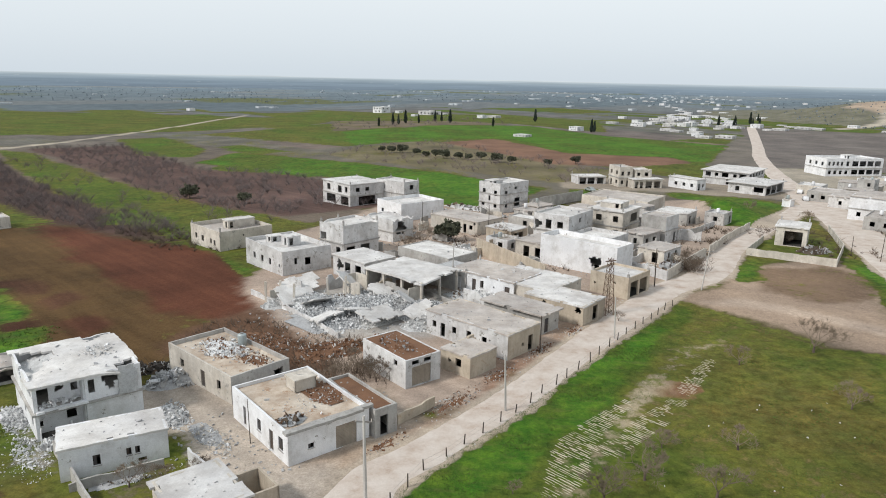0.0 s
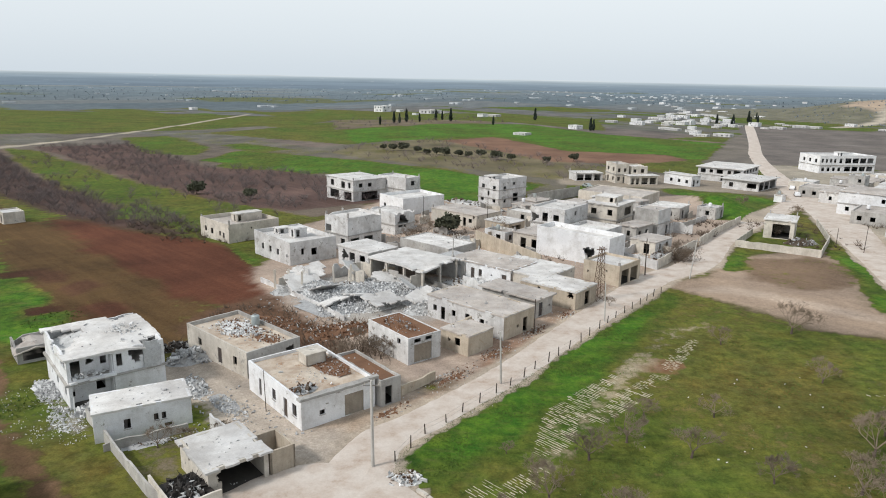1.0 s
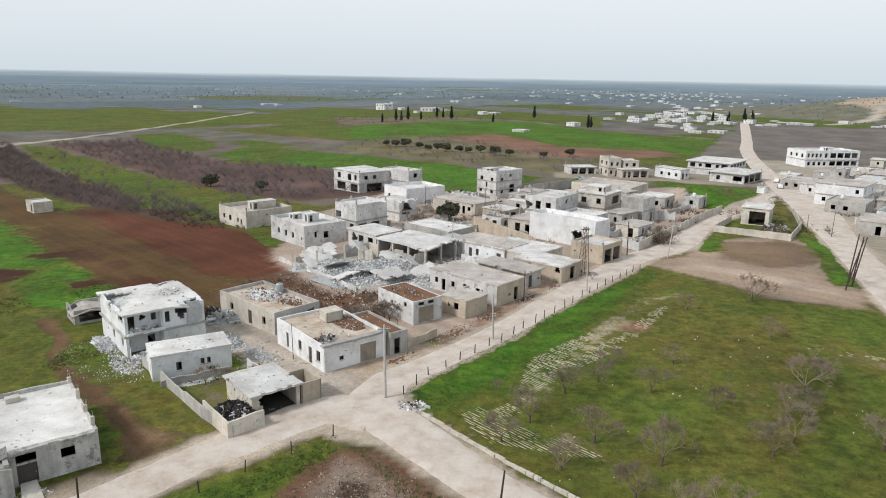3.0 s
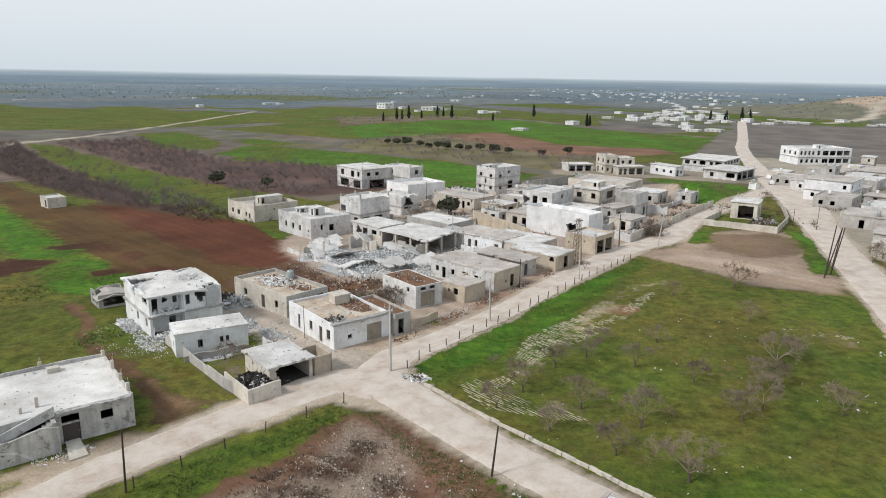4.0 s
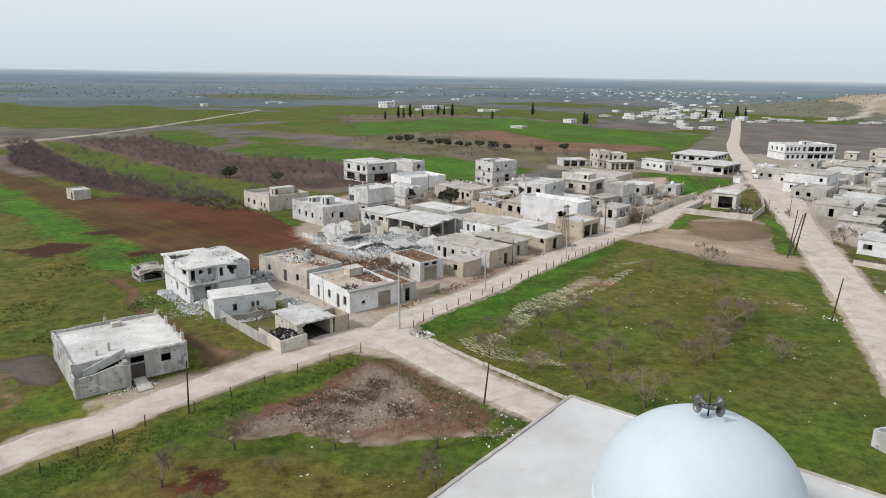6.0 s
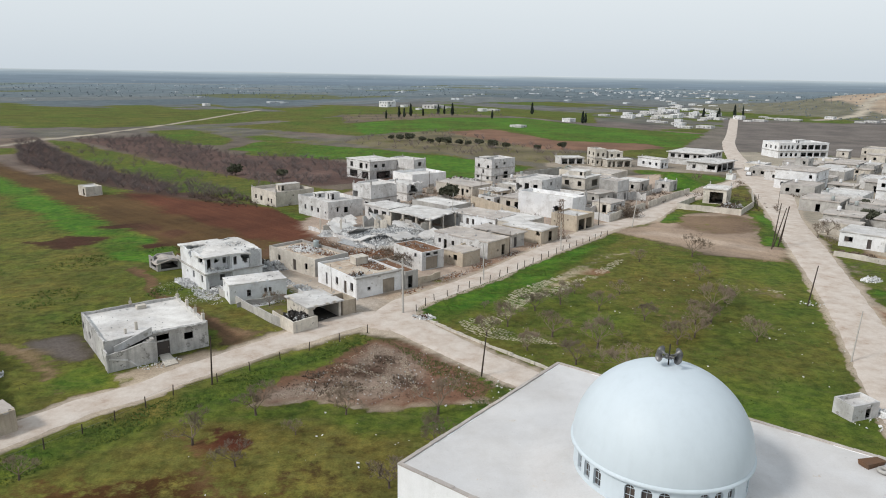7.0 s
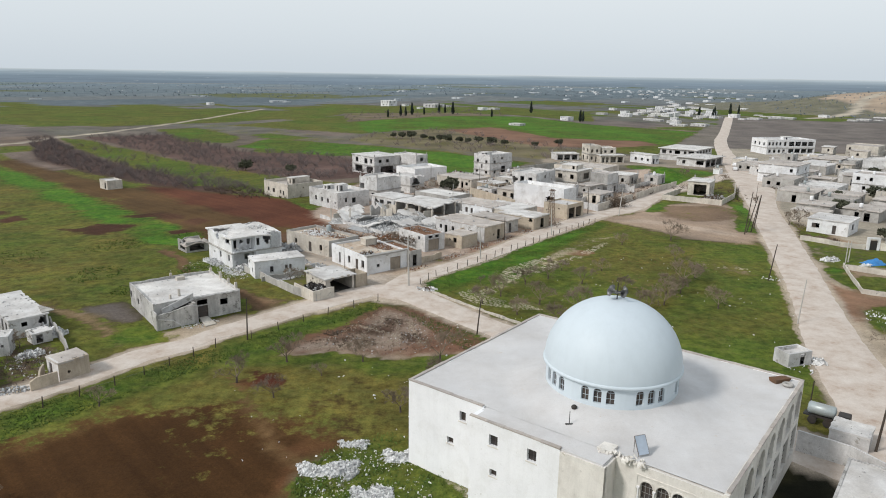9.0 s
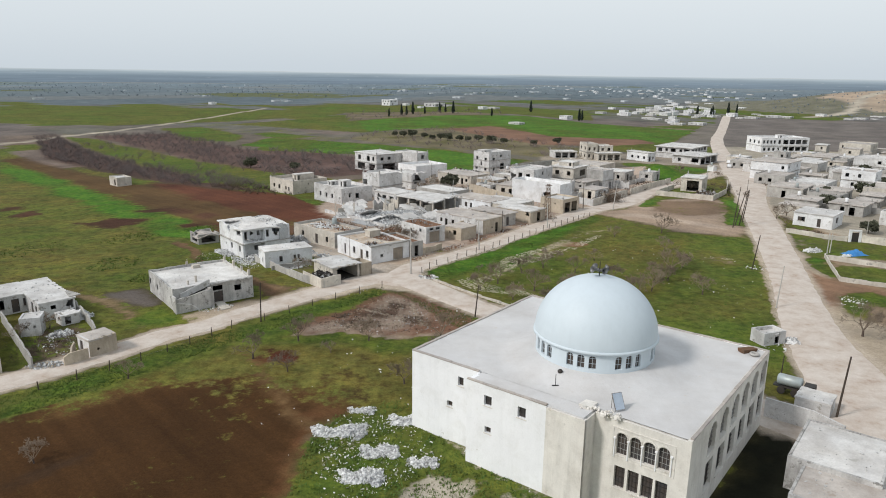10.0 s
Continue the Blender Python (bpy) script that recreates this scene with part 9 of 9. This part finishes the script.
def clear_of(x, y, turn, w, d, gap):
    """Whether a plot keeps clear of the houses and roads that stand already."""
    def corners(q, grow):
        m = pose(q[0], q[1], 0, 0, 0, q[2])
        return [m @ Vector((a * q[3] + grow * (2 * a - 1), c * q[4] + grow * (2 * c - 1), 0)) for a in (0, 0.5, 1) for c in (0, 0.5, 1)]
    mine = (x, y, turn, w, d)
    for other in FOOT:
        if math.hypot(other[0] - x, other[1] - y) > 45:
            continue
        for a, c in ((mine, other), (other, mine)):
            inv = pose(c[0], c[1], 0, 0, 0, c[2]).inverted()
            for p in corners(a, gap):
                l = inv @ p
                if -0.2 < l.x < c[3] + 0.2 and -0.2 < l.y < c[4] + 0.2:
                    return False
    for row in ROADS.values():
        for px, py, pw in catmull(row, 6):
            if any(math.hypot(px - p.x, py - p.y) < pw + 1.5 for p in corners(mine, 0)):
                return False
    return True


def infill(outline, step, sizes, seed, labels, keep_off=()):
    """Houses of a village quarter, filling the room that is left."""
    r = random.Random(seed)
    for i in range(-40, 60):
        for j in range(-40, 60):
            m = pose(outline[0][0], outline[0][1], 0, 0, 0, 48)
            p = m @ Vector((i * step[0] + r.uniform(-1.5, 1.5), j * step[1] + r.uniform(-1.5, 1.5), 0))
            w, d, turn = r.uniform(*sizes), r.uniform(*sizes), 48 + r.uniform(-5, 5)
            tall, mat, lab = r.random() < 0.13, r.choice((WHITE, GREY, WHITE, CREAM, GREY, STAINED)), r.choice(labels)
            if not inside(outline, np.array([p.x]), np.array([p.y]))[0] or any(math.hypot(p.x - a, p.y - c) < q for a, c, q in keep_off):
                continue
            if clear_of(p.x, p.y, turn, w, d, 0.5):
                simple_house(lab, p.x, p.y, turn, w, d, 6.2 if tall else r.uniform(2.7, 3.7), mat, 2 if tall else 1, r.randrange(10 ** 6), r.choice((0.2, 0.4, 0.6)))
            elif r.random() < 0.5:
                q = p + Vector((math.cos(radians(turn)), math.sin(radians(turn)), 0)) * r.uniform(5, 9)
                if clear_of(p.x, p.y, turn, 9, 0.3, 0.1):
                    yard_wall("worn block wall between village yards", [(p.x, p.y), (q.x, q.y)], r.uniform(1.4, 2.2), mat=mat, ragged=0.15)


infill([(37, 128), (56, 152), (74, 178), (62, 192), (20, 186), (-4, 160), (6, 136), (20, 140)], (8.5, 9.5), (4.2, 7.5), 3, ("small flat-roofed village house of pale blocks", "low village room with a dusty flat roof", "worn village house with empty windows"), ((8, 152, 6), (-4, 147, 6)))
infill([(91, 108), (106, 100), (128, 92), (190, 130), (232, 190), (250, 290), (205, 300), (150, 262), (121, 218), (108, 165), (97, 135)], (9.0, 9.6), (4.6, 9.4), 4, ("flat-roofed pale house in a crowded quarter", "low grey-white house beside a walled yard", "white flat-roofed house with dark windows", "pale house with a dusty roof in the eastern quarter"))
r = random.Random(61)
spots = scatter([(-30, 118), (-8, 96), (16, 112), (40, 130), (70, 172), (56, 194), (20, 190), (-10, 180), (-28, 160)], 150, r)
kept = 0
for k, (x, y) in enumerate(spots):
    turn = r.choice((48, 138)) + r.uniform(-6, 6)
    if k % 3 == 0:
        if clear_of(x, y, turn, 3.0, 2.4, 0.2):
            heap("rubble and dust between ruined walls", x, y, r.uniform(1.6, 3.2), r.uniform(1.2, 2.2), turn, r.uniform(0.4, 1.0), 110, 0.2, r.choice(((RUBBLE, RUBBLEW), (RUBBLEW, CREAM), (RUBBLE, SCRUB))))
    elif clear_of(x, y, turn, 5.0, 0.3, 0.3) and kept < 34:
        kept += 1
        c, s = math.cos(radians(turn)), math.sin(radians(turn))
        n = r.uniform(2.5, 5.0)
        yard_wall("broken stub of a shelled block wall", [(x, y), (x + n * c, y + n * s)] + ([(x + n * c - 2.4 * s, y + n * s + 2.4 * c)] if k % 2 else []), r.uniform(1.4, 2.8), mat=r.choice((WHITE, GREY, CREAM, BEIGE)), ragged=0.6)
for pts, h, mat in (([(76.9, 91.5), (79.7, 89.4), (82.9, 85.1), (86.6, 83.5)], 1.1, CREAM), ([(89.4, 83.0), (95, 78), (112, 70)], 1.6, CREAM), ([(74.4, 69.5), (71.3, 61.1), (68.4, 52.6), (74.4, 49.0), (92, 41)], 0.8, CREAM), ([(73.8, 67.5), (84.0, 60.0), (98, 52)], 1.0, CREAM), ([(95, 128), (104, 122), (124, 112)], 1.6, GREY), ([(104, 160), (118, 146)], 1.8, WHITE), ([(130, 134), (148, 120)], 1.6, CREAM), ([(140, 176), (164, 160)], 1.8, WHITE), ([(118, 128), (132, 150)], 1.6, GREY), ([(150, 205), (176, 188)], 1.7, CREAM), ([(106, 92), (124, 84)], 1.6, WHITE)):
    yard_wall("pale block yard wall on the east side", pts, h, mat=mat, ragged=0.1)
gate = thing("gate_post", "white gateway with a dark iron door", "gate", 87.0, 83.4, -6)
for x in (0, 2.0):
    b = Builder()
    b.box(x - 0.25, -0.25, -0.3, x + 0.25, 0.25, 2.3, wear=0.01)
    part("pier", b, CLEAN, gate)
b = Builder()
b.box(0.26, -0.06, 0.0, 1.74, 0.06, 2.0)
part("door", b, DARKMETAL, gate)
b = Builder()
b.box(-0.25, -0.25, 2.3, 2.25, 0.25, 2.6, wear=0.01)
part("lintel", b, CLEAN, gate)
tarp = Builder()
for i in range(8):
    for j in range(6):
        P = lambda a, c: (a * 0.55, c * 0.5, 1.1 * math.sin(math.pi * min(1, a / 8)) * math.sin(math.pi * c / 6) * (0.8 + 0.3 * math.sin(a * 2.1 + c)) + 0.02)
        tarp.face((P(i, j), P(i + 1, j), P(i + 1, j + 1), P(i, j + 1)))
solid("tarpaulin", tarp, BLUE, "crumpled blue tarpaulin over a heap in a yard", "tarpaulin", smooth=True, m=pose(80.0, 69.9, 0.02, 0, 0, 15))
pole("pale concrete post beside a walled plot", 76.2, 71.9, 4.4, (0, 0), 0.12)
pole("pale concrete post beside a walled plot", 77.2, 72.8, 4.2, (0.1, 0), 0.12)
pole("slim pale pole beside a gateway", 90.0, 82.6, 4.6, (0, 0), 0.09)
heap("white bags and rubble beside the tarpaulin", 79.6, 70.4, 1.8, 0.6, 10, 0.3, 60, 0.2, (RUBBLEW,))
heap("pale rubble on a weedy roadside plot", 74.6, 74.0, 2.0, 1.4, 30, 0.5, 130, 0.26, (RUBBLE, RUBBLEW))
heap("dry scrub at the wall foot", 82.0, 92.0, 5.0, 1.4, -40, 0.7, 120, 0.3, (SCRUB,), name="scrub")


def car(label, x, y, turn, paint):
    t = thing("car", label, "car", x, y, turn, "parked cars", ground_z(x, y) + 0.1)
    b = Builder()
    prof = [(-2.1, 0.35), (-2.15, 0.75), (-1.3, 0.9), (-0.7, 1.42), (0.8, 1.42), (1.4, 0.95), (2.1, 0.8), (2.15, 0.35)]
    for (xa, za), (xb, zb) in zip(prof, prof[1:]):
        b.face(((xa, -0.82, za), (xb, -0.82, zb), (xb, 0.82, zb), (xa, 0.82, za)))
    b.face([(p, -0.82, q) for p, q in reversed(prof)])
    b.face([(p, 0.82, q) for p, q in prof])
    b.box(-2.1, -0.8, 0.3, 2.1, 0.8, 0.36)
    part("body", b, paint, t)
    b = Builder()
    for s in (-0.83, 0.83):
        b.face(((-0.95, s, 1.0), (1.05, s, 1.0), (0.7, s, 1.36), (-0.6, s, 1.36)) if s > 0 else ((-0.6, s, 1.36), (0.7, s, 1.36), (1.05, s, 1.0), (-0.95, s, 1.0)))
    part("window", b, DOORM, t)
    for wx in (-1.3, 1.35):
        for wy in (-0.8, 0.8):
            b = Builder()
            b.tube((wx, wy - 0.1, 0.32), (wx, wy + 0.1, 0.32), 0.32, 0.32, 12)
            part("wheel", b, DARKMETAL, t)


car("white car parked at the crossroads", 124.0, 248.0, 60, CLEAN)
car("pale car beside the east road", 117.5, 231.0, 70, CLEAN)
car("light blue van under an open shed", 48.5, 243.0, 120, TANK)

# ---- small stone hut in the fields ----
simple_house("ruined field hut with a broken wall", -117.0, 172.0, 46, 5.0, 7.0, 3.0, CREAM, 1, 41)

# ---- far farmhouses and the far village ----
far_a = house("small far white house with dark windows", -84, 832, 46, 14, 16, 7.0, wall=CLEAN, roof=ROOFW, storeys=2, L=[(2, 4, 4.4, 6, "o"), (7, 9, 4.4, 6, "o"), (12, 14, 4.4, 6, "o"), (3, 5, 1, 2.6, "o"), (9, 11, 1, 2.6, "o")], R=[(2, 4, 4.4, 6, "o"), (8, 10, 4.4, 6, "o"), (4, 6, 1, 2.6, "o")], group="far houses")
far_b = house("small far pale house with a flat roof", -24, 766, 44, 16, 20, 4.0, wall=WHITE, roof=ROOFW, L=[(2, 4, 1, 2.6, "o"), (8, 10, 1, 2.6, "o"), (14, 16, 1, 2.6, "o")], R=[(2, 4, 1, 2.6, "o"), (9, 11, 0.2, 2.6, "o")], group="far houses")
FAR = [(-63, 824, 0), (-40, 746, 0), (-30, 790, 0), (-10, 770, 1), (30, 710, 0), (44, 720, 1), (50, 480, 1), (98, 552, 0), (-330, 880, 0), (182, 499, 1), (200, 503, 1)]
r = random.Random(12)
for k in range(84):
    f = r.random()
    x, y = 165 + 190 * f + r.gauss(0, 24), 560 + 330 * f + r.gauss(0, 55)
    cx = 142 + (y - 309) * 0.3915
    if abs(x - cx) < 16 or (k % 3 and x > cx + 50):
        continue
    FAR.append((x, y, r.randrange(2)))
for k in range(22):
    FAR.append((r.uniform(240, 460), r.uniform(590, 680), r.randrange(2)))
for k in range(30):
    FAR.append((r.uniform(250, 900), r.uniform(1000, 1900), r.randrange(2)))
for k, (x, y, kind) in enumerate(FAR):
    s = r.uniform(0.32, 0.60)
    o = copy_thing((far_a, far_b)[kind], pose(x, y, ground_z(x, y), 0, 0, 46 + r.uniform(-8, 8)))
    o.scale = (s, s, s * r.uniform(0.8, 1.0))

b = Builder()
r = random.Random(5)
for _ in range(120):
    d, a = r.uniform(1000, 2500), r.uniform(-0.75, 0.75)
    if r.random() < 0.45:
        a = r.uniform(0.1, 0.7)
    x, y = d * math.sin(a), d * math.cos(a)
    for _ in range(r.randrange(1, 4)):
        x, y = x + r.uniform(-30, 30), y + r.uniform(-12, 12)
        w, q, h = r.uniform(2.5, 8.0), r.uniform(2.0, 4), r.uniform(1.5, 3)
        b.box(-w, -q, -1, w, q, h, m=pose(x, y, ground_z(x, y), 0, 0, r.uniform(30, 60)))
solid("far_hamlets", b, FARWALL, "tiny white houses strewn over the plain, greyed for haze", "houses", kind="stuff")
b = Builder()
for _ in range(1700):
    d, a = 1250 + 1300 * r.random() ** 1.2, r.uniform(-0.85, 0.85)
    x, y = d * math.sin(a), d * math.cos(a)
    if wobble(np.array([x]), np.array([y]), 0.004, 5)[0] < -0.15 or (abs(x) < 480 and y < 900):
        continue
    z, s = ground_z(x, y), r.uniform(1.0, 2.6)
    c = Vector((x, y, z + s * 0.5))
    for w in range(5):
        v = Vector((r.gauss(0, 1), r.gauss(0, 1), abs(r.gauss(0, 0.8)))).normalized() * s
        u = Vector((r.gauss(0, 1), r.gauss(0, 1), r.gauss(0, 1))).normalized() * s * 0.7
        b.face((c - u, c + v, c + u))
for _ in range(260):
    x, y = r.uniform(360, 620), r.uniform(640, 860)
    s = r.uniform(0.7, 1.5)
    c = Vector((x, y, ground_z(x, y) + 28 * (math.exp(-(((x - 640) / 190) ** 2 + ((y - 850) / 150) ** 2)) + 0.34 * math.exp(-(((x - 470) / 85) ** 2 + ((y - 790) / 80) ** 2)) + s * 0.5 / 28)))
    for w in range(5):
        v = Vector((r.gauss(0, 1), r.gauss(0, 1), abs(r.gauss(0, 0.8)))).normalized() * s
        u = Vector((r.gauss(0, 1), r.gauss(0, 1), r.gauss(0, 1))).normalized() * s * 0.7
        b.face((c - u, c + v, c + u))
solid("far_groves", b, FARLEAF, "olive groves covering the far plain, coloured pale for haze", "groves", kind="stuff")
